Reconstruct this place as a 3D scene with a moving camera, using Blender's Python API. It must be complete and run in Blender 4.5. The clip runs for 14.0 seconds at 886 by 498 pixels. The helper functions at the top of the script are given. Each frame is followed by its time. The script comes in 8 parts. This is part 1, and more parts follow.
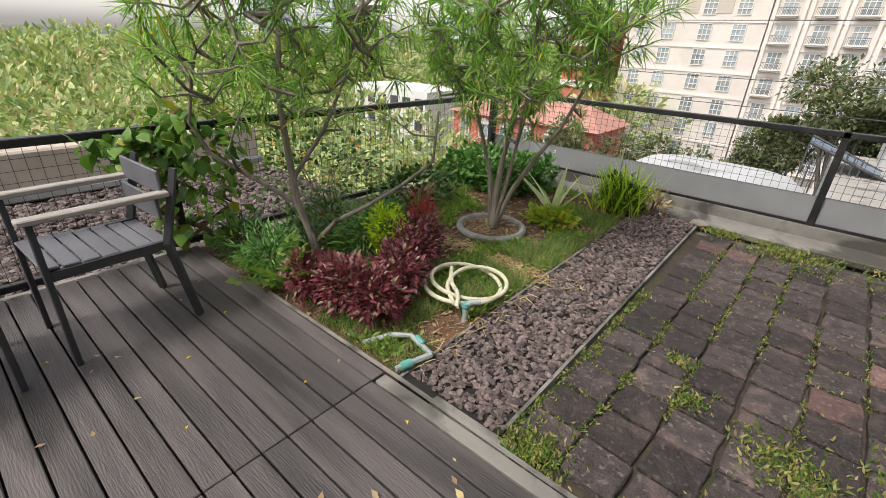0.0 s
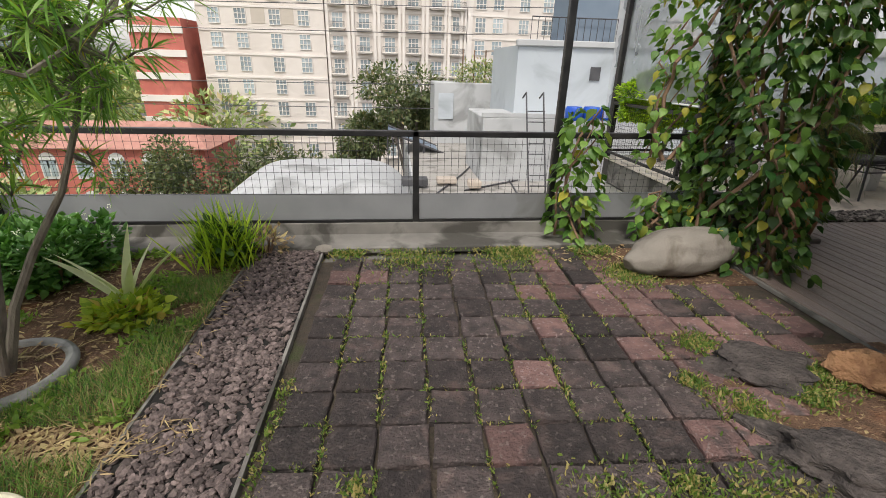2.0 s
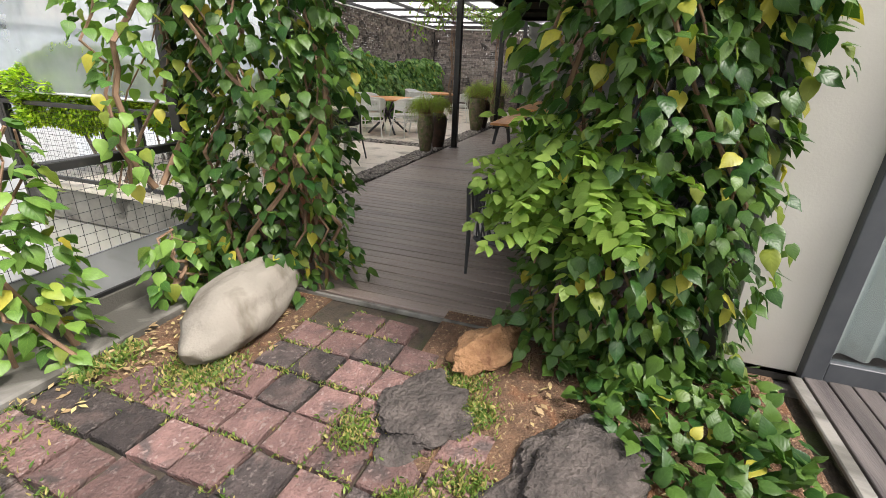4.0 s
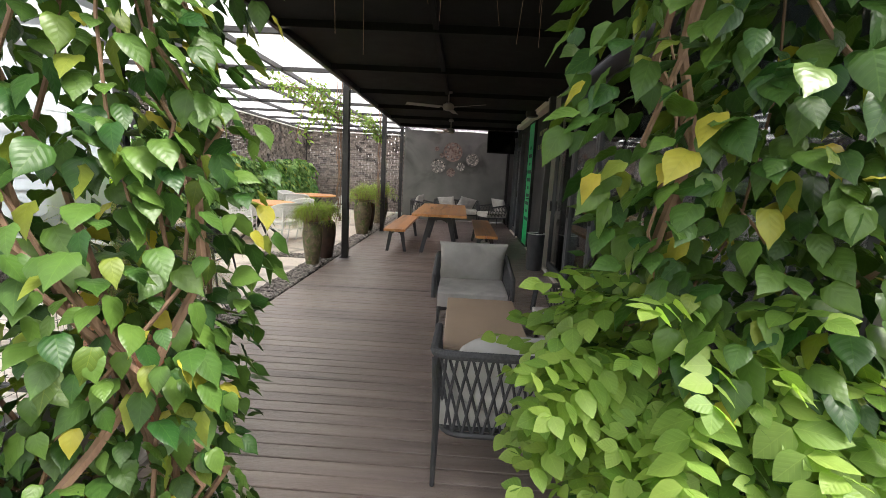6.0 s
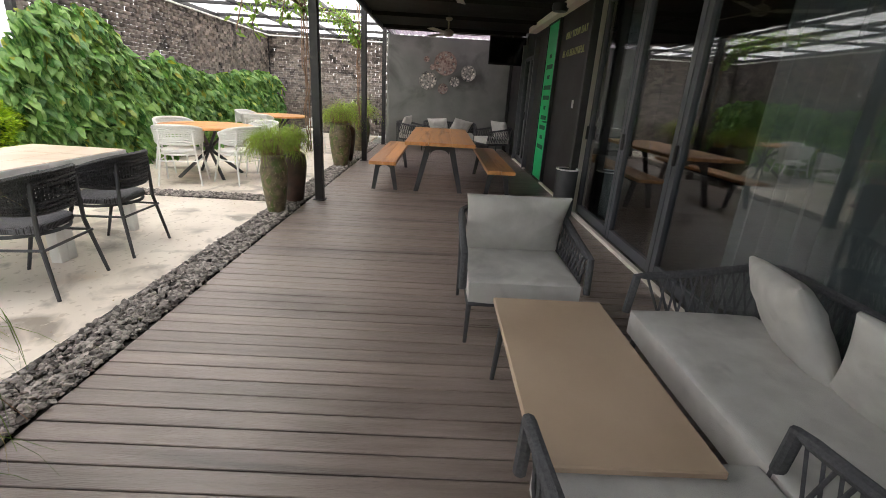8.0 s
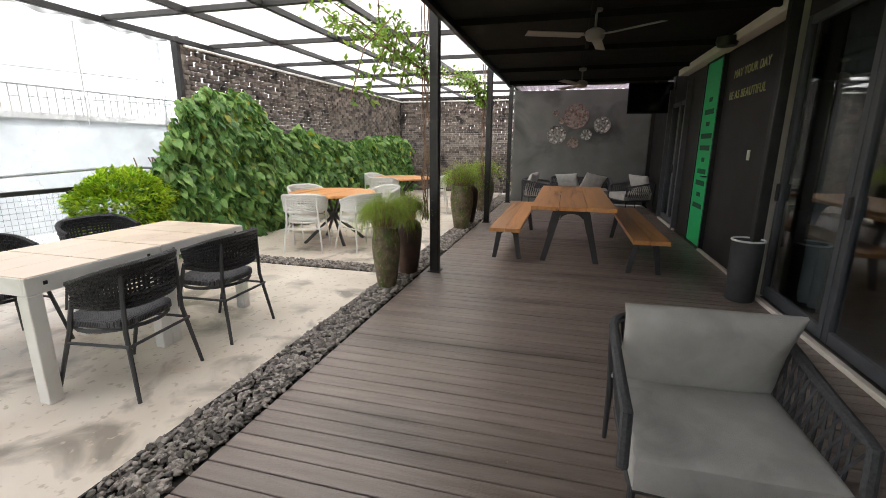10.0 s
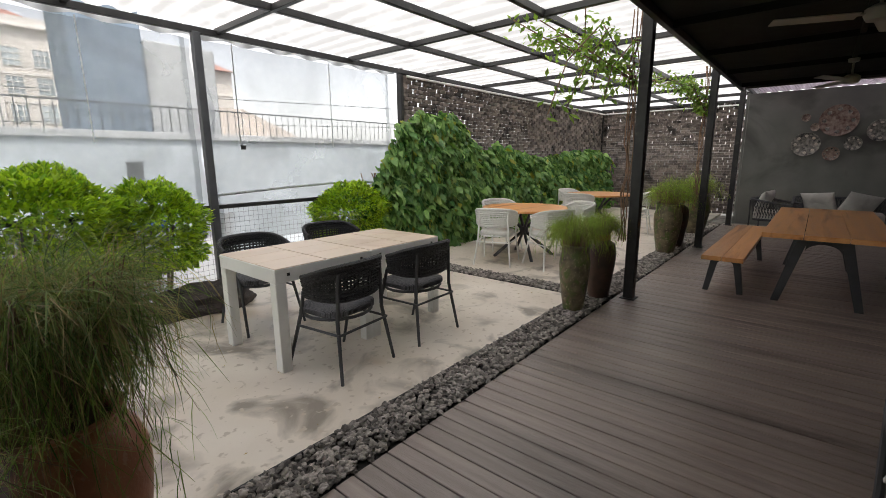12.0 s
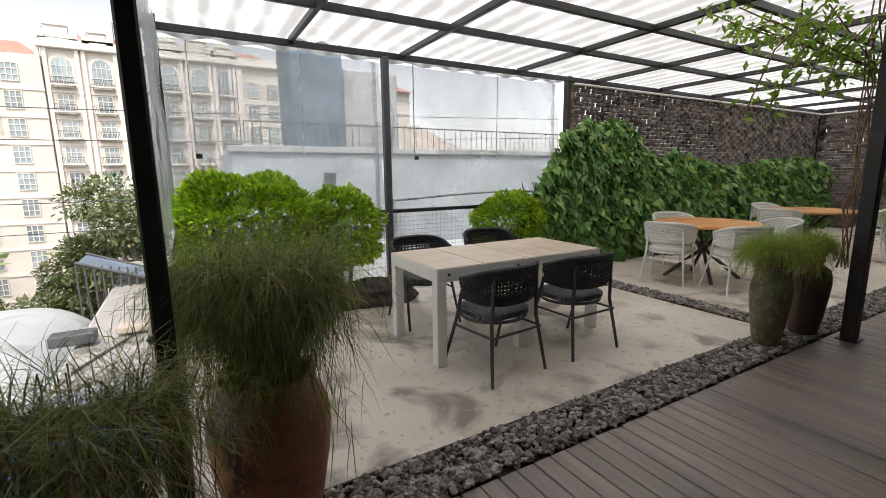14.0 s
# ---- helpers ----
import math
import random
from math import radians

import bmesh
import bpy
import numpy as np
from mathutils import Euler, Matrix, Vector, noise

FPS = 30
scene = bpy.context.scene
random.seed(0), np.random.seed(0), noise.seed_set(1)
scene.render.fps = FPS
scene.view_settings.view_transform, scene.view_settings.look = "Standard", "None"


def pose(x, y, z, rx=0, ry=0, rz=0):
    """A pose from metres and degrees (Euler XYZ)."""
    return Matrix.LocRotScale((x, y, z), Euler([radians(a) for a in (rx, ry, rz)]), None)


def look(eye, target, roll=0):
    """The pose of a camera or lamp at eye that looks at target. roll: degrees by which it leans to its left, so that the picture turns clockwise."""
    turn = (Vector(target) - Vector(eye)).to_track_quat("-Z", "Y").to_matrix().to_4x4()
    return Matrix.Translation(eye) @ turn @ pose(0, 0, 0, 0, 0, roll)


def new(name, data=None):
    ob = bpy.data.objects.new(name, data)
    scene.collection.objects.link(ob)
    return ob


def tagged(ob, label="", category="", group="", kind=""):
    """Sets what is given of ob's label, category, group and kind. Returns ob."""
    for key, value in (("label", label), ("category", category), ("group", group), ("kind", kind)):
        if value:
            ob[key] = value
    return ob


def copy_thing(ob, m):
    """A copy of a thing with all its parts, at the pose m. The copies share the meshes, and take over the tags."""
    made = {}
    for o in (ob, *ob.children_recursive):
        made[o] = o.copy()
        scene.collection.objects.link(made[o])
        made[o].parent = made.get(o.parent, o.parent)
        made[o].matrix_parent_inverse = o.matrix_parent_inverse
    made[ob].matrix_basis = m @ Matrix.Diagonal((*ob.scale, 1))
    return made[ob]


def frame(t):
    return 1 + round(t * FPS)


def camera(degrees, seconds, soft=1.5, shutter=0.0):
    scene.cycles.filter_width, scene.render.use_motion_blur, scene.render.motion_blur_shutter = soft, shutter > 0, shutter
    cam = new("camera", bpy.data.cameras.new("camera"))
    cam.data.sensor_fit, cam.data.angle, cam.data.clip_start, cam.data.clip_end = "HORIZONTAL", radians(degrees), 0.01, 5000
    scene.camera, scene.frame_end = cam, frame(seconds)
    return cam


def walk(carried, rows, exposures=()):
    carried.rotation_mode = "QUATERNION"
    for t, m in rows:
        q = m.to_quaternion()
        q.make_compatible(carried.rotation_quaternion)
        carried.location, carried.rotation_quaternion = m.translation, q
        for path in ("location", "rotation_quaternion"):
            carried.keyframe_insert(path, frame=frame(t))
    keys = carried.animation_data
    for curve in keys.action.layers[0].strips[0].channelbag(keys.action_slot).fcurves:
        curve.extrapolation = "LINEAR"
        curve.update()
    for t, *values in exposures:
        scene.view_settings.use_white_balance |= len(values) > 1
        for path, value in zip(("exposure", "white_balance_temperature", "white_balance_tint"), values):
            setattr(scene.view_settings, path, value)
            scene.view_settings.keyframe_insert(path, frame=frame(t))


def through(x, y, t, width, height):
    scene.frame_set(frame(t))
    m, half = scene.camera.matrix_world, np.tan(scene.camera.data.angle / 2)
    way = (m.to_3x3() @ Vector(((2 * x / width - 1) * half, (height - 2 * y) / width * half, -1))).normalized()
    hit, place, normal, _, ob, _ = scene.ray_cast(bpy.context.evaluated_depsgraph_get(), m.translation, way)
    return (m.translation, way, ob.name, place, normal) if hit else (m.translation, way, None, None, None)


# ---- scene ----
cam = camera(90.0, 14.0, soft=0.7)
PATH = [
    (0, (0.705, 0.53, 1.365), (-0.439, 1.933, 0.513), 2.9),
    (0.5, (0.617, 0.646, 1.382), (-0.373, 2.214, 0.635), 2.3),
    (1, (0.564, 0.836, 1.382), (-0.13, 2.563, 0.651), 1.2),
    (1.5, (0.603, 1.178, 1.365), (0.338, 3.012, 0.613), 0.9),
    (2, (0.669, 1.502, 1.36), (0.886, 3.337, 0.596), 1.6),
    (2.5, (0.711, 1.842, 1.372), (1.412, 3.563, 0.634), 1.8),
    (3, (0.811, 2.102, 1.342), (1.966, 3.553, 0.592), 1.6),
    (3.5, (0.942, 2.359, 1.314), (2.466, 3.392, 0.533), 1.9),
    (3.9, (1.067, 2.556, 1.356), (2.782, 3.231, 0.578), 1.8),
    (4, (1.086, 2.618, 1.363), (2.847, 3.198, 0.614), 2.4),
    (4.2, (1.135, 2.682, 1.38), (2.95, 3.168, 0.695), 2.4),
    (6.3, (2.244, 3.385, 1.45), (4.213, 3.41, 1.104), 2.2),
    (6.5, (2.391, 3.419, 1.452), (4.345, 3.417, 1.028), 2.1),
    (7, (2.835, 3.536, 1.372), (4.735, 3.427, 0.757), 3.4),
    (7.2, (2.99, 3.584, 1.352), (4.871, 3.443, 0.687), 4.3),
    (9.3, (4.268, 3.743, 1.444), (6.18, 4.011, 0.921), 0.9),
    (9.5, (4.307, 3.764, 1.447), (6.215, 4.093, 0.946), 0.8),
    (10, (4.414, 3.755, 1.448), (6.292, 4.268, 0.989), 0.3),
    (10.5, (4.463, 3.751, 1.466), (6.285, 4.45, 1.03), 0.1),
    (11, (4.484, 3.758, 1.462), (6.23, 4.642, 1.047), -0.0),
    (11.5, (4.507, 3.764, 1.456), (6.143, 4.842, 1.053), -0.2),
    (12, (4.511, 3.776, 1.458), (6.013, 5.036, 1.063), -0.5),
    (12.5, (4.511, 3.788, 1.429), (5.88, 5.198, 1.059), -0.9),
    (13, (4.511, 3.799, 1.413), (5.748, 5.33, 1.057), -1.0),
    (13.5, (4.498, 3.79, 1.399), (5.611, 5.418, 1.063), -0.8),
    (14, (4.49, 3.785, 1.427), (5.471, 5.495, 1.088), -0.6),
]
EXPOSURES = [(0, 1.0), (1.0, 0.5), (2.0, 0.75), (2.5, 0.8), (3.0, 0.75), (3.5, 1.2), (4.2, 1.95), (6.3, 2.5), (7.2, 2.6), (9.5, 2.4), (11.0, 1.8), (14.0, 1.25)]
walk(cam, [(t, look(eye, target, roll)) for t, eye, target, roll in PATH], EXPOSURES)

# ---- light: a bright overcast sky with a wide, weak sun from the south-west ----
SUN_EL, SUN_AZ = radians(57), radians(197)
world = bpy.data.worlds.new("sky")
scene.world = world
world.use_nodes = True
wn, wl = world.node_tree.nodes, world.node_tree.links
wn.clear()
sky = wn.new("ShaderNodeTexSky")
sky.sky_type, sky.sun_disc = "NISHITA", False
sky.sun_elevation, sky.sun_rotation = SUN_EL, SUN_AZ
sky.air_density, sky.dust_density, sky.ozone_density = 1.0, 2.0, 1.0
bw = wn.new("ShaderNodeRGBToBW")
haze = wn.new("ShaderNodeMix")
haze.data_type = "RGBA"
haze.inputs["Factor"].default_value = 0.8
wl.new(sky.outputs[0], bw.inputs[0])
wl.new(sky.outputs[0], haze.inputs["A"])
wl.new(bw.outputs[0], haze.inputs["B"])
back = wn.new("ShaderNodeBackground")
back.inputs["Strength"].default_value = 0.15
warm = wn.new("ShaderNodeMix")
warm.data_type, warm.blend_type = "RGBA", "MULTIPLY"
warm.inputs["Factor"].default_value, warm.inputs["B"].default_value = 1.0, (1.05, 1.0, 0.97, 1)
wl.new(haze.outputs["Result"], warm.inputs["A"])
wl.new(warm.outputs["Result"], back.inputs["Color"])
wout = wn.new("ShaderNodeOutputWorld")
wl.new(back.outputs[0], wout.inputs[0])
sun = new("sun", bpy.data.lights.new("sun", "SUN"))
sun.data.energy, sun.data.angle, sun.data.color = 1.3, radians(14), (1.0, 0.95, 0.88)
sun_dir = Vector((math.sin(SUN_AZ) * math.cos(SUN_EL), math.cos(SUN_AZ) * math.cos(SUN_EL), math.sin(SUN_EL)))
sun.matrix_world = look(sun_dir * 60, (0, 0, 0))

# ---- tools ----
class Shape:
    """Collects vertices and faces for one mesh."""

    def __init__(self, m=None):
        self.v, self.f, self.m = [], [], m or Matrix()

    def add(self, verts, faces, m=None):
        n = len(self.v)
        m = self.m if m is None else self.m @ m
        self.v.extend([tuple(m @ Vector(p)) for p in verts])
        self.f.extend([tuple(i + n for i in f) for f in faces])
        return self

    def box(self, c, s, m=None, ch=0.0):
        """A box at c of size s, with chamfered edges of width ch."""
        x, y, z = (a / 2 for a in s)
        if ch <= 0:
            vs = [(c[0] + i * x, c[1] + j * y, c[2] + k * z) for i in (-1, 1) for j in (-1, 1) for k in (-1, 1)]
            return self.add(vs, [(0, 1, 3, 2), (4, 6, 7, 5), (0, 4, 5, 1), (2, 3, 7, 6), (0, 2, 6, 4), (1, 5, 7, 3)], m)
        ch = min(ch, x * 0.9, y * 0.9, z * 0.9)
        vs, idx = [], {}
        for i in (-1, 1):
            for j in (-1, 1):
                for k in (-1, 1):
                    for a in range(3):
                        p = [i * x, j * y, k * z]
                        for b in range(3):
                            if b != a:
                                p[b] -= ch * (i, j, k)[b]
                        idx[i, j, k, a] = len(vs)
                        vs.append((c[0] + p[0], c[1] + p[1], c[2] + p[2]))
        fs = []
        for a in range(3):
            o = [b for b in range(3) if b != a]
            for sgn in (-1, 1):
                q = []
                for u, w in ((-1, -1), (1, -1), (1, 1), (-1, 1)):
                    t = [0, 0, 0]
                    t[a], t[o[0]], t[o[1]] = sgn, u, w
                    q.append(idx[t[0], t[1], t[2], a])
                fs.append(tuple(q))
            for u in (-1, 1):
                for w in (-1, 1):
                    t0, t1 = [0, 0, 0], [0, 0, 0]
                    t0[a], t1[a] = -1, 1
                    for t in (t0, t1):
                        t[o[0]], t[o[1]] = u, w
                    fs.append((idx[(*t0, o[0])], idx[(*t0, o[1])], idx[(*t1, o[1])], idx[(*t1, o[0])]))
        for i in (-1, 1):
            for j in (-1, 1):
                for k in (-1, 1):
                    fs.append((idx[i, j, k, 0], idx[i, j, k, 1], idx[i, j, k, 2]))
        return self.add(vs, fs, m)

    def tube(self, path, r, n=6, closed=False, m=None, cap=True):
        """A round bar along a path; r is one radius or a radius a point."""
        pts = [Vector(p) for p in path]
        rs = r if isinstance(r, (list, tuple)) else [r] * len(pts)
        k, vs, fs = len(pts), [], []
        up = None
        for i, p in enumerate(pts):
            a = pts[(i - 1) % k] if (closed or i > 0) else p
            b = pts[(i + 1) % k] if (closed or i < k - 1) else p
            d = (b - a)
            d = d.normalized() if d.length > 1e-9 else Vector((0, 0, 1))
            if up is None:
                up = Vector((0, 0, 1)) if abs(d.z) < 0.9 else Vector((1, 0, 0))
            s = d.cross(up)
            s = s.normalized() if s.length > 1e-6 else Vector((1, 0, 0))
            up = s.cross(d).normalized()
            for j in range(n):
                t = 2 * math.pi * j / n
                vs.append(p + rs[i] * (math.cos(t) * s + math.sin(t) * up))
        for i in range(k if closed else k - 1):
            for j in range(n):
                i2, j2 = (i + 1) % k, (j + 1) % n
                fs.append((i * n + j, i * n + j2, i2 * n + j2, i2 * n + j))
        if cap and not closed:
            fs.append(tuple(range(n))[::-1])
            fs.append(tuple((k - 1) * n + j for j in range(n)))
        return self.add(vs, fs, m)

    def lathe(self, prof, n=24, m=None, wob=0.0):
        """A turned shape from (radius, height) pairs."""
        vs, fs = [], []
        for i, (r, z) in enumerate(prof):
            for j in range(n):
                t = 2 * math.pi * j / n
                q = r * (1 + wob * noise.noise((math.cos(t) * 2, math.sin(t) * 2, z * 4)))
                vs.append((q * math.cos(t), q * math.sin(t), z))
        for i in range(len(prof) - 1):
            for j in range(n):
                j2 = (j + 1) % n
                fs.append((i * n + j, i * n + j2, (i + 1) * n + j2, (i + 1) * n + j))
        fs.append(tuple(range(n))[::-1])
        fs.append(tuple((len(prof) - 1) * n + j for j in range(n)))
        return self.add(vs, fs, m)

    def cushion(self, c, s, m=None, rim=0.6, n=16, seed=0.0, pw=6.0, corner=0.03, dip=0.0, fold=0.10):
        """A soft cushion: two bulging faces over a side band of height rim, wrinkled, with drawn-out or rounded corners."""
        vs, fs = [], []
        steps = [math.sin(math.pi / 2 * (2 * i / n - 1)) for i in range(n + 1)]
        for side in (1, -1):
            for u in steps:
                for w in steps:
                    e = max((1 - abs(u) ** pw) * (1 - abs(w) ** pw), 0) ** 0.5
                    h = s[2] / 2 * (rim + (1 - rim) * e)
                    q = 1 - corner * (abs(u) * abs(w)) ** 3
                    x = u * s[0] / 2 * q * (1 - dip * (1 - w * w))
                    y = w * s[1] / 2 * q * (1 - dip * (1 - u * u))
                    h *= 1 + fold * noise.noise((u * 1.8 + seed, w * 1.8, side * 3)) + fold * 0.8 * noise.noise((u * 8 + seed, w * 2.0, side * 5)) * abs(w) + fold * 0.5 * noise.noise((u * 2 + seed, w * 9, side * 7)) * abs(u)
                    vs.append((c[0] + x, c[1] + y, c[2] + side * max(h, 0.004)))
        k = (n + 1) ** 2
        for i in range(n):
            for j in range(n):
                a = i * (n + 1) + j
                fs.append((a, a + n + 1, a + n + 2, a + 1))
                fs.append((k + a, k + a + 1, k + a + n + 2, k + a + n + 1))
        rim = [i * (n + 1) for i in range(n + 1)] + [n * (n + 1) + j for j in range(1, n + 1)] + [i * (n + 1) + n for i in range(n - 1, -1, -1)] + [j for j in range(n - 1, 0, -1)]
        for a, b in zip(rim, rim[1:] + rim[:1]):
            fs.append((a, b, k + b, k + a))
        return self.add(vs, fs, m)

    def rock(self, c, s, m=None, n=14, rough=0.18, seed=0.0, flat=0.0):
        """A stone: a lumpy ball, cut flat below."""
        vs, fs = [], []
        rings = n
        for i in range(rings + 1):
            th = math.pi * i / rings
            for j in range(2 * n):
                ph = math.pi * j / n
                d = Vector((math.sin(th) * math.cos(ph), math.sin(th) * math.sin(ph), math.cos(th)))
                q = 1 + rough * noise.noise(d * 1.3 + Vector((seed, 0, 0))) + rough * 0.45 * noise.noise(d * 3.5 + Vector((0, seed, 0))) + rough * 0.2 * noise.noise(d * 9 + Vector((0, 0, seed)))
                z = d.z * q
                if flat and z > 1 - flat:
                    z = 1 - flat + (z - 1 + flat) * 0.25
                vs.append((c[0] + d.x * q * s[0] / 2, c[1] + d.y * q * s[1] / 2, c[2] + z * s[2] / 2))
        for i in range(rings):
            for j in range(2 * n):
                j2 = (j + 1) % (2 * n)
                fs.append((i * 2 * n + j, (i + 1) * 2 * n + j, (i + 1) * 2 * n + j2, i * 2 * n + j2))
        return self.add(vs, fs, m)

    def mesh(self, name, material, smooth=False):
        me = bpy.data.meshes.new(name)
        me.from_pydata(self.v, [], self.f)
        me.materials.append(material)
        if smooth:
            me.polygons.foreach_set("use_smooth", [True] * len(me.polygons))
        me.update()
        return me


def soft(me, angle=40):
    """Smooth shading that keeps edges sharper than angle."""
    me.polygons.foreach_set("use_smooth", [True] * len(me.polygons))
    me.set_sharp_from_angle(angle=radians(angle))
    return me


def part(name, shape, material, parent=None, label="", smooth=False, m=None):
    """Links a shape (or a ready mesh) as ONE mesh object under a thing or a part."""
    me = shape if isinstance(shape, bpy.types.Mesh) else soft(shape.mesh(name, material)) if smooth else shape.mesh(name, material)
    ob = new(name, me)
    ob.parent = parent
    if m is not None:
        ob.matrix_basis = m
    return tagged(ob, label)


def thing(name, m, label, category, group="", kind=""):
    ob = new(name)
    ob.empty_display_size = 0.1
    ob.matrix_basis = m
    return tagged(ob, label, category, group, kind)


def rnd(a, b):
    return random.uniform(a, b)


# ---- leaves: one flat-fan mesh a leaf, many joined for foliage ----
def leaf_rows(length, width, fold=0.25, curl=0.2, tip=0.5, seg=4, rib=0.0):
    """A pointed leaf along +y with a folded midrib and side ribs, as vertices and faces."""
    vs, fs = [], []
    for i in range(seg + 1):
        t = i / seg
        w = width / 2 * math.sin(math.pi * min(1, t ** tip * 0.94 + 0.03)) if 0 < i < seg else 0.002
        z = -curl * length * t * t
        e = z + fold * w + (rib if i % 2 else -rib) * (0 < i < seg)
        vs += [(-w, t * length + rib, e), (0, t * length, z), (w, t * length + rib, e)]
    for i in range(seg):
        a = 3 * i
        fs += [(a, a + 1, a + 4, a + 3), (a + 1, a + 2, a + 5, a + 4)]
    return np.array(vs), fs


def frames(points, dirs, roll):
    """Rotation matrices that turn +y onto dirs, leaf faces upward, rolled about the leaf."""
    d = dirs / np.linalg.norm(dirs, axis=1, keepdims=True)
    up = np.tile(np.array([[0.0, 0.0, 1.0]]), (len(d), 1))
    bad = np.abs(d[:, 2]) > 0.97
    up[bad] = (1.0, 0.0, 0.0)
    s = np.cross(d, up)
    s /= np.linalg.norm(s, axis=1, keepdims=True)
    n = np.cross(s, d)
    c, k = np.cos(roll)[:, None], np.sin(roll)[:, None]
    s2, n2 = s * c + n * k, -s * k + n * c
    return np.stack([s2, d, n2], axis=2)


def foliage_mesh(name, points, dirs, sizes, rolls, material, proto):
    """All leaves of a plant joined into one mesh."""
    pv, pf = proto
    rot = frames(points, dirs, rolls)
    v = np.einsum("nij,kj->nki", rot, pv) * sizes[:, None, None] + points[:, None, :]
    k = len(pv)
    fl = np.array([[*f] for f in pf])
    faces = (fl[None] + (np.arange(len(points)) * k)[:, None, None]).reshape(-1, fl.shape[1])
    me = bpy.data.meshes.new(name)
    nf, side = len(faces), fl.shape[1]
    me.vertices.add(len(points) * k)
    me.vertices.foreach_set("co", v.reshape(-1).astype(np.float32))
    me.loops.add(nf * side)
    me.loops.foreach_set("vertex_index", faces.reshape(-1).astype(np.int32))
    me.polygons.add(nf)
    me.polygons.foreach_set("loop_start", np.arange(0, nf * side, side, dtype=np.int32))
    me.update(calc_edges=True)
    me.materials.append(material)
    uv = me.uv_layers.new(name="leaf")
    one = (pv[fl.reshape(-1), :2] / max(pv[:, 1].max(), 1e-6) + (0.5, 0.0)).astype(np.float32)
    uv.data.foreach_set("uv", np.tile(one, (len(points), 1)).reshape(-1))
    me.polygons.foreach_set("use_smooth", [True] * nf)
    return me


RNG = np.random.default_rng(7)


def cloud(n, c, r, hollow=0.5):
    """n points in a lumpy ellipsoid round c, most of them near its skin, with the outward directions."""
    d = RNG.normal(size=(n, 3))
    d /= np.linalg.norm(d, axis=1, keepdims=True)
    lump = 1 + 0.22 * np.sin(d[:, :1] * 5 + c[0]) * np.sin(d[:, 1:2] * 6 + c[1]) + 0.12 * np.sin(d[:, 2:] * 9)
    q = hollow + (1 - hollow) * RNG.random((n, 1)) ** 0.6
    return np.array(c) + d * np.array(r) * q * lump, d

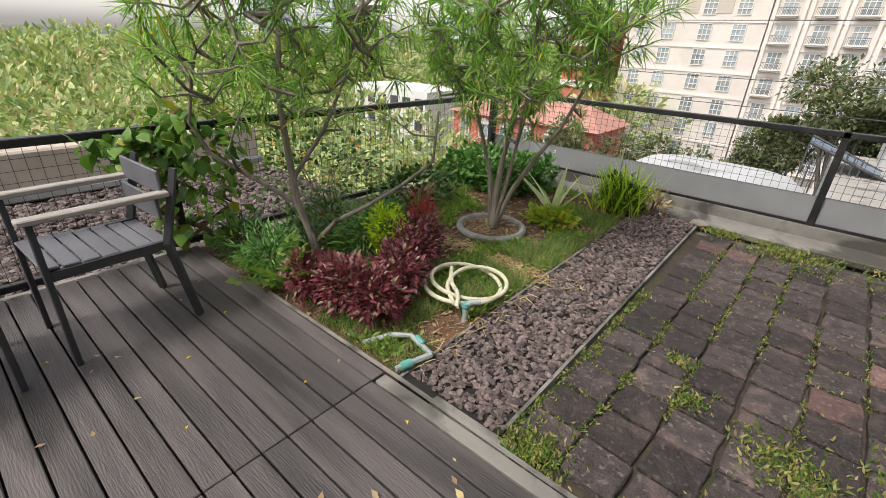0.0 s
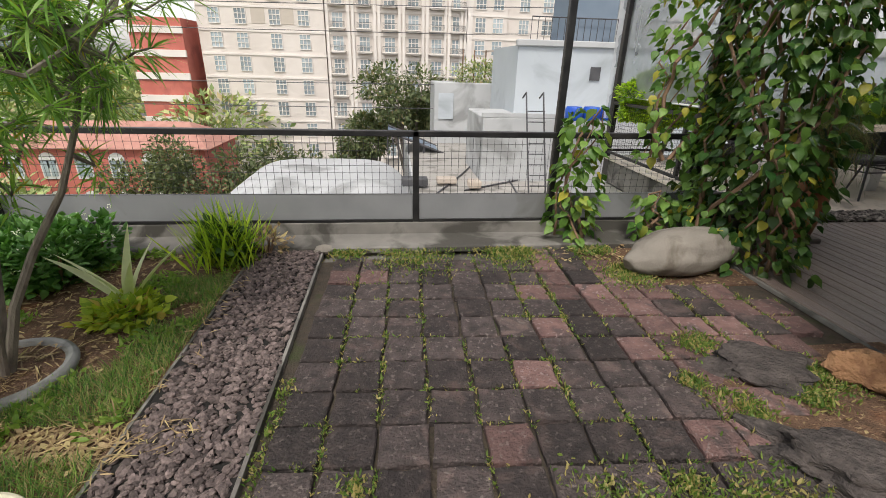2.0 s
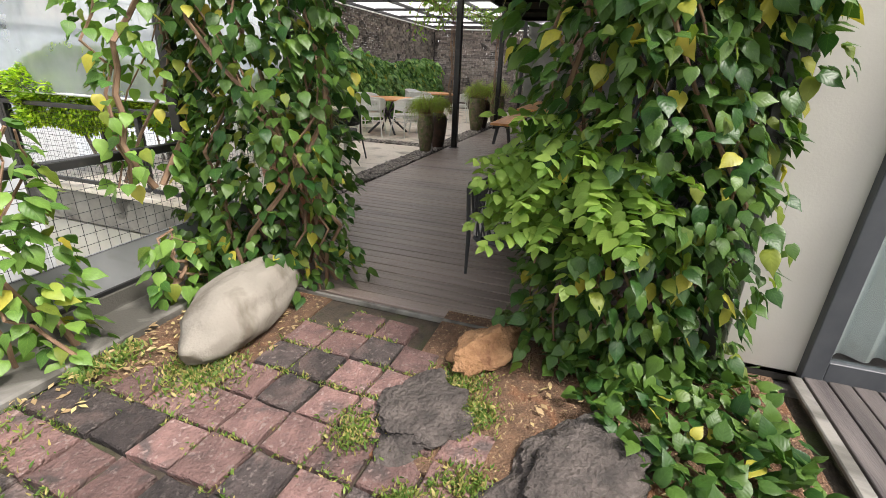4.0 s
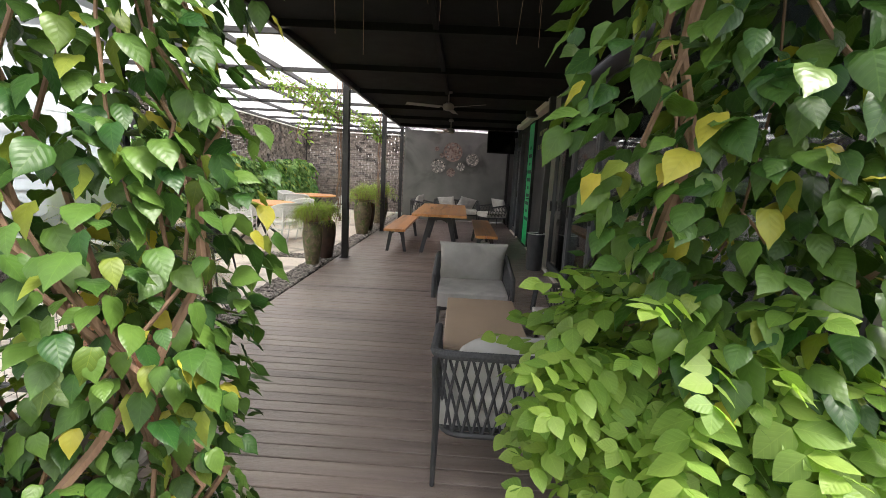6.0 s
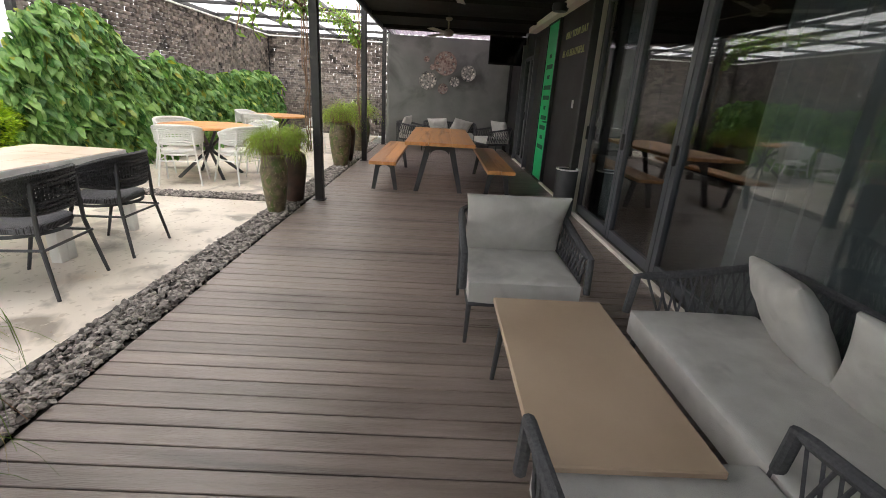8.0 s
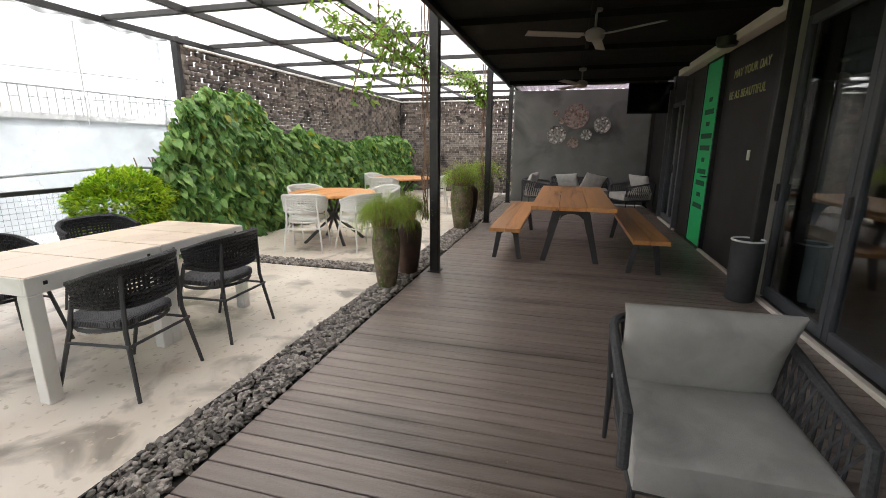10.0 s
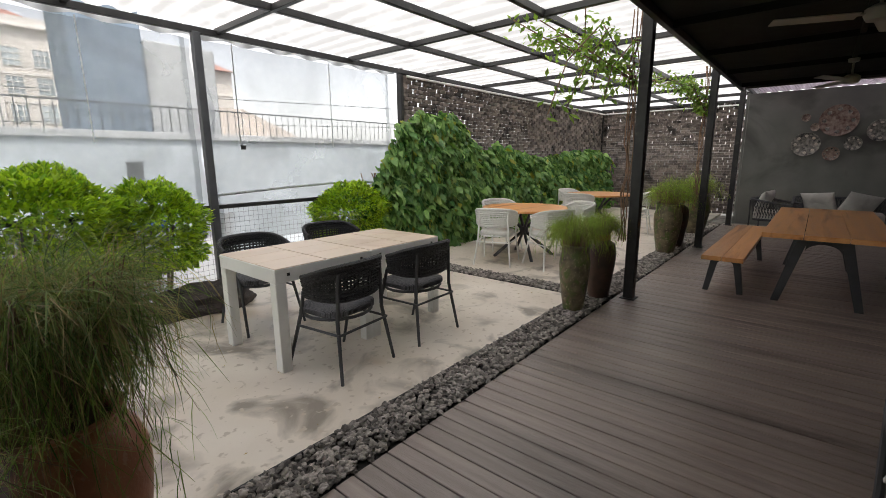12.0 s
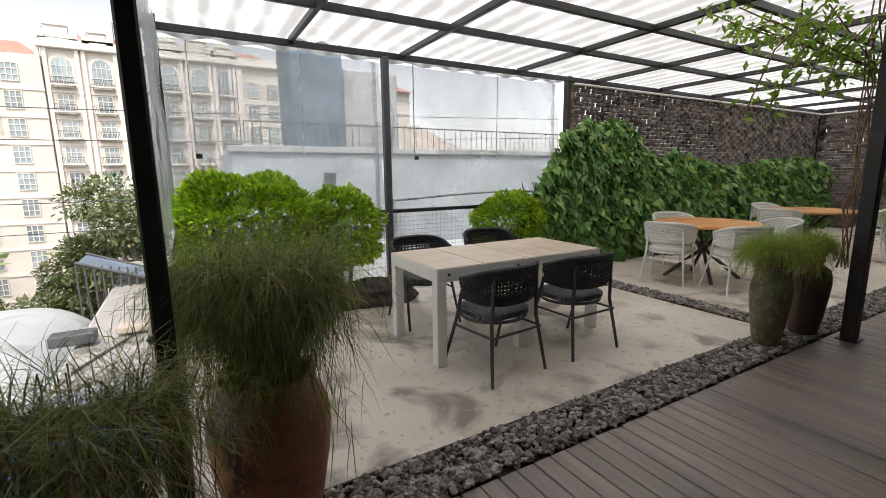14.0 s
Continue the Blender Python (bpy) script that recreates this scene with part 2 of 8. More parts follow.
# ---- materials ----
def mat(name, a, b, rough=0.7, scale=8.0, fine=60.0, bump=0.15, metal=0.0, c=None, cs=1.5, cf=0.35, stretch=(1, 1, 1), vary=0.0, islands=False, spec=0.5, bscale=None, fleck=None, c2=None, weave=0):
    """A worn surface: colours a and b mixed by grain, c in larger stains, each object or island varied in brightness."""
    m = bpy.data.materials.new(name)
    m.use_nodes = True
    nt = m.node_tree
    n, l = nt.nodes, nt.links
    p = n["Principled BSDF"]
    tc = n.new("ShaderNodeTexCoord")
    mp = n.new("ShaderNodeMapping")
    mp.inputs["Scale"].default_value = stretch
    geo = n.new("ShaderNodeNewGeometry")
    l.new(geo.outputs["Position"], mp.inputs["Vector"])

    def tex(s, detail=6, dist=0.0):
        t = n.new("ShaderNodeTexNoise")
        t.inputs["Scale"].default_value, t.inputs["Detail"].default_value, t.inputs["Distortion"].default_value = s, detail, dist
        l.new(mp.outputs[0], t.inputs["Vector"])
        return t

    def ramp(src, lo, hi):
        r = n.new("ShaderNodeMapRange")
        r.inputs["From Min"].default_value, r.inputs["From Max"].default_value = lo, hi
        l.new(src, r.inputs["Value"])
        return r.outputs[0]

    def mix(f, x, y):
        q = n.new("ShaderNodeMix")
        q.data_type = "RGBA"
        if isinstance(f, float):
            q.inputs["Factor"].default_value = f
        else:
            l.new(f, q.inputs["Factor"])
        for s, val in (("A", x), ("B", y)):
            if isinstance(val, tuple):
                q.inputs[s].default_value = (*val, 1)
            else:
                l.new(val, q.inputs[s])
        return q.outputs["Result"]

    def band(axis, s):
        w = n.new("ShaderNodeTexWave")
        w.bands_direction = axis
        w.inputs["Scale"].default_value, w.inputs["Distortion"].default_value = s, 0.0
        l.new(tc.outputs["Object"], w.inputs["Vector"])
        return w.outputs["Fac"]

    big, small = tex(scale), tex(fine, 3)
    col = mix(ramp(big.outputs["Fac"], 0.3, 0.7), a, b)
    if c:
        stain = tex(cs, 8, 0.6)
        col = mix(ramp(stain.outputs["Fac"], 0.645 - cf * 0.2, 0.765 - cf * 0.2), col, c)
    if c2:
        rust = tex(0.55, 6, 0.8)
        col = mix(ramp(rust.outputs["Fac"], 0.60, 0.74), col, c2)
    if fleck:
        fl = tex(fine * 0.6, 2)
        col = mix(ramp(fl.outputs["Fac"], 0.60, 0.68), col, fleck)
    if vary:
        src = geo.outputs["Random Per Island"] if islands else n.new("ShaderNodeObjectInfo").outputs["Random"]
        hsv = n.new("ShaderNodeHueSaturation")
        r = n.new("ShaderNodeMapRange")
        r.inputs["To Min"].default_value, r.inputs["To Max"].default_value = 1 - vary, 1 + vary
        l.new(src, r.inputs["Value"])
        l.new(r.outputs[0], hsv.inputs["Value"])
        l.new(col, hsv.inputs["Color"])
        col = hsv.outputs[0]
    l.new(col, p.inputs["Base Color"])
    rr = n.new("ShaderNodeMapRange")
    rr.inputs["To Min"].default_value, rr.inputs["To Max"].default_value = max(rough - 0.12, 0.03), min(rough + 0.12, 1)
    l.new(big.outputs["Fac"], rr.inputs["Value"])
    l.new(rr.outputs[0], p.inputs["Roughness"])
    p.inputs["Metallic"].default_value = metal
    p.inputs["Specular IOR Level"].default_value = spec
    if bump:
        bp = n.new("ShaderNodeBump")
        bp.inputs["Strength"].default_value, bp.inputs["Distance"].default_value = bump, bscale or 0.01
        l.new(small.outputs["Fac"], bp.inputs["Height"])
        if weave:
            cross = n.new("ShaderNodeMath")
            cross.operation = "MAXIMUM"
            l.new(band("X", weave / 6.28), cross.inputs[0])
            l.new(band("Y", weave / 6.28), cross.inputs[1])
            bp.inputs["Strength"].default_value, bp.inputs["Distance"].default_value = 0.9, 0.006
            l.new(cross.outputs[0], bp.inputs["Height"])
            # shade between the strands painted in: colour darkens in the weave's hollows
            l.new(mix(ramp(cross.outputs[0], 0.35, 0.8), tuple(0.3 * q for q in a), col), p.inputs["Base Color"])
        l.new(bp.outputs[0], p.inputs["Normal"])
    return m


def leaf_mat(name, a, b, dead=None, gloss=0.45, through=0.35, spread=0.55, dead_share=0.06, veins=False):
    """Leaves: each one its own tone between a and b, a few dead, light passing through."""
    m = bpy.data.materials.new(name)
    m.use_nodes = True
    n, l = m.node_tree.nodes, m.node_tree.links
    p, out = n["Principled BSDF"], n["Material Output"]
    geo, info = n.new("ShaderNodeNewGeometry"), n.new("ShaderNodeObjectInfo")
    add = n.new("ShaderNodeMath")
    add.operation = "ADD"
    l.new(geo.outputs["Random Per Island"], add.inputs[0])
    l.new(info.outputs["Random"], add.inputs[1])
    fr = n.new("ShaderNodeMath")
    fr.operation = "FRACT"
    l.new(add.outputs[0], fr.inputs[0])
    rp = n.new("ShaderNodeValToRGB")
    el = rp.color_ramp.elements
    el[0].position, el[0].color = 0.0, (*a, 1)
    el[1].position, el[1].color = 1 - dead_share * 1.5, (*b, 1)
    if dead:
        e = el.new(1 - dead_share)
        e.color = (*dead, 1)
    l.new(fr.outputs[0], rp.inputs[0])
    tx = n.new("ShaderNodeTexNoise")
    tx.inputs["Scale"].default_value = 22
    l.new(geo.outputs["Position"], tx.inputs["Vector"])
    hsv = n.new("ShaderNodeHueSaturation")
    mr = n.new("ShaderNodeMapRange")
    mr.inputs["To Min"].default_value, mr.inputs["To Max"].default_value = 1 - spread * 0.6, 1 + spread * 0.6
    l.new(tx.outputs["Fac"], mr.inputs["Value"])
    l.new(mr.outputs[0], hsv.inputs["Value"])
    l.new(rp.outputs[0], hsv.inputs["Color"])
    if veins:
        uvn = n.new("ShaderNodeUVMap")
        uvn.uv_map = "leaf"
        sep = n.new("ShaderNodeSeparateXYZ")
        l.new(uvn.outputs[0], sep.inputs[0])

        def op(kind, a, b):
            q = n.new("ShaderNodeMath")
            q.operation = kind
            for i, val in enumerate((a, b)):
                if isinstance(val, (int, float)):
                    q.inputs[i].default_value = val
                else:
                    l.new(val, q.inputs[i])
            return q.outputs[0]

        au = op("ABSOLUTE", op("SUBTRACT", sep.outputs[0], 0.5), 0)
        side = op("PINGPONG", op("SUBTRACT", op("MULTIPLY", sep.outputs[1], 5.5), op("MULTIPLY", au, 6.0)), 0.5)
        line = op("MAXIMUM", op("LESS_THAN", side, 0.035), op("LESS_THAN", au, 0.011))
        lift = n.new("ShaderNodeMix")
        lift.data_type = "RGBA"
        lift.inputs["B"].default_value = (min(b[0] * 1.5, 0.6), min(b[1] * 1.45, 0.7), b[2] * 1.5, 1)
        l.new(op("MULTIPLY", line, 0.16), lift.inputs["Factor"])
        l.new(hsv.outputs[0], lift.inputs["A"])
        bp = n.new("ShaderNodeBump")
        bp.inputs["Strength"].default_value, bp.inputs["Distance"].default_value = 0.22, 0.004
        l.new(side, bp.inputs["Height"])
        l.new(bp.outputs[0], p.inputs["Normal"])
        hsv = lift
    l.new(hsv.outputs[0] if not veins else hsv.outputs["Result"], p.inputs["Base Color"])
    p.inputs["Roughness"].default_value = gloss
    p.inputs["Specular IOR Level"].default_value = 0.3
    tr = n.new("ShaderNodeBsdfTranslucent")
    bright = n.new("ShaderNodeMix")
    bright.data_type, bright.blend_type = "RGBA", "MULTIPLY"
    bright.inputs["Factor"].default_value = 1.0
    bright.inputs["B"].default_value = (1.5, 1.7, 0.8, 1)
    l.new(hsv.outputs[0] if not veins else hsv.outputs["Result"], bright.inputs["A"])
    l.new(bright.outputs["Result"], tr.inputs["Color"])
    ms = n.new("ShaderNodeMixShader")
    ms.inputs[0].default_value = through
    l.new(p.outputs[0], ms.inputs[1])
    l.new(tr.outputs[0], ms.inputs[2])
    l.new(ms.outputs[0], out.inputs["Surface"])
    return m


def clear_mat(name, tint, alpha, rough, gloss=0.5, clear=1.0):
    """Thin clear sheet: mostly see-through, with its own gloss and a little haze."""
    m = bpy.data.materials.new(name)
    m.use_nodes = True
    n, l = m.node_tree.nodes, m.node_tree.links
    p = n["Principled BSDF"]
    tx = n.new("ShaderNodeTexNoise")
    tx.inputs["Scale"].default_value, tx.inputs["Detail"].default_value = 1.6, 6
    geo = n.new("ShaderNodeNewGeometry")
    l.new(geo.outputs["Position"], tx.inputs["Vector"])
    r = n.new("ShaderNodeMapRange")
    r.inputs["From Min"].default_value, r.inputs["From Max"].default_value = 0.3, 0.7
    r.inputs["To Min"].default_value, r.inputs["To Max"].default_value = alpha * 0.6, alpha * 1.4
    l.new(tx.outputs["Fac"], r.inputs["Value"])
    p.inputs["Base Color"].default_value = (*tint, 1)
    p.inputs["Roughness"].default_value = rough
    p.inputs["Specular IOR Level"].default_value = gloss
    see, ms = n.new("ShaderNodeBsdfTransparent"), n.new("ShaderNodeMixShader")
    see.inputs["Color"].default_value = (clear * 0.97, clear * 0.99, clear, 1)
    l.new(r.outputs[0], ms.inputs[0])
    l.new(see.outputs[0], ms.inputs[1])
    l.new(p.outputs[0], ms.inputs[2])
    l.new(ms.outputs[0], n["Material Output"].inputs["Surface"])
    return m


def glass_mat(name, tint=(0.9, 0.95, 0.95), see=0.5):
    """Window glass: a thin clear pane with a Fresnel mirror."""
    m = bpy.data.materials.new(name)
    m.use_nodes = True
    n, l = m.node_tree.nodes, m.node_tree.links
    out = n["Material Output"]
    n.remove(n["Principled BSDF"])
    tr, gl, fz, ms = n.new("ShaderNodeBsdfTransparent"), n.new("ShaderNodeBsdfGlossy"), n.new("ShaderNodeLayerWeight"), n.new("ShaderNodeMixShader")
    tr.inputs["Color"].default_value = (*(see * a for a in tint), 1)
    gl.inputs["Roughness"].default_value = 0.02
    fz.inputs["Blend"].default_value = 0.5
    pw, ad = n.new("ShaderNodeMath"), n.new("ShaderNodeMath")
    pw.operation, ad.operation = "POWER", "MULTIPLY_ADD"
    pw.inputs[1].default_value, ad.inputs[1].default_value, ad.inputs[2].default_value = 3.0, 0.8, 0.075
    l.new(fz.outputs["Facing"], pw.inputs[0])
    l.new(pw.outputs[0], ad.inputs[0])
    l.new(ad.outputs[0], ms.inputs[0])
    l.new(tr.outputs[0], ms.inputs[1])
    l.new(gl.outputs[0], ms.inputs[2])
    l.new(ms.outputs[0], out.inputs["Surface"])
    return m


def sheet_mat(name, col, through=0.6, rough=0.4, dirt_shade=0.62):
    """Translucent plastic roofing, its colour darkened in blotches of dirt and in stripes of painted shade."""
    m = bpy.data.materials.new(name)
    m.use_nodes = True
    n, l = m.node_tree.nodes, m.node_tree.links
    p, out = n["Principled BSDF"], n["Material Output"]
    tx = n.new("ShaderNodeTexNoise")
    tx.inputs["Scale"].default_value, tx.inputs["Detail"].default_value = 2.5, 7
    geo = n.new("ShaderNodeNewGeometry")
    l.new(geo.outputs["Position"], tx.inputs["Vector"])
    q = n.new("ShaderNodeMix")
    q.data_type = "RGBA"
    q.inputs["A"].default_value = (*(dirt_shade * a for a in col), 1)
    q.inputs["B"].default_value = (*col, 1)
    # stripes paint the light and shade of the corrugation into the colour
    wv = n.new("ShaderNodeTexWave")
    wv.bands_direction = "X"
    wv.inputs["Scale"].default_value, wv.inputs["Distortion"].default_value, wv.inputs["Detail"].default_value = 1.25, 0.6, 2
    l.new(geo.outputs["Position"], wv.inputs["Vector"])
    am = n.new("ShaderNodeMath")
    am.operation = "MULTIPLY_ADD"
    am.inputs[1].default_value = 0.8
    l.new(tx.outputs["Fac"], am.inputs[2])
    l.new(wv.outputs["Fac"], am.inputs[0])
    stripe = n.new("ShaderNodeMapRange")
    stripe.inputs["From Min"].default_value, stripe.inputs["From Max"].default_value = 0.5, 1.2
    l.new(am.outputs[0], stripe.inputs["Value"])
    l.new(stripe.outputs[0], q.inputs["Factor"])
    l.new(q.outputs["Result"], p.inputs["Base Color"])
    p.inputs["Roughness"].default_value = rough
    tr = n.new("ShaderNodeBsdfTranslucent")
    l.new(q.outputs["Result"], tr.inputs["Color"])
    ms = n.new("ShaderNodeMixShader")
    ms.inputs[0].default_value = through
    l.new(p.outputs[0], ms.inputs[1])
    l.new(tr.outputs[0], ms.inputs[2])
    l.new(ms.outputs[0], out.inputs["Surface"])
    return m


M = {}
M["slab"] = mat("old_concrete", (0.165, 0.155, 0.14), (0.27, 0.255, 0.23), 0.85, 4, 70, 0.3, c=(0.075, 0.07, 0.06), cs=2.6, cf=0.78)
M["polished"] = mat("polished_concrete", (0.66, 0.58, 0.49), (0.80, 0.73, 0.64), 0.42, 1.6, 30, 0.06, c=(0.30, 0.26, 0.215), cs=1.9, cf=0.62, fleck=(0.54, 0.465, 0.38), c2=(0.54, 0.36, 0.22))
M["soil"] = mat("dark_soil", (0.095, 0.055, 0.034), (0.20, 0.115, 0.068), 0.95, 18, 90, 0.8, c=(0.22, 0.095, 0.045), cs=3, cf=0.4, bscale=0.03, fleck=(0.38, 0.27, 0.15))
M["joint_soil"] = mat("joint_soil", (0.040, 0.032, 0.024), (0.085, 0.066, 0.046), 0.95, 18, 90, 0.6, bscale=0.02, c=(0.05, 0.06, 0.02), cs=4, cf=0.5)
M["deck_old"] = mat("weathered_deck", (0.050, 0.043, 0.043), (0.122, 0.104, 0.100), 0.62, 10, 130, 0.5, c=(0.036, 0.030, 0.029), cs=4, cf=0.5, stretch=(0.16, 1.4, 1), vary=0.30)
M["deck"] = mat("terrace_deck", (0.185, 0.142, 0.121), (0.305, 0.244, 0.212), 0.33, 14, 170, 0.45, c=(0.115, 0.085, 0.071), cs=3, cf=0.4, stretch=(1.6, 0.12, 1), vary=0.16, spec=1.0)
# near-black colour that stands for the shade in gaps
M["under"] = mat("gap_shade", (0.012, 0.011, 0.01), (0.02, 0.018, 0.016), 0.95, 10, 40, 0.0)
M["stone_grey"] = mat("gravel_grey", (0.085, 0.064, 0.060), (0.20, 0.155, 0.143), 0.85, 60, 200, 0.4, vary=0.55, islands=True)
M["stone_part"] = mat("gravel_piece", (0.085, 0.064, 0.060), (0.20, 0.155, 0.143), 0.85, 60, 200, 0.4, vary=0.55)
M["border_stone"] = mat("border_gravel", (0.15, 0.135, 0.122), (0.36, 0.325, 0.295), 0.8, 40, 200, 0.4, vary=0.7, islands=True)
M["border_piece"] = mat("border_gravel_piece", (0.15, 0.135, 0.122), (0.36, 0.325, 0.295), 0.8, 40, 200, 0.4, vary=0.7)
M["paver_dark"] = mat("dark_paver", (0.034, 0.027, 0.026), (0.085, 0.066, 0.062), 0.92, 16, 75, 1.0, bscale=0.02, c=(0.13, 0.092, 0.082), cs=6, cf=0.45, vary=0.45, fleck=(0.14, 0.115, 0.105))
M["paver_red"] = mat("red_paver", (0.125, 0.074, 0.067), (0.225, 0.132, 0.118), 0.9, 14, 75, 0.9, bscale=0.02, c=(0.085, 0.064, 0.06), cs=6, cf=0.5, vary=0.32, fleck=(0.25, 0.18, 0.165))
M["black"] = mat("black_paint", (0.012, 0.012, 0.013), (0.028, 0.027, 0.027), 0.42, 9, 90, 0.12, c=(0.05, 0.045, 0.04), cs=6, cf=0.15)
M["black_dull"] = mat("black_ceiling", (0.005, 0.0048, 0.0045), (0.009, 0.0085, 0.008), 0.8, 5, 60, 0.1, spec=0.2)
M["grey_panel"] = mat("grey_panel", (0.20, 0.205, 0.21), (0.27, 0.275, 0.28), 0.6, 2.5, 60, 0.06, c=(0.17, 0.17, 0.165), cs=3, cf=0.3)
M["cream"] = mat("cream_wall", (0.47, 0.445, 0.395), (0.55, 0.525, 0.47), 0.8, 2, 80, 0.1, c=(0.38, 0.355, 0.305), cs=1.2, cf=0.3)
M["grey_wall"] = mat("grey_render", (0.17, 0.175, 0.160), (0.235, 0.24, 0.220), 0.75, 2.2, 50, 0.12, c=(0.11, 0.11, 0.10), cs=1.0, cf=0.4)
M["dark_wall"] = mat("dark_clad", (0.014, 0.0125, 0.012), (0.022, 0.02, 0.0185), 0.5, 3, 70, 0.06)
M["frame_grey"] = mat("grey_aluminium", (0.06, 0.065, 0.073), (0.09, 0.095, 0.104), 0.4, 6, 80, 0.04)
M["jamb"] = mat("pale_jamb", (0.68, 0.63, 0.55), (0.76, 0.71, 0.63), 0.7, 5, 60, 0.1)
M["green"] = mat("green_door", (0.0, 0.58, 0.17), (0.01, 0.66, 0.21), 0.35, 3, 60, 0.02)
M["ink"] = mat("dark_letters", (0.01, 0.05, 0.02), (0.015, 0.07, 0.025), 0.5, 5, 60, 0.0)
M["letters"] = mat("pale_letters", (0.42, 0.45, 0.20), (0.5, 0.53, 0.26), 0.6, 5, 60, 0.0)
M["screen"] = mat("dark_screen", (0.006, 0.007, 0.007), (0.01, 0.011, 0.011), 0.12, 3, 60, 0.0)
M["glass"] = glass_mat("window_glass", see=0.92)
M["curtain"] = mat("grey_curtain", (0.13, 0.135, 0.14), (0.19, 0.195, 0.20), 0.9, 3, 90, 0.2)
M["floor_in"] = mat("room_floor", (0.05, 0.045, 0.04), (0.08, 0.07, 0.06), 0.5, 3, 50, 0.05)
M["poly"] = sheet_mat("corrugated_plastic", (0.90, 0.90, 0.89), 0.84, dirt_shade=0.5)
M["poly_pink"] = sheet_mat("pink_plastic", (0.36, 0.30, 0.37), 0.4, dirt_shade=0.25)
M["plastic"] = clear_mat("clear_blind", (0.60, 0.64, 0.68), 0.36, 0.3, clear=0.80)
M["plastic_edge"] = clear_mat("clear_blind_edge", (0.75, 0.78, 0.82), 0.55, 0.3)
M["brick"] = mat("screen_brick", (0.10, 0.082, 0.072), (0.21, 0.175, 0.152), 0.9, 20, 120, 0.5, c=(0.05, 0.042, 0.038), cs=3, cf=0.5, vary=0.4)
M["brick_far"] = mat("screen_brick_joined", (0.11, 0.09, 0.08), (0.24, 0.20, 0.172), 0.9, 20, 120, 0.5, c=(0.05, 0.042, 0.038), cs=3, cf=0.5, vary=0.4, islands=True)
M["wood"] = mat("orange_wood", (0.60, 0.26, 0.085), (0.74, 0.38, 0.145), 0.36, 7, 120, 0.12, c=(0.38, 0.14, 0.045), cs=3, cf=0.4, stretch=(0.15, 2, 1), vary=0.12)
M["iron"] = mat("dark_iron", (0.035, 0.037, 0.04), (0.06, 0.062, 0.065), 0.5, 8, 90, 0.1)
M["white_metal"] = mat("white_metal", (0.74, 0.74, 0.71), (0.80, 0.80, 0.77), 0.4, 5, 80, 0.03, c=(0.62, 0.6, 0.56), cs=4, cf=0.15)
M["tile_top"] = mat("beige_ceramic", (0.64, 0.51, 0.39), (0.73, 0.60, 0.48), 0.35, 4, 60, 0.04, c=(0.58, 0.44, 0.33), cs=2, cf=0.3)
M["wicker"] = mat("dark_wicker", (0.020, 0.020, 0.022), (0.045, 0.045, 0.05), 0.42, 60, 220, 0.4, weave=230)
M["wicker_seat"] = mat("grey_wicker", (0.07, 0.07, 0.08), (0.17, 0.17, 0.185), 0.5, 90, 240, 0.8, weave=180)
M["wicker_white"] = mat("white_wicker", (0.66, 0.66, 0.62), (0.76, 0.76, 0.72), 0.6, 50, 220, 0.4)
M["rope"] = mat("grey_rope", (0.055, 0.057, 0.062), (0.105, 0.107, 0.112), 0.8, 90, 320, 0.6)
M["cushion"] = mat("grey_cushion", (0.50, 0.485, 0.455), (0.60, 0.585, 0.55), 0.92, 9, 300, 0.55, bscale=0.006, c=(0.45, 0.435, 0.41), cs=4, cf=0.4)
M["fan"] = mat("bronze_fan", (0.22, 0.20, 0.175), (0.30, 0.275, 0.24), 0.45, 6, 80, 0.05)
M["coffee"] = mat("tan_table", (0.44, 0.33, 0.23), (0.52, 0.40, 0.29), 0.5, 3, 90, 0.05)
M["terracotta"] = mat("terracotta", (0.34, 0.125, 0.06), (0.48, 0.20, 0.105), 0.5, 9, 70, 0.3, c=(0.075, 0.035, 0.024), cs=3.4, cf=0.62, fleck=(0.42, 0.22, 0.14))
M["mossy"] = mat("mossy_jar", (0.06, 0.047, 0.028), (0.21, 0.17, 0.10), 0.45, 12, 70, 0.35, c=(0.085, 0.12, 0.028), cs=9, cf=0.75, fleck=(0.27, 0.235, 0.15))
M["brownjar"] = mat("brown_jar", (0.035, 0.024, 0.018), (0.10, 0.052, 0.036), 0.45, 7, 70, 0.2, c=(0.03, 0.022, 0.018), cs=4, cf=0.5)
M["boulder"] = mat("pale_boulder", (0.21, 0.188, 0.158), (0.29, 0.262, 0.222), 0.88, 3.5, 60, 0.35, c=(0.12, 0.10, 0.075), cs=3.0, cf=0.6)
M["darkrock"] = mat("dark_rock", (0.042, 0.035, 0.032), (0.118, 0.098, 0.088), 0.85, 9, 45, 1.0, c=(0.036, 0.031, 0.029), cs=5, cf=0.45, bscale=0.03, stretch=(1, 1, 2.5))
M["orangerock"] = mat("orange_rock", (0.24, 0.12, 0.055), (0.36, 0.205, 0.105), 0.9, 9, 60, 0.7, c=(0.17, 0.08, 0.04), cs=6, cf=0.45, bscale=0.03)
M["hose"] = mat("cream_hose", (0.62, 0.58, 0.42), (0.72, 0.68, 0.52), 0.45, 10, 60, 0.05, c=(0.42, 0.38, 0.25), cs=8, cf=0.25)
M["pvc"] = mat("grey_pvc", (0.30, 0.33, 0.33), (0.40, 0.43, 0.43), 0.5, 10, 60, 0.05, c=(0.2, 0.2, 0.18), cs=9, cf=0.3)
M["teal"] = mat("teal_fitting", (0.10, 0.32, 0.28), (0.14, 0.40, 0.36), 0.5, 10, 60, 0.05)
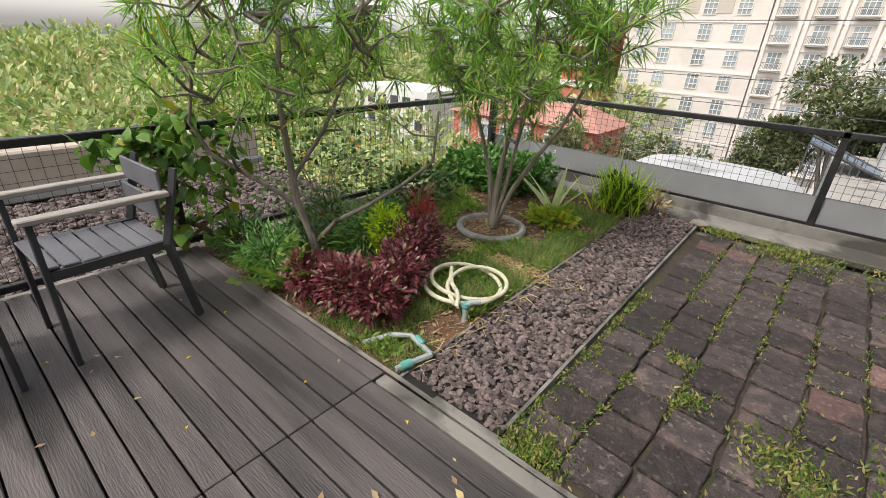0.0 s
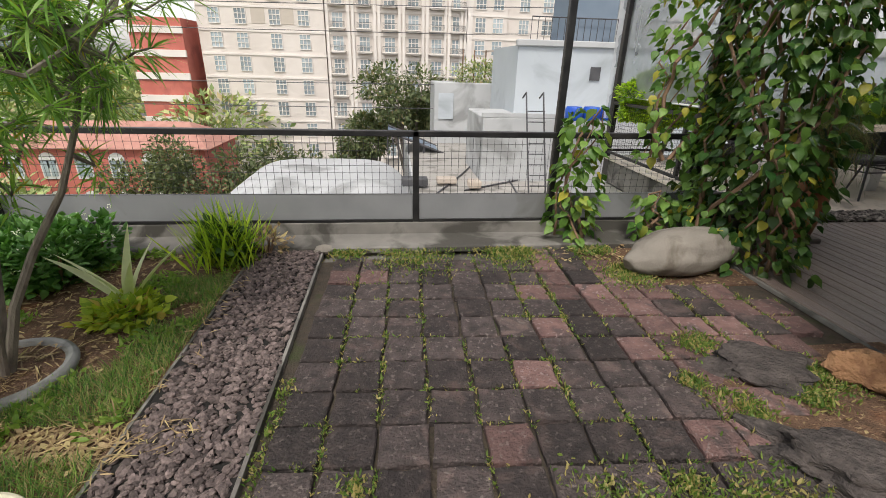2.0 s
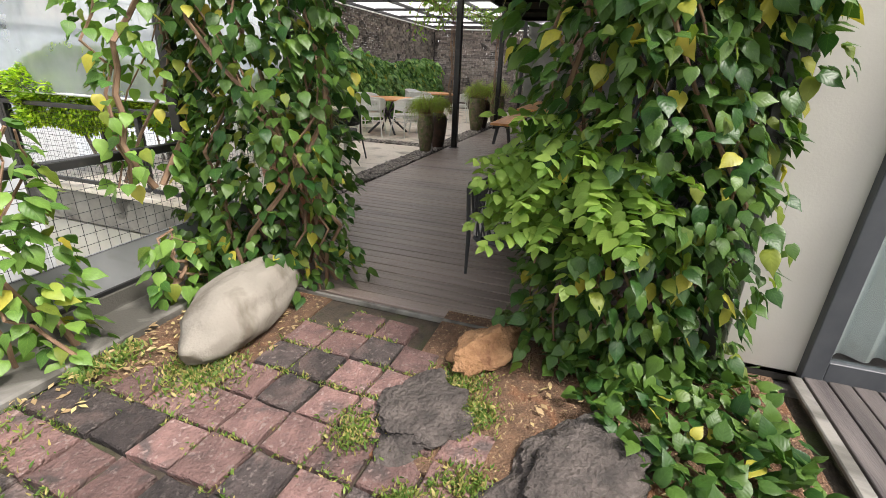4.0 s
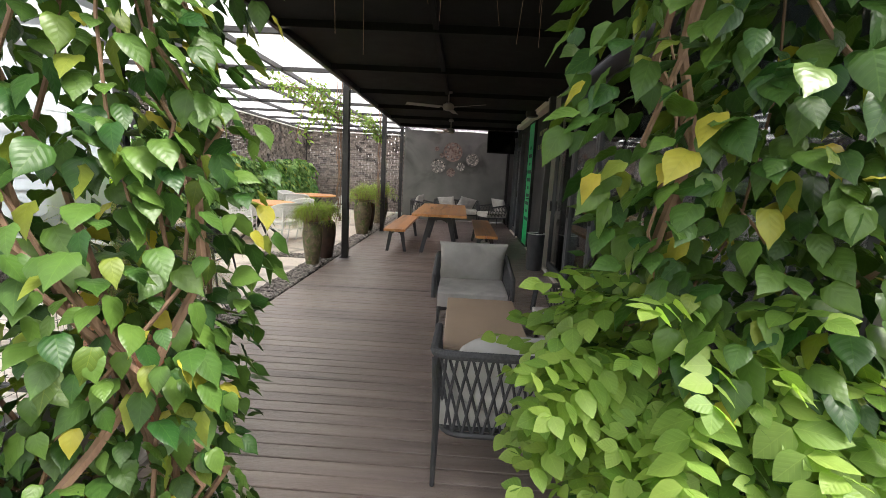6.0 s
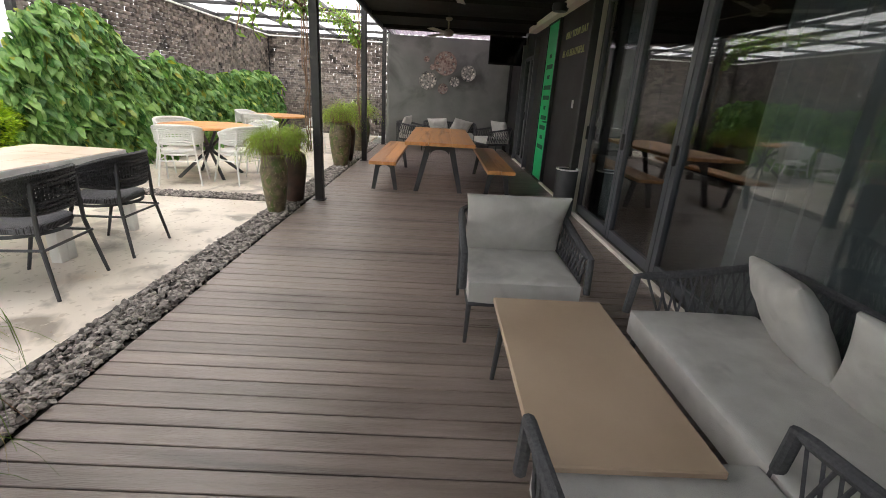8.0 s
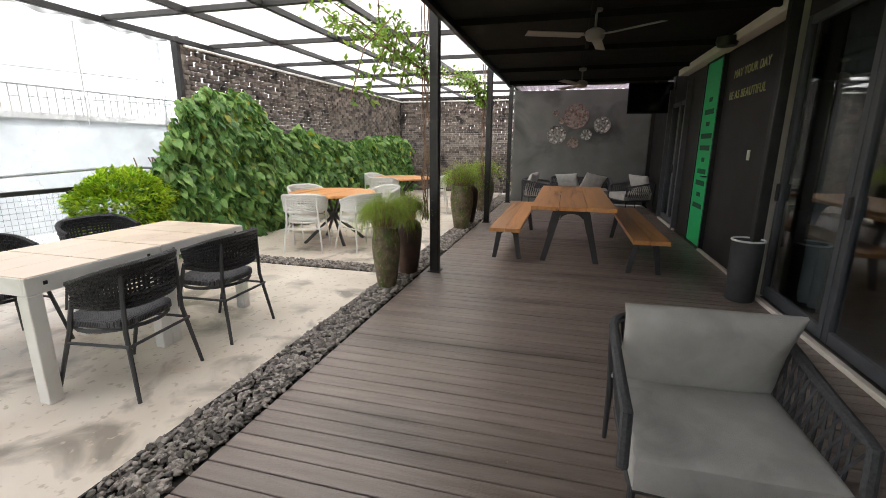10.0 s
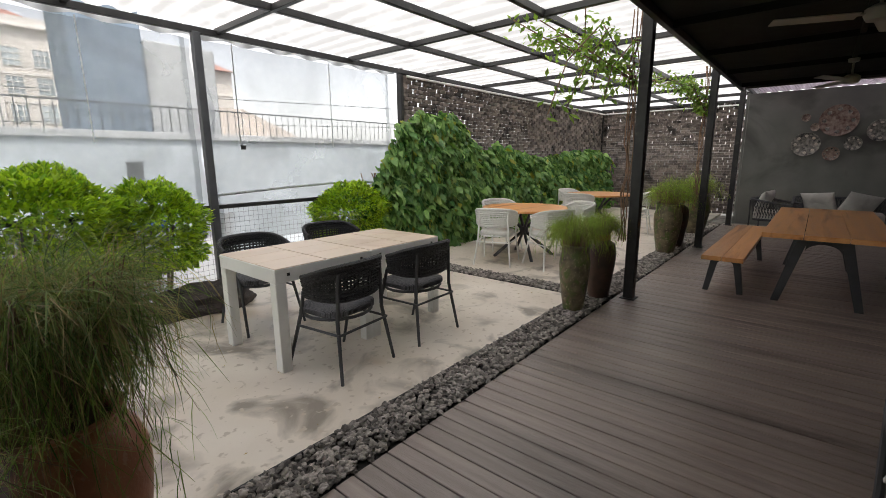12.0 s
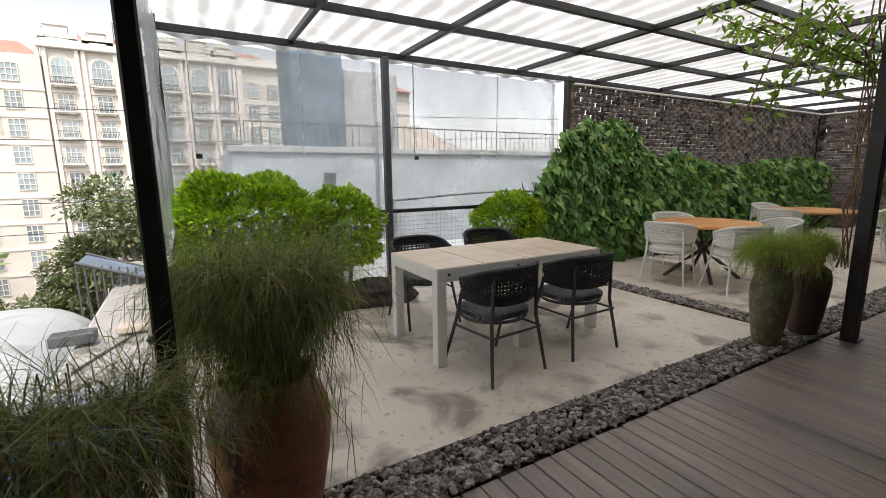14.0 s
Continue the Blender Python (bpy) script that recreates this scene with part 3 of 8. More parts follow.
M["cement"] = mat("grey_cement", (0.24, 0.24, 0.23), (0.33, 0.33, 0.32), 0.85, 9, 80, 0.3, c=(0.15, 0.15, 0.14), cs=5, cf=0.4)
M["bark"] = mat("grey_bark", (0.17, 0.14, 0.115), (0.31, 0.27, 0.225), 0.9, 22, 90, 0.7, c=(0.08, 0.066, 0.053), cs=8, cf=0.4, stretch=(1, 1, 0.3))
M["vinewood"] = mat("vine_stem", (0.16, 0.095, 0.06), (0.28, 0.175, 0.11), 0.85, 24, 90, 0.5, stretch=(1, 1, 0.3))
M["armwood"] = mat("pale_armrest", (0.30, 0.27, 0.24), (0.42, 0.385, 0.345), 0.7, 18, 140, 0.2, stretch=(2, 0.2, 1))
M["slat"] = mat("charcoal_slat", (0.10, 0.10, 0.115), (0.15, 0.15, 0.165), 0.5, 6, 80, 0.05, vary=0.08)
M["leaf"] = leaf_mat("vine_leaf", (0.018, 0.062, 0.013), (0.088, 0.158, 0.028), (0.32, 0.30, 0.04), dead_share=0.025, through=0.16, gloss=0.38, veins=True)
M["leaf_fresh"] = leaf_mat("fresh_leaf", (0.05, 0.13, 0.025), (0.20, 0.33, 0.065), (0.40, 0.36, 0.05), dead_share=0.03, through=0.25, gloss=0.38, veins=True)
M["leaf_y"] = leaf_mat("yellowing_leaf", (0.07, 0.125, 0.018), (0.20, 0.235, 0.034), (0.36, 0.30, 0.04), dead_share=0.06, through=0.28, veins=True)
M["leaf_light"] = leaf_mat("light_leaflet", (0.13, 0.235, 0.045), (0.26, 0.365, 0.08), None, through=0.40, spread=0.35, veins=True)
M["leaf_dark"] = leaf_mat("dark_leaf", (0.055, 0.15, 0.035), (0.15, 0.30, 0.075), None, gloss=0.35, through=0.25)
M["leaf_wall"] = leaf_mat("wall_leaf", (0.05, 0.145, 0.04), (0.26, 0.42, 0.13), (0.3, 0.32, 0.05), gloss=0.26, through=0.25, dead_share=0.03, veins=True)
M["leaf_hedge"] = leaf_mat("hedge_leaf", (0.13, 0.26, 0.025), (0.50, 0.62, 0.055), None, gloss=0.35, through=0.35)
M["needle"] = leaf_mat("oleander_leaf", (0.10, 0.22, 0.05), (0.33, 0.50, 0.12), (0.50, 0.40, 0.06), gloss=0.35, through=0.4, dead_share=0.04)
M["grass"] = leaf_mat("grass_blade", (0.06, 0.155, 0.04), (0.23, 0.36, 0.085), (0.40, 0.33, 0.17), through=0.3, dead_share=0.2)
M["weed"] = leaf_mat("weed_leaf", (0.055, 0.12, 0.022), (0.19, 0.26, 0.055), (0.36, 0.30, 0.12), through=0.25, dead_share=0.25)
M["potgrass"] = leaf_mat("jar_grass", (0.17, 0.28, 0.035), (0.38, 0.48, 0.085), (0.3, 0.26, 0.1), through=0.35, dead_share=0.06)
M["papyrus"] = leaf_mat("pot_grass", (0.055, 0.105, 0.024), (0.29, 0.37, 0.12), (0.36, 0.27, 0.14), through=0.3, dead_share=0.22)
M["red"] = leaf_mat("burgundy_leaf", (0.075, 0.016, 0.024), (0.24, 0.060, 0.080), (0.34, 0.24, 0.18), gloss=0.35, through=0.22, dead_share=0.10)
M["crimson"] = leaf_mat("crimson_leaf", (0.22, 0.010, 0.03), (0.42, 0.03, 0.06), None, through=0.3)
M["lime"] = leaf_mat("lime_leaf", (0.33, 0.45, 0.01), (0.52, 0.62, 0.03), None, through=0.35, spread=0.3)
M["lime_cover"] = leaf_mat("lime_cover_leaf", (0.19, 0.30, 0.03), (0.48, 0.52, 0.06), (0.50, 0.38, 0.08), through=0.35, spread=0.3, dead_share=0.08, veins=True)
M["varieg"] = leaf_mat("cream_blade", (0.48, 0.52, 0.28), (0.68, 0.70, 0.48), None, through=0.25, spread=0.2)
M["yellow"] = leaf_mat("yellow_petal", (0.75, 0.52, 0.01), (0.85, 0.62, 0.03), None, through=0.3, spread=0.1)
M["orange_fl"] = leaf_mat("orange_petal", (0.8, 0.22, 0.01), (0.85, 0.32, 0.02), None, through=0.3, spread=0.1)
M["white_fl"] = leaf_mat("white_petal", (0.7, 0.72, 0.62), (0.82, 0.82, 0.76), None, through=0.3, spread=0.1)
M["litter"] = leaf_mat("fallen_leaf", (0.28, 0.19, 0.10), (0.46, 0.34, 0.19), (0.52, 0.42, 0.20), through=0.1, dead_share=0.2)

# ---- the roof terrace: slabs, decks, walls, roofs ----
S_ = lambda: Shape()
DECK_N = 1.56       # garden deck's north edge
FENCE_Y = 5.05
HOUSE_Y, HOUSE_X = 1.86, 3.4
NORTH, EAST, ENDWALL = 8.95, 18.2, 16.3
WEST = 4.12         # west edge of the covered terrace


def setting(name, shape, material, label, smooth=False):
    return tagged(part(name, shape, material, None, "", smooth), label, name.split("_")[0], kind="structure")


setting("floor_slab", S_().box((0.95, -0.2, -0.25), (6.9, 10.6, 0.4)).box((11.3, 3.0, -0.25), (13.8, 12.1, 0.4)), M["slab"], "stained grey concrete roof slab under the garden and decks")
setting("soil", S_().box((-1.35, 3.24, -0.02), (1.94, 3.30, 0.05)).box((2.78, 2.46, -0.022), (1.15, 1.7, 0.046)).box((2.7, 4.45, -0.025), (1.1, 0.8, 0.03)), M["soil"], "dark brown planting soil with mulch and dead leaves")
setting("floor_concrete", S_().box((6.66, 7.28, -0.03), (4.64, 3.3, 0.06), ch=0.01).box((13.7, 7.28, -0.03), (8.9, 3.3, 0.06), ch=0.01), M["polished"], "smooth pale concrete terrace floor with brown water stains")

# garden edge towards the street: ledge, kerb, grey panels, black rail and wire mesh
setting("kerb_ledge", S_().box((1.05, 4.90, 0.01), (6.7, 0.32, 0.06), ch=0.012), M["slab"], "low stained concrete ledge along the fence")
setting("kerb", S_().box((1.05, FENCE_Y + 0.06, 0.07), (6.7, 0.16, 0.15), ch=0.012), M["slab"], "low concrete kerb carrying the garden fence")


def wire_grid(shape, a, b, z0, z1, step=0.058, r=0.0017):
    """Welded wire mesh between two points of the plan."""
    a, b = Vector((*a, 0)), Vector((*b, 0))
    d = b - a
    n = max(2, round(d.length / step))
    for i in range(n + 1):
        p = a + d * (i / n)
        shape.tube([(p.x, p.y, z0), (p.x, p.y, z1)], r, 3, cap=False)
    k = max(2, round((z1 - z0) / step))
    for i in range(k + 1):
        z = z0 + (z1 - z0) * i / k
        shape.tube([(a.x, a.y, z), (b.x, b.y, z)], r, 3, cap=False)


def fence(label, posts, z_rail, z_panel=(0.15, 0.38), panel=True, post=0.05):
    """A fence along posts (x, y): black posts and rail, wire mesh, grey base panels."""
    f = thing("fence", pose(posts[0][0], posts[0][1], 0), label, "fence", kind="structure")
    o = Vector((posts[0][0], posts[0][1], 0))
    base = z_panel[0] if panel else 0.08
    for x, y in posts:
        part("post", S_().box((x - o.x, y - o.y, (base + z_rail) / 2), (post, post, z_rail - base), ch=0.004), M["black"], f)
    for (x0, y0), (x1, y1) in zip(posts, posts[1:]):
        c = Vector(((x0 + x1) / 2, (y0 + y1) / 2, 0)) - o
        ang = math.atan2(y1 - y0, x1 - x0)
        ln = math.hypot(x1 - x0, y1 - y0)
        rot = Matrix.Translation(c) @ Matrix.Rotation(ang, 4, "Z")
        part("top_rail", S_().box((0, 0, z_rail), (ln + 0.05, 0.055, 0.045), rot, 0.005), M["black"], f)
        if panel:
            part("base_panel", S_().box((0, 0.012, (z_panel[0] + z_panel[1]) / 2), (ln - 0.05, 0.02, z_panel[1] - z_panel[0]), rot, 0.003), M["grey_panel"], f, "flat grey sheet panel")
            part("bottom_rail", S_().box((0, 0.0, z_panel[0] + 0.004), (ln - 0.05, 0.035, 0.02), rot), M["black"], f)
        else:
            part("bottom_rail", S_().box((0, 0.0, base), (ln - 0.05, 0.04, 0.04), rot, 0.004), M["black"], f)
        g = S_()
        wire_grid(g, (x0 - o.x, y0 - o.y), (x1 - o.x, y1 - o.y), z_panel[1] if panel else base, z_rail - 0.02)
        part("wire_mesh", g, M["black"], f, "thin black welded wire mesh")
    return f


fence("black steel garden fence with wire mesh over grey base panels", [(-2.3, FENCE_Y), (0.85, FENCE_Y), (2.0, FENCE_Y), (3.28, FENCE_Y), (4.4, FENCE_Y)], 0.865)
fence("black steel fence with wire mesh beside the slatted chairs", [(-2.3, -2.2), (-2.3, 1.5), (-2.3, 5.0)], 0.815, panel=False)
fence("black steel fence with wire mesh at the terrace edge", [(4.4, 5.12), (4.36, 6.9), (4.32, 8.8)], 0.87, panel=False)
fence("black steel fence with wire mesh behind the hedge bushes", [(4.4, NORTH), (5.4, NORTH), (6.66, NORTH), (8.0, NORTH), (9.5, NORTH)], 0.955, panel=False)
pipe = thing("handrail", pose(6.66, NORTH, 0), "thin bent grey pipe above the terrace fence rail", "rail", kind="structure")
part("pipe", S_().tube([(0.0, -0.02, 0.98), (0.02, -0.02, 1.06), (0.1, -0.02, 1.09), (0.9, -0.02, 1.13), (1.8, -0.02, 1.16), (2.75, -0.02, 1.12)], 0.013, 8), M["pvc"], pipe, smooth=True)

# tall posts
for i, (x, y, w, top, base) in enumerate(((2.0, FENCE_Y + 0.01, 0.055, 4.2, 0.15), (4.34, 8.86, 0.10, 2.95, 0.0), (6.66, NORTH - 0.04, 0.08, 2.78, 0.0), (9.24, 5.17, 0.10, 2.95, 0.0), (12.75, 5.17, 0.10, 2.95, 0.0), (15.9, 5.17, 0.10, 2.95, 0.0), (9.19, 1.965, 0.09, 2.7, 0.0), (3.28, 5.12, 0.08, 2.95, 0.0), (3.28, 1.95, 0.08, 2.75, 0.0), (4.405, 5.13, 0.05, 2.85, 0.0))):
    o = thing("post_%d" % (i + 1), pose(x, y, base), "square black steel post" + (" carrying the terrace roof" if i else " on the garden fence"), "post", kind="structure")
    part("shaft", S_().box((0, 0, (top - base) / 2), (w, w, top - base), ch=0.006), M["black"] if i != 2 else M["frame_grey"], o)
    if 3 <= i <= 5:
        part("base_plate", S_().box((0, 0, 0.006), (w + 0.05, w + 0.05, 0.012), ch=0.003), M["black"], o)

# translucent roof on a steel grid
roof = thing("roof_frame", pose(0, 0, 0), "dark steel grid carrying the translucent terrace roof", "roof", kind="structure")
for x in (4.25, 5.6, 6.9, 8.7, 10.3, 11.9, 13.5, 15.1, 16.7, 18.1):
    part("cross_beam", S_().box((x, 7.0, 2.83), (0.05, 3.9, 0.06), ch=0.004), M["black"], roof)
for y in (5.08, 6.0, 6.85, 7.8, NORTH - 0.03):
    part("long_beam", S_().box((11.2, y, 2.80 if y > 8 else 2.835), (14.0, 0.05, 0.065), ch=0.004), M["black"], roof)
sh, xs = S_(), []
n = 14 * 26
for i in range(n + 1):
    x = 4.15 + 14.1 * i / n
    z = 2.905 + 0.022 * math.sin(2 * math.pi * i / 6.5)
    sh.v += [(x, 5.0, z), (x, NORTH + 0.12, z - 0.02)]
for i in range(n):
    sh.f.append((2 * i, 2 * i + 2, 2 * i + 3, 2 * i + 1))
setting("roof_sheet", sh, M["poly"], "white translucent corrugated plastic roof sheets", True)
# the wavy white hem above the blinds
hem = S_()
for i in range(141):
    x = 4.3 + 5.3 * i / 140
    hem.v += [(x, NORTH + 0.05, 2.80), (x, NORTH + 0.05, 2.745 + 0.018 * math.sin(i * 0.55))]
for i in range(140):
    hem.f.append((2 * i, 2 * i + 1, 2 * i + 3, 2 * i + 2))
setting("roof_hem", hem, M["poly"], "scalloped hem of white plastic under the roof edge")

# clear roll-down blinds
for i, (x0, x1, z0) in enumerate(((4.32, 6.6, 0.6), (6.72, 9.5, 0.5))):
    b = thing("plastic_blind", pose(x0, NORTH + 0.1, 0), "hazy clear plastic roll-down blind, lowered", "blind", "clear blinds")
    sh = S_()
    nx, nz = 24, 10
    for j in range(nz + 1):
        for k in range(nx + 1):
            u, w = k / nx, j / nz
            sh.v.append((u * (x1 - x0), 0.018 * math.sin(u * 23 + w * 2) + 0.02 * noise.noise((u * 5, w * 4, i)), z0 + (2.74 - z0) * w))
    for j in range(nz):
        for k in range(nx):
            a = j * (nx + 1) + k
            sh.f.append((a, a + 1, a + nx + 2, a + nx + 1))
    part("sheet", sh, M["plastic"], b, smooth=True).visible_shadow = False
    for u in (0.0, 1.0):
        e = S_()
        for j in range(13):
            z = z0 + (2.74 - z0) * j / 12
            e.v += [(u * (x1 - x0) - 0.05, 0.012 * math.sin(j * 2.1), z), (u * (x1 - x0) + 0.13 * (0.7 + 0.3 * math.sin(j)), 0.03 + 0.02 * math.sin(j * 1.3), z)]
        for j in range(12):
            e.f.append((2 * j, 2 * j + 1, 2 * j + 3, 2 * j + 2))
        part("hem", e, M["plastic_edge"], b, "crumpled doubled plastic edge", smooth=True).visible_shadow = False
    for u in (0.13, 0.6):
        part("strap", S_().box((u * (x1 - x0), -0.04, 2.2), (0.012, 0.004, 1.1)), M["poly"], b, "white hanging strap")
    part("buckle", S_().box((0.14 * (x1 - x0), -0.045, 1.62), (0.06, 0.015, 0.05), ch=0.004), M["black"], b, "black strap buckle")

side = thing("plastic_blind", pose(4.37, 5.2, 0), "hazy clear plastic blind hanging on the garden side, half lowered", "blind", "clear blinds")
sh = S_()
for j in range(9):
    for k in range(31):
        u, w = k / 30, j / 8
        sh.v.append((0.02 * math.sin(u * 29 + w * 2) + 0.03 * noise.noise((u * 6, w * 4, 9)), u * 3.6, 0.98 + 1.78 * w))
for j in range(8):
    for k in range(30):
        a = j * 31 + k
        sh.f.append((a, a + 1, a + 32, a + 31))
part("sheet", sh, M["plastic"], side, smooth=True).visible_shadow = False
part("weight_bar", S_().tube([(0, 0, 0.98), (0, 3.6, 0.98)], 0.014, 6), M["white_metal"], side, "pale bottom bar")

# dark canopy over the deck
setting("ceiling", S_().box((9.0, 3.45, 2.76), (11.3, 3.15, 0.06)), M["black_dull"], "black boarded canopy ceiling over the wooden deck")
beams = thing("canopy_frame", pose(0, 0, 0), "black steel edge beams and rafters of the canopy", "canopy", kind="structure")
part("edge_beam", S_().box((9.0, 5.04, 2.74), (11.4, 0.06, 0.16), ch=0.005), M["black"], beams)
part("end_beam", S_().box((14.68, 3.45, 2.735), (0.06, 3.1, 0.09), ch=0.005), M["black"], beams)
for x in (4.6, 6.2, 7.8, 9.4, 11.0, 12.6, 14.2):
    part("rafter", S_().box((x, 3.45, 2.70), (0.06, 3.1, 0.07), ch=0.004), M["black_dull"], beams)
part("purlin", S_().box((9.0, 3.6, 2.71), (11.3, 0.05, 0.05), ch=0.004), M["black_dull"], beams)
sh = S_()
for i in range(61):
    y = 1.9 + 3.25 * i / 60
    sh.v += [(14.72, y, 2.90 + 0.02 * math.sin(i * 1.6)), (18.2, y, 2.98 + 0.02 * math.sin(i * 1.6))]
for i in range(60):
    sh.f.append((2 * i, 2 * i + 1, 2 * i + 3, 2 * i + 2))
setting("roof_gap_sheet", sh, M["poly_pink"], "pinkish translucent sheet over the gap at the end wall", True)

# end wall, house front and garden gable
setting("wall_end", S_().box((ENDWALL + 0.1, 3.45, 1.385), (0.2, 3.3, 2.77), ch=0.01), M["grey_wall"], "dark grey rendered wall with plates hung on it")
setting("wall_house_gable", S_().box((HOUSE_X + 0.1, 1.66, 1.5), (0.2, 0.36, 3.0), ch=0.008).box((HOUSE_X + 0.1, 0.2, 2.7), (0.2, 2.56, 0.6)).box((HOUSE_X + 0.1, -1.6, 1.5), (0.2, 1.1, 3.0)), M["cream"], "cream painted end wall of the house")
for k, (x, w, z, h) in enumerate(((10.35, 1.98, 1.38, 2.76), (12.5, 0.9, 1.38, 2.76), (15.35, 2.0, 1.38, 2.76), (6.4, 5.8, 2.65, 0.22), (13.6, 1.28, 2.5, 0.52))):
    setting("wall_house_front_%d" % (k + 1), S_().box((x, HOUSE_Y - 0.12, z), (w, 0.16, h)), M["dark_wall"], "dark brown panelled house front with pale lettering" if k == 0 else "dark brown panelled house front")
# the room's dimness is put into dark wall, floor and ceiling colours
setting("wall_house_back", S_().box((9.8, -2.3, 1.4), (13.0, 0.2, 2.9)).box((16.3, -0.2, 1.4), (0.2, 4.2, 2.9)), M["dark_wall"], "inner walls of the unlit room behind the glass, coloured dark")
setting("wall_south", S_().box((0.5, -2.6, 1.4), (6.0, 0.2, 2.9)), M["cream"], "plain cream wall closing the garden deck")
setting("floor_room", S_().box((9.8, -0.25, 0.0), (12.8, 4.0, 0.06)), M["floor_in"], "floor of the unlit room behind the glass, coloured dark")
setting("ceiling_room", S_().box((9.8, -0.25, 2.85), (13.0, 4.0, 0.08)), M["black_dull"], "ceiling of the unlit room behind the glass, coloured dark")
setting("roof_house", S_().box((9.9, -0.3, 3.02), (13.2, 4.4, 0.18)), M["slab"], "flat concrete roof of the house")
setting("trim_jamb", S_().box((9.33, HOUSE_Y - 0.04, 1.38), (0.10, 0.14, 2.76), ch=0.006), M["jamb"], "pale upright jamb beside the glass doors")
setting("trim_fascia", S_().box((11.3, HOUSE_Y + 0.06, 2.66), (4.0, 0.16, 0.10), ch=0.008), M["jamb"], "pale fascia board under the canopy")
for x in (13.0, 14.35):
    setting("trim_door_jamb", S_().box((x, HOUSE_Y - 0.02, 1.25), (0.08, 0.12, 2.5), ch=0.006), M["frame_grey"], "dark grey jamb of the double door")
setting("trim_sill", S_().box((6.45, HOUSE_Y + 0.03, 0.015), (5.75, 0.05, 0.04), ch=0.005).box((10.35, HOUSE_Y + 0.01, 0.012), (1.9, 0.04, 0.035)).box((13.6, HOUSE_Y + 0.01, 0.012), (1.4, 0.04, 0.035)), M["jamb"], "pale metal sill strip at the foot of the house front")


def glazed(name, m, w, h, label, leaves=1, handle=True, frame_w=0.07):
    """A framed glass door or window in the plane x-z, origin at its lower left."""
    d = thing(name, m, label, "door", kind="structure")
    k = w / leaves
    for i in range(leaves):
        fr = S_()
        fr.box((i * k + frame_w / 2, 0, h / 2), (frame_w, 0.06, h), ch=0.004).box(((i + 1) * k - frame_w / 2, 0, h / 2), (frame_w, 0.06, h), ch=0.004)
        fr.box((i * k + k / 2, 0, frame_w * 0.7), (k - 2 * frame_w, 0.055, frame_w * 1.4), ch=0.004).box((i * k + k / 2, 0, h - frame_w / 2), (k - 2 * frame_w, 0.055, frame_w), ch=0.004)
        lf = part("sash", fr, M["frame_grey"], d)
        gl = part("pane", S_().box((i * k + k / 2, 0, h / 2 + frame_w * 0.2), (k - 2 * frame_w + 0.01, 0.008, h - 2.4 * frame_w + 0.01)), M["glass"], lf, "clear reflective glass")
        gl.visible_shadow = False
        if handle and i % 2 == 0:
            part("handle", S_().box(((i + 1) * k - frame_w / 2, 0.045, 1.0), (0.025, 0.03, 0.16), ch=0.006), M["black"], lf, "black lever plate")
    return d


for i, (x0, x1) in enumerate(((3.62, 7.1), (7.1, 8.15), (8.15, 9.27))):
    glazed("door_%d" % (i + 1), pose(x0, HOUSE_Y - 0.06, 0.03), x1 - x0 - 0.01, 2.5, "tall grey-framed glass sliding door, closed", 1)
glazed("door_5", pose(13.05, HOUSE_Y - 0.06, 0.03), 1.3, 2.2, "grey-framed glass double door near the end wall", 2)
gd = glazed("door_6", pose(HOUSE_X - 0.02, 1.50, 0.02, 0, 0, -90), 2.4, 2.38, "dark grey sliding glass door with a white curtain behind", 2, frame_w=0.09)

# green lettered door and the words on the wall
gdoor = thing("door_7", pose(11.34, HOUSE_Y - 0.02, 0.03), "bright green door with rows of dark lettering, closed", "door", kind="structure")
part("leaf", S_().box((0.34, 0, 1.28), (0.68, 0.05, 2.55), ch=0.004), M["green"], gdoor)
part("door_frame", S_().box((-0.025, -0.01, 1.28), (0.045, 0.09, 2.58)).box((0.71, -0.01, 1.28), (0.045, 0.09, 2.58)).box((0.34, -0.01, 2.59), (0.78, 0.09, 0.05)), M["black"], gdoor)
part("handle", S_().tube([(0.06, 0.02, 1.0), (0.06, 0.07, 1.0), (0.18, 0.07, 1.0)], 0.01, 8), M["black"], gdoor, "black lever handle", smooth=True)
for k, (w, h) in enumerate(((0.14, 0.06), (0.42, 0.07), (0.16, 0.06), (0.5, 0.07), (0.46, 0.07), (0.14, 0.06), (0.40, 0.07), (0.42, 0.07), (0.18, 0.06), (0.44, 0.07))):
    z = 2.05 - 0.165 * k
    part("lettering", S_().box((0.34, 0.027, z), (w, 0.003, h)), M["ink"], gdoor, "dark line of lettering, unreadable")


def words(name, text, size, m, material, parent=None, label=""):
    cu = bpy.data.curves.new(name, "FONT")
    cu.body, cu.size, cu.extrude, cu.align_x = text, size, 0.003, "LEFT"
    cu.space_character = 1.08
    tmp = bpy.data.objects.new("tmp", cu)
    scene.collection.objects.link(tmp)
    me = bpy.data.meshes.new_from_object(tmp.evaluated_get(bpy.context.evaluated_depsgraph_get()))
    bpy.data.objects.remove(tmp)
    me.materials.clear()
    me.materials.append(material)
    ob = new(name, me)
    ob.parent, ob.matrix_basis = parent, m
    return tagged(ob, label)


sign = thing("wall_lettering", pose(11.0, HOUSE_Y - 0.035, 1.95), "pale green capital lettering on the dark house wall", "lettering")
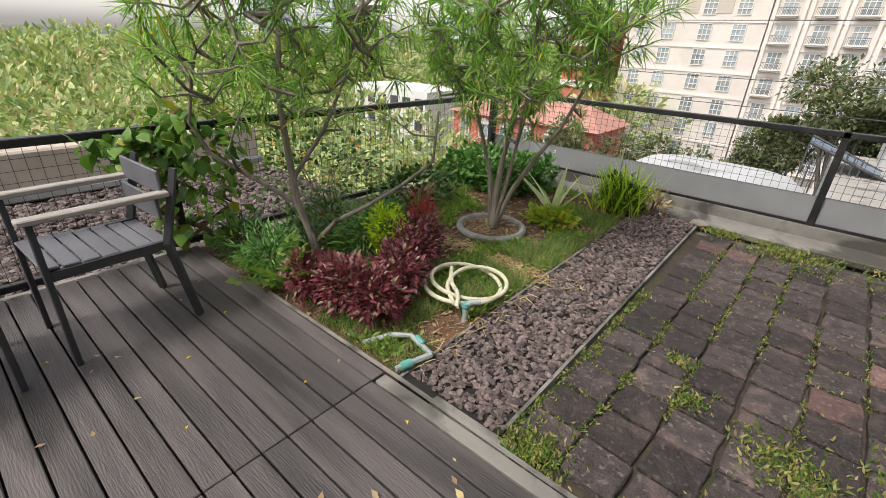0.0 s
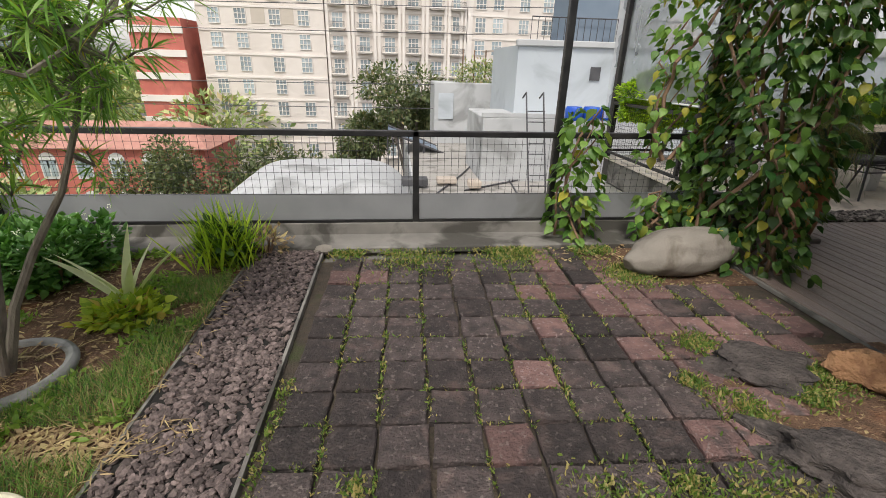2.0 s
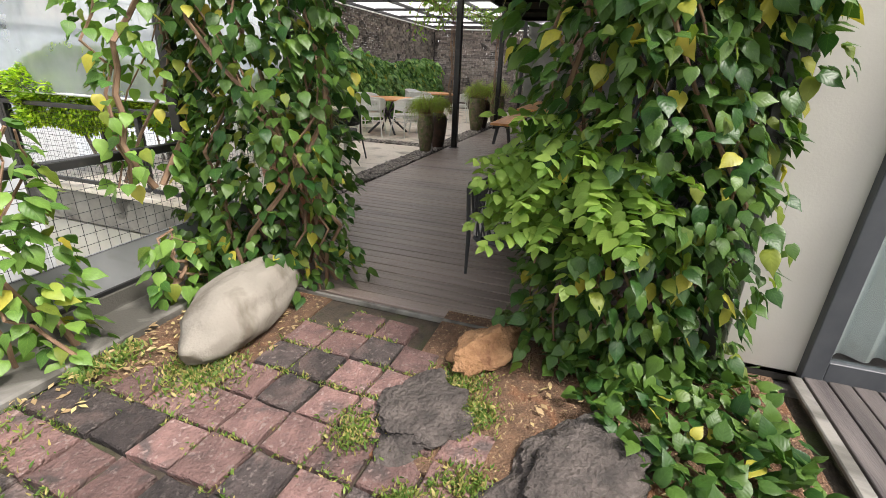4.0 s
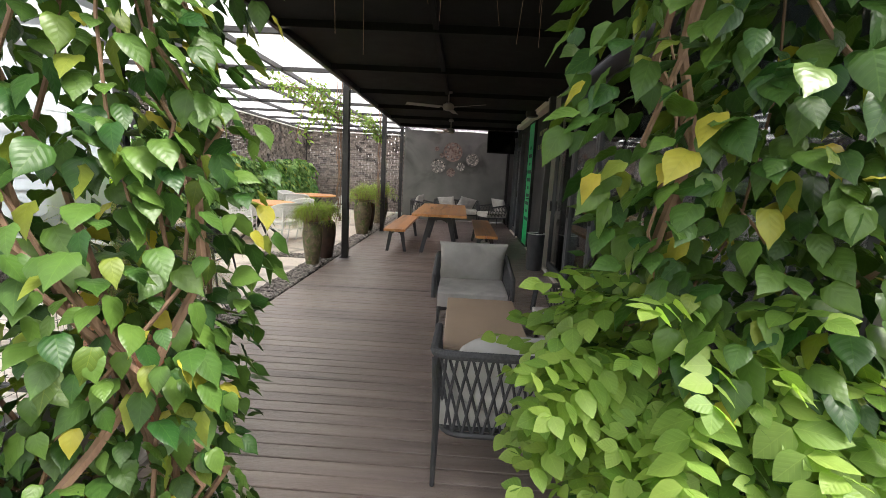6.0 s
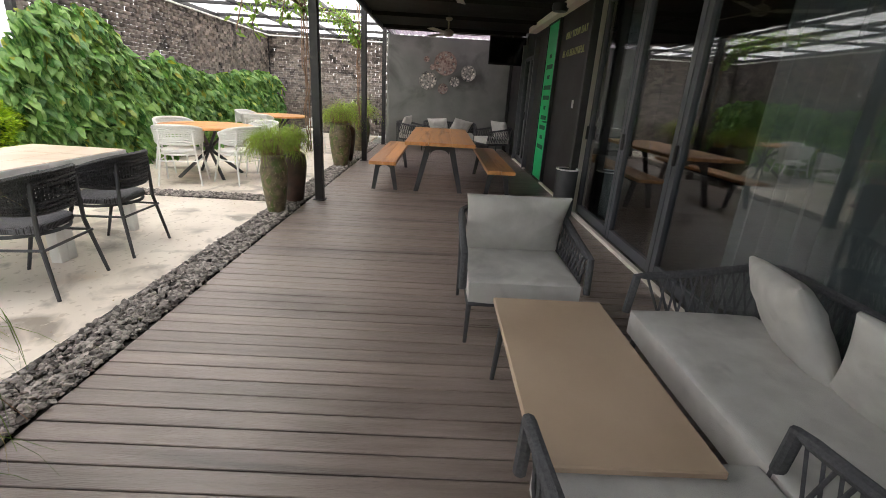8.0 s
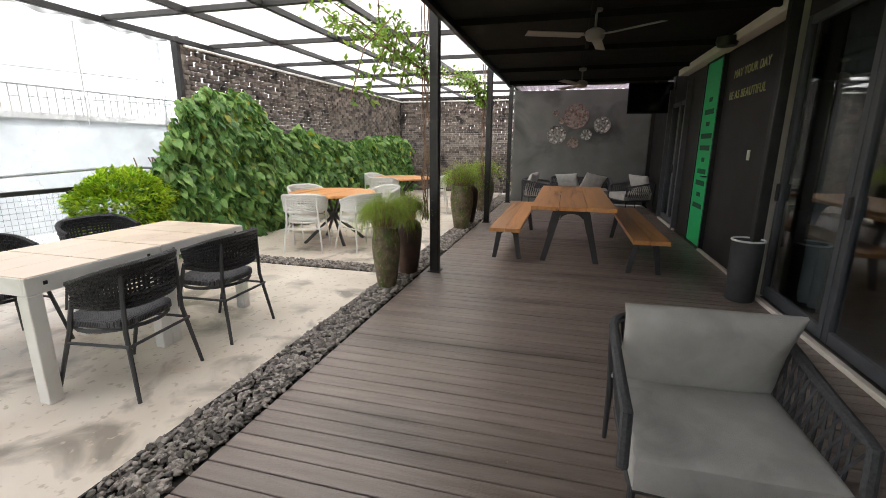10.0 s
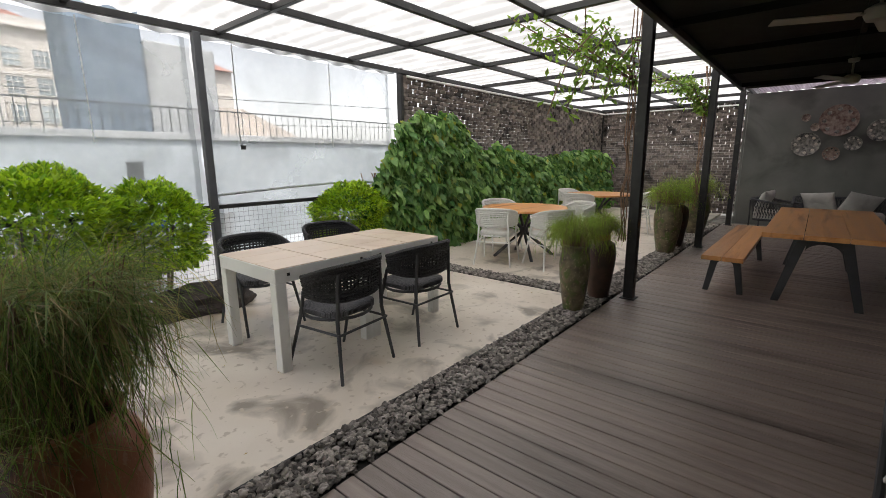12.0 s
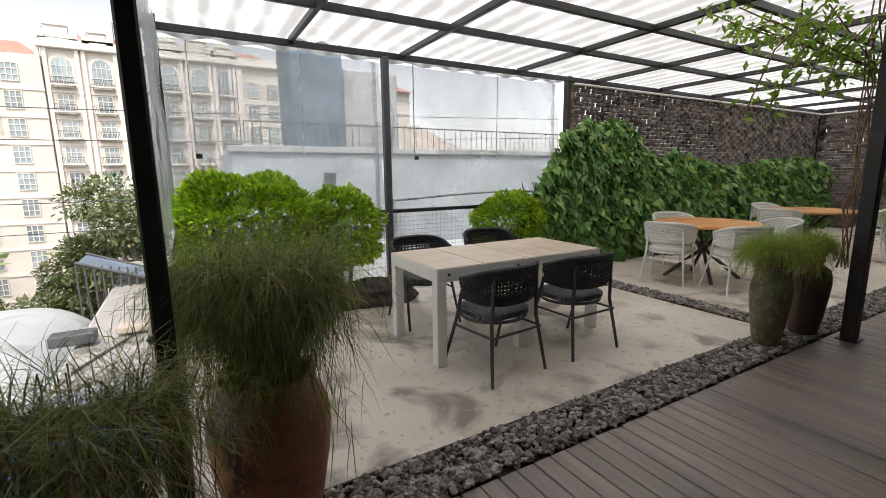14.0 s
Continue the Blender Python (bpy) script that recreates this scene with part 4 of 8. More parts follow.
for text, x, z in (("MAY YOUR DAY", -0.02, 0.31), ("BE AS BEAUTIFUL", 0.06, 0.06), ("ME", -1.42, 0.06)):
    for word in text.split():
        w = words("word", word, 0.135, pose(x, 0, z, 90, 0, 180), M["letters"], sign)
        x -= max(v.co.x for v in w.data.vertices) + 0.05

# curtains inside
def curtain(m, w, h, label, material):
    c = thing("curtain", m, label, "curtain")
    sh = S_()
    nx = int(w / 0.02)
    for k in range(nx + 1):
        u = k / nx * w
        y = 0.035 * math.sin(u * 42 + 1.2 * math.sin(u * 5)) + 0.015 * math.sin(u * 19)
        sh.v += [(u, y, 0.03), (u, y * 0.8, h)]
    for k in range(nx):
        sh.f.append((2 * k, 2 * k + 2, 2 * k + 3, 2 * k + 1))
    part("drape", sh, material, c, smooth=True)
    part("curtain_rod", S_().tube([(0, 0, h), (w, 0, h)], 0.012, 8), M["iron"], c)
    return c


curtain(pose(3.7, HOUSE_Y - 0.28, 0.03), 2.9, 2.5, "grey pleated curtain hanging behind the glass doors", M["curtain"])
curtain(pose(8.55, HOUSE_Y - 0.28, 0.03), 0.6, 2.5, "grey pleated curtain drawn to the side of the glass", M["curtain"])
curtain(pose(HOUSE_X + 0.22, -0.85, 0.03, 0, 0, 90), 2.2, 2.3, "white sheer curtain behind the garden door", M["white_metal"])

# small things on the house front
sw = thing("light_switch", pose(10.12, HOUSE_Y - 0.03, 1.35), "small white light switch on the dark wall", "switch")
part("plate", S_().box((0, 0, 0), (0.07, 0.012, 0.11), ch=0.004), M["white_metal"], sw)
cam_ = thing("wall_lamp", pose(10.6, HOUSE_Y + 0.2, 2.62), "black round spotlight under the canopy", "lamp")
part("body", S_().lathe([(0.03, 0.06), (0.11, 0.05), (0.12, 0.0), (0.10, -0.05), (0.04, -0.06)], 20), M["black"], cam_, smooth=True)
tv = thing("television", pose(14.5, HOUSE_Y + 0.27, 2.12), "black flat television hung from the canopy near the end wall", "television")
part("casing", S_().box((0, 0, 0.26), (0.07, 1.02, 0.60), pose(0, 0, 0, 0, 8, 0), 0.012), M["black_dull"], tv)
part("screen", S_().box((-0.038, 0, 0.26), (0.004, 0.96, 0.54), pose(0, 0, 0, 0, 8, 0)), M["screen"], tv, "glossy dark screen")
part("bracket", S_().box((0.06, 0, 0.52), (0.04, 0.04, 0.28)), M["iron"], tv)

# ---- furniture of the covered terrace ----
def table_white(m):
    t = thing("dining_table", m, "square white metal table with a beige tiled top", "table", "white tables pushed together")
    w, d, h = 0.838, 0.82, 0.75
    for i in (0, 1):
        for j in (0, 1, 2):
            part("top_tile", S_().box(((i + 0.5) * w / 2 - w / 2, (j + 0.5) * d / 3 - d / 2, h - 0.006), (w / 2 - 0.012, d / 3 - 0.006, 0.012), ch=0.002), M["tile_top"], t)
    part("apron", S_().box((0, -d / 2 + 0.012, h - 0.055), (w, 0.024, 0.10), ch=0.004).box((0, d / 2 - 0.012, h - 0.055), (w, 0.024, 0.10), ch=0.004).box((-w / 2 + 0.012, 0, h - 0.055), (0.024, d - 0.048, 0.10), ch=0.004).box((w / 2 - 0.012, 0, h - 0.055), (0.024, d - 0.048, 0.10), ch=0.004).box((0, 0, h - 0.024), (w - 0.05, d - 0.05, 0.02)), M["white_metal"], t)
    for x in (-1, 1):
        for y in (-1, 1):
            lg = part("leg", S_().box((x * (w / 2 - 0.04), y * (d / 2 - 0.04), (h - 0.105) / 2), (0.08, 0.08, h - 0.105), ch=0.005), M["white_metal"], t)
            part("foot", S_().box((x * (w / 2 - 0.04), y * (d / 2 - 0.04), 0.006), (0.07, 0.07, 0.012)), M["black"], lg)
    for x in (-0.2, 0.2):
        part("bolt_cap", S_().box((x * 1.6, -d / 2 - 0.002, h - 0.05), (0.02, 0.006, 0.02)), M["black"], t, "black bolt cap")
    return t


t1 = table_white(pose(6.40, 6.885, 0))
copy_thing(t1, pose(7.24, 6.885, 0))


def wicker_chair(m, frame_m, weave_m, seat_m, label, group):
    """An armchair with a wrap-round woven back, facing +y."""
    c = thing("dining_chair", m, label, "chair", group)
    part("seat", S_().cushion((0, 0.02, 0.445), (0.46, 0.44, 0.07), rim=0.35, n=12, corner=0.2), seat_m, c, "woven padded seat", smooth=True)
    ring = S_()
    pts = [(0.24 * math.cos(a), 0.02 + 0.235 * math.sin(a), 0.41) for a in np.linspace(0, 2 * math.pi, 20, endpoint=False)]
    part("seat_rail", ring.tube(pts, 0.012, 6, True), frame_m, c, smooth=True)
    # wrap-round back: a bent band made of crossing strands
    n = 34

    def band(i, z):
        a = math.pi * (1.0 + i / n)
        flare = 1 + 0.10 * (z - 0.52) / 0.28
        ca, sa = math.cos(a), math.sin(a)
        return Vector((0.275 * math.copysign(abs(ca) ** 0.75, ca) * flare, 0.03 - 0.26 * abs(sa) ** 0.75 * flare, z))

    def top(i):
        return 0.785 - 0.085 * abs(2 * i / n - 1) ** 2.6

    def low(i):
        return 0.545 + 0.03 * abs(2 * i / n - 1) ** 2

    weave = S_()
    rows = 9
    for j in range(rows):
        u = (j + 0.5) / rows
        pts = []
        for i in range(n + 1):
            p = band(i, low(i) + (top(i) - low(i)) * u)
            off = 0.004 * (1 if (i + j) % 2 else -1)
            pts.append(p + Vector((math.cos(math.pi * (1 + i / n)) * off, math.sin(math.pi * (1 + i / n)) * off, 0)))
        weave.tube(pts, 0.0095 if 3 <= j <= 5 else 0.0145, 5)
    for i in range(1, n):
        weave.tube([band(i, low(i)), band(i, top(i))], 0.0095 if 10 < i < 24 else 0.0125, 4)
    tagged(part("woven_back", weave, weave_m, c, "wrap-round woven backrest with open holes", smooth=True), kind="stuff")
    part("top_rim", S_().tube([band(i, top(i) + 0.005) for i in range(n + 1)], 0.0185, 7), weave_m, c, smooth=True)
    part("lower_rim", S_().tube([band(i, low(i)) for i in range(n + 1)], 0.013, 6), weave_m, c, smooth=True)
    for x in (-1, 1):
        part("back_leg", S_().tube([(x * 0.26, -0.27, 0.0), (x * 0.215, -0.205, 0.41), (x * 0.20, -0.215, 0.74)], [0.0115, 0.014, 0.0125], 7), frame_m, c, smooth=True)
        part("front_leg", S_().tube([(x * 0.265, 0.27, 0.0), (x * 0.235, 0.14, 0.41), (x * 0.27, 0.05, 0.60)], [0.0115, 0.014, 0.0125], 7), frame_m, c, smooth=True)
        part("side_stretcher", S_().tube([(x * 0.235, -0.235, 0.33), (x * 0.245, 0.17, 0.33)], 0.009, 6), frame_m, c)
    part("back_stretcher", S_().tube([(-0.232, -0.235, 0.33), (0.232, -0.235, 0.33)], 0.009, 6), frame_m, c)
    return c


dark_label = "black woven wicker armchair with a grey seat at the white table"
dk = wicker_chair(pose(6.37, 6.31, 0, 0, 0, 6), M["iron"], M["wicker"], M["wicker_seat"], dark_label, "black wicker chairs")
for x, y, r in ((7.17, 6.33, 2), (6.42, 7.55, 178), (7.33, 7.66, 172)):
    copy_thing(dk, pose(x, y, 0, 0, 0, r))
wh = wicker_chair(pose(9.80, 7.20, 0, 0, 0, -72), M["white_metal"], M["wicker_white"], M["wicker_white"], "white woven wicker armchair at the round table", "white wicker chairs")
for x, y, r in ((10.05, 6.50, -30), (10.75, 7.75, 150), (11.05, 6.6, 55)):
    copy_thing(wh, pose(x, y, 0, 0, 0, r))


def round_table(m):
    t = thing("round_table", m, "round orange-brown wooden table on black crossed legs", "table", "round tables")
    part("tabletop", S_().lathe([(0.60, 0.715), (0.628, 0.718), (0.634, 0.735), (0.628, 0.75), (0.6, 0.752)], 56), M["wood"], t, smooth=True)
    for k in range(4):
        a = radians(45 + 90 * k)
        part("leg", S_().tube([(0.46 * math.cos(a), 0.46 * math.sin(a), 0.0), (0.0, 0.0, 0.40), (-0.34 * math.cos(a), -0.34 * math.sin(a), 0.715)], 0.024, 4), M["iron"], t)
    part("hub", S_().lathe([(0.06, 0.35), (0.06, 0.45)], 12), M["iron"], t)
    return t


rt = round_table(pose(10.42, 7.12, 0))
copy_thing(rt, pose(13.6, 7.2, 0))
for x, y, r in ((12.95, 7.35, -80), (13.8, 6.5, 10), (13.9, 7.9, 170)):
    copy_thing(wh, pose(x, y, 0, 0, 0, r))


def aframe(s, x, w_top, w_foot, h, thick, depth):
    """A cast leg frame in the y-z plane at x: two splayed legs joined by an arch."""
    for sg in (-1, 1):
        s.add([(x - depth / 2, sg * (w_top - thick), h), (x - depth / 2, sg * w_top, h), (x - depth / 2, sg * w_foot, 0), (x - depth / 2, sg * (w_foot - thick * 0.75), 0),
               (x + depth / 2, sg * (w_top - thick), h), (x + depth / 2, sg * w_top, h), (x + depth / 2, sg * w_foot, 0), (x + depth / 2, sg * (w_foot - thick * 0.75), 0)],
              [(0, 1, 2, 3), (7, 6, 5, 4), (0, 4, 5, 1), (1, 5, 6, 2), (2, 6, 7, 3), (3, 7, 4, 0)])
    n = 10
    r0 = w_top - thick * 0.9
    vs, fs = [], []
    for i in range(n + 1):
        a = math.pi * i / n
        for dx in (-depth / 2, depth / 2):
            vs += [(x + dx, r0 * 1.15 * math.cos(a), h - 0.24 * h + 0.12 * h * math.sin(a)), (x + dx, r0 * 1.15 * math.cos(a), h)]
    for i in range(n):
        a = 4 * i
        fs += [(a, a + 1, a + 5, a + 4), (a + 2, a + 6, a + 7, a + 3), (a, a + 4, a + 6, a + 2)]
    s.add(vs, fs)
    return s


def slab_top(m, name, label, category, group, length, ys, h, th, legs, wt, wf):
    """A table or bench of thick planks lying along x on cast leg frames."""
    t = thing(name, m, label, category, group)
    for y0, y1 in ys:
        s = S_()
        n = 12
        for i in range(n + 1):
            x = -length / 2 + length * i / n
            wob = 0.006 * noise.noise((x * 2, y0 * 5, 0))
            for z in (h - th, h):
                s.v += [(x, y0 + 0.002 + wob * (y0 == ys[0][0]), z), (x, y1 - 0.004 + wob * (y1 == ys[-1][1]), z)]
        for i in range(n):
            a = 4 * i
            s.f += [(a, a + 1, a + 5, a + 4), (a + 2, a + 6, a + 7, a + 3), (a, a + 4, a + 6, a + 2), (a + 1, a + 3, a + 7, a + 5)]
        s.f += [(0, 2, 3, 1), (4 * n, 4 * n + 1, 4 * n + 3, 4 * n + 2)]
        part("plank", s, M["wood"], t)
    for x in legs:
        part("leg_frame", aframe(S_(), x, wt, wf, h - th, 0.09 if h > 0.6 else 0.07, 0.05), M["iron"], t, "dark cast A-shaped leg")
    part("stretcher", S_().box((0, 0, h - th - 0.05), (length * 0.62, 0.04, 0.06)), M["iron"], t)
    return t


slab_top(pose(11.1, 3.65, 0), "picnic_table", "long orange-brown plank table on dark cast legs", "table", "", 2.8, ((-0.48, -0.16), (-0.16, 0.16), (0.16, 0.48)), 0.75, 0.045, (-1.0, 1.0), 0.2, 0.36)
bn = slab_top(pose(11.15, 4.44, 0), "bench", "orange-brown plank bench on dark cast legs", "bench", "plank benches", 2.75, ((-0.19, 0.0), (0.0, 0.19)), 0.45, 0.045, (-1.05, 1.05), 0.13, 0.19)
copy_thing(bn, pose(10.85, 2.82, 0))


def lounge(m, w, d, label, name, backs, group, slump=False):
    """A rope-woven lounge seat facing +y: tube frame, crossed rope sides, grey cushions."""
    c = thing(name, m, label, "armchair" if backs == 1 else "sofa", group)
    hw, hd = w / 2, d / 2
    path = []
    k = 8
    path += [(-hw, hd - 0.02 - i / k * (d - 0.14)) for i in range(k + 1)]
    path += [(-hw + 0.10 - 0.10 * math.cos(a), -hd + 0.10 - 0.10 * math.sin(a)) for a in np.linspace(0.3, math.pi / 2, 5)]
    kb = max(8, int(w * 10))
    path += [(-hw + 0.12 + i / kb * (w - 0.24), -hd) for i in range(1, kb)]
    path += [(hw - 0.10 + 0.10 * math.sin(a), -hd + 0.10 - 0.10 * math.cos(a)) for a in np.linspace(0, math.pi / 2 - 0.3, 5)]
    path += [(hw, -hd + 0.12 + i / k * (d - 0.14)) for i in range(k + 1)]
    P2 = [Vector((x, y, 0)) for x, y in path]
    acc = [0.0]
    for a, b in zip(P2, P2[1:]):
        acc.append(acc[-1] + (b - a).length)
    total = acc[-1]

    def at(s):
        s = min(max(s, 0), total)
        for i in range(len(acc) - 1):
            if s <= acc[i + 1] + 1e-9:
                f = (s - acc[i]) / max(acc[i + 1] - acc[i], 1e-9)
                return P2[i].lerp(P2[i + 1], f)
        return P2[-1]

    def top_z(p):
        return 0.56 + 0.10 * min(1, max(0, (hd - p.y) / d)) ** 1.3

    def rim(s):
        p = at(s)
        return Vector((p.x * 1.03, p.y * 1.03, top_z(p)))

    def foot(s):
        p = at(s)
        return Vector((p.x * 0.90, p.y * 0.88, 0.25))

    n = int(total / 0.05)
    part("top_rail", S_().tube([(rim(0).x, rim(0).y + 0.02, 0.36)] + [rim(total * i / n) for i in range(n + 1)] + [(rim(total).x, rim(total).y + 0.02, 0.36)], 0.021, 8), M["rope"], c, "rope-wrapped top rail", smooth=True)
    part("lower_rail", S_().tube([foot(total * i / n) for i in range(n + 1)] + [Vector((foot(total).x, hd - 0.03, 0.25)), Vector((foot(0).x, hd - 0.03, 0.25))], 0.015, 6, True), M["iron"], c, smooth=True)
    ropes = S_()
    step = 0.052
    s = 0.0
    while s <= total:
        for sg in (-1, 1):
            s2 = s + sg * 0.10
            if 0 <= s2 <= total:
                a, b = foot(s), rim(s2)
                mid = (a + b) / 2 + Vector((a.x, a.y, 0)).normalized() * 0.008 * sg
                ropes.tube([a, mid, b], 0.0068, 4, cap=False)
        s += step
    part("rope_weave", ropes, M["rope"], c, "crossed grey rope lattice", smooth=True)
    for x in (-1, 1):
        part("back_leg", S_().tube([(x * (hw - 0.01), -hd + 0.01, 0.0), (x * (hw * 0.96), -hd * 0.96, 0.3), (x * hw * 1.01, -hd * 0.99, 0.64)], [0.011, 0.016, 0.014], 8), M["iron"], c, smooth=True)
        part("front_leg", S_().tube([(x * (hw - 0.03), hd - 0.02, 0.0), (x * (hw - 0.04), hd - 0.04, 0.26)], [0.011, 0.016], 8), M["iron"], c, smooth=True)
    part("seat_frame", S_().box((0, 0.02, 0.26), (w * 0.86, d * 0.84, 0.03), ch=0.008), M["iron"], c)
    part("seat_cushion", S_().cushion((0, 0.045, 0.345), (w * 0.93, d * 0.95, 0.15), rim=0.82, n=18, pw=8, corner=0.015, fold=0.05), M["cushion"], c, "thick grey fabric seat cushion", smooth=True)
    bw_ = w * 0.88 / backs
    for i in range(backs):
        x = -w * 0.44 + bw_ * (i + 0.5)
        mm = pose(x, -hd + 0.155, 0.595, 70, 0, 2) if not slump else pose(x + 0.04, -hd + 0.15, 0.52, 62, 0, 4)
        if backs > 1:
            mm = pose(x, -hd + 0.18, 0.565, 60, 0, 16 - 32 * i) @ pose(0, 0, 0, 0, 0, 14 - 20 * i)
        if slump:
            pillow = S_().cushion((0, 0, 0), (bw_ * 0.97, 0.35, 0.17), mm, rim=0.12, n=22, seed=7, pw=3.0, corner=0.22)
        else:
            pillow = S_().cushion((0, 0, 0), (bw_ * (0.88 if backs > 1 else 1.08), 0.43, 0.17), mm, rim=0.10, n=22, seed=i * 3.1, pw=3.2, corner=-0.03, dip=0.035, fold=0.16)
        part("back_cushion", pillow, M["cushion"], c, "plump grey back cushion", smooth=True)
    return c


lab = "grey rope-woven lounge chair with pale grey cushions"
l1 = lounge(pose(6.21, 3.15, 0, 0, 0, 90), 0.68, 0.68, lab, "lounge_chair", 1, "rope lounge chairs")
lounge(pose(4.24, 3.02, 0, 0, 0, -90), 0.72, 0.68, "grey rope-woven lounge chair with a slumped back cushion", "lounge_chair", 1, "rope lounge chairs", True)
so = lounge(pose(4.97, 2.30, 0, 0, 0, 0), 1.36, 0.68, "two-seat grey rope-woven sofa with pale cushions by the glass", "lounge_sofa", 2, "rope sofas")
copy_thing(l1, pose(15.35, 4.35, 0, 0, 0, 170))
copy_thing(l1, pose(15.2, 2.3, 0, 0, 0, 25))
copy_thing(so, pose(15.85, 3.4, 0, 0, 0, 90))
ct = thing("coffee_table", pose(5.05, 3.10, 0), "low rectangular table with a plain tan top", "table")
part("tabletop", S_().box((0, 0, 0.437), (1.05, 0.53, 0.026), ch=0.005), M["coffee"], ct)
part("apron", S_().box((0, 0, 0.405), (0.98, 0.46, 0.03)), M["iron"], ct)
for x in (-1, 1):
    for y in (-1, 1):
        part("leg", S_().tube([(x * 0.49, y * 0.235, 0), (x * 0.46, y * 0.21, 0.41)], [0.012, 0.018], 8), M["iron"], ct)


def fan(m):
    f = thing("ceiling_fan", m, "brownish-grey ceiling fan with three blades at rest under the black canopy", "fan", "ceiling fans")
    part("canopy_cup", S_().lathe([(0.02, 0.20), (0.055, 0.21), (0.06, 0.25)], 16), M["fan"], f, smooth=True)
    part("rod", S_().tube([(0, 0, 0.05), (0, 0, 0.25)], 0.012, 8), M["fan"], f)
    part("motor", S_().lathe([(0.03, -0.06), (0.075, -0.05), (0.095, -0.01), (0.09, 0.03), (0.04, 0.06)], 22), M["fan"], f, smooth=True)
    for k in range(3):
        a = radians(112 + 120 * k)
        mm = Matrix.Rotation(a, 4, "Z") @ Matrix.Rotation(radians(10), 4, "X")
        part("blade", S_().box((0.41, 0, -0.01), (0.56, 0.11, 0.008), mm, 0.003).box((0.13, 0, -0.005), (0.10, 0.03, 0.008), mm), M["fan"], f)
    return f


f1 = fan(pose(9.33, 3.57, 2.50))
copy_thing(f1, pose(12.5, 3.6, 2.43, 0, 0, 40))

bn_ = thing("waste_bin", pose(9.1, 2.06, 0), "tall dark grey bin with a steel rim", "bin")
part("body", S_().lathe([(0.115, 0.0), (0.125, 0.02), (0.135, 0.56), (0.135, 0.585), (0.118, 0.585), (0.10, 0.05)], 28), M["iron"], bn_, smooth=True)
part("rim", S_().tube([(0.134 * math.cos(a), 0.134 * math.sin(a), 0.59) for a in np.linspace(0, 2 * math.pi, 28, endpoint=False)], 0.01, 6, True), M["white_metal"], bn_, "steel rim", smooth=True)

# patterned plates on the end wall
M["plate_a"] = mat("brown_plate", (0.13, 0.06, 0.05), (0.45, 0.36, 0.30), 0.4, 16, 60, 0.05)
M["plate_b"] = mat("black_plate", (0.02, 0.025, 0.03), (0.55, 0.52, 0.46), 0.4, 18, 60, 0.05)
for y, z, r, k in ((3.60, 2.14, 0.30, "plate_a"), (2.98, 1.93, 0.20, "plate_b"), (4.05, 1.70, 0.235, "plate_b"), (3.34, 1.70, 0.135, "plate_b"), (3.64, 1.51, 0.135, "plate_a"), (4.10, 2.22, 0.075, "plate_a"), (3.94, 2.03, 0.075, "plate_a")):
    pl = thing("wall_plate", pose(ENDWALL - 0.005, y, z, 0, -90, 0), "round " + ("brown" if k == "plate_a" else "black and white") + " patterned plate hung on the wall", "plate", "wall plates")
    part("dish", S_().lathe([(r * 0.25, 0.0), (r * 0.6, 0.012), (r, 0.05), (r * 0.98, 0.055), (r * 0.62, 0.022), (r * 0.3, 0.014)], 36), M[k], pl, smooth=True)
    for q in range(8):
        a = 2 * math.pi * q / 8
        part("motif", S_().lathe([(r * 0.13, 0.0), (r * 0.10, 0.006)], 10, pose(r * 0.72 * math.cos(a), r * 0.72 * math.sin(a), 0.034)), M["plate_b" if k == "plate_a" else "jamb"], pl)

# ---- deck boards, pavers, gravel: pieces last ----
def boards_x(name, parent, x0, x1, ys, z, cuts, w, gap, material):
    """Planks lying along x, cut at given places, sharing meshes by length."""
    made = {}
    ends = [x0, *cuts, x1]
    for y in ys:
        for a, b in zip(ends, ends[1:]):
            ln = round(b - a - 0.004, 3)
            if ln not in made:
                made[ln] = S_().box((0, 0, -0.012), (ln, w - gap, 0.024), ch=0.003).mesh(name, material)
            part(name, made[ln], None, parent, m=pose((a + b) / 2, y, z + rnd(-0.0015, 0.0015), 0, 0, rnd(-0.04, 0.04)))


gdeck = thing("garden_deck", pose(0, 0, 0), "weathered grey-brown timber deck beside the flower bed", "deck", kind="structure")
# added black sheet: shade seen between the boards
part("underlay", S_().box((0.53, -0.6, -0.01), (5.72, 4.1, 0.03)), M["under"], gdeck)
W1 = 0.10
boards_x("deck_board", gdeck, -2.26, HOUSE_X - 0.02, [DECK_N - 0.07 - W1 * (i + 0.5) for i in range(39)], 0.045, (-0.43, 1.6), W1, 0.008, M["deck_old"])
boards_x("edge_board", gdeck, -2.26, -0.43, [DECK_N - 0.035], 0.046, (), 0.07, 0.003, M["deck_old"])
part("edge_strip", S_().box((1.46, DECK_N - 0.033, 0.033), (3.76, 0.06, 0.026), ch=0.006), M["slab"], gdeck, "pale worn concrete edge strip")
part("edge_pipe", S_().tube([(-1.4, DECK_N + 0.02, 0.03), (-0.3, DECK_N + 0.025, 0.035), (0.3, DECK_N + 0.02, 0.03), (1.5, DECK_N + 0.02, 0.03)], 0.010, 6), M["slab"], gdeck, "thin grey pipe along the deck edge")

tdeck = thing("terrace_deck", pose(0, 0, 0), "brown timber deck boards under the dark canopy", "deck", kind="structure")
# added black sheet, painting the shade in the board gaps
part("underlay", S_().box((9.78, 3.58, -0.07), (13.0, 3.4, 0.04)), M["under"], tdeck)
W2 = 0.1075
me = S_().box((0, 0, -0.012), (W2 - 0.007, 3.42, 0.024), ch=0.003).mesh("deck_board", M["deck"])
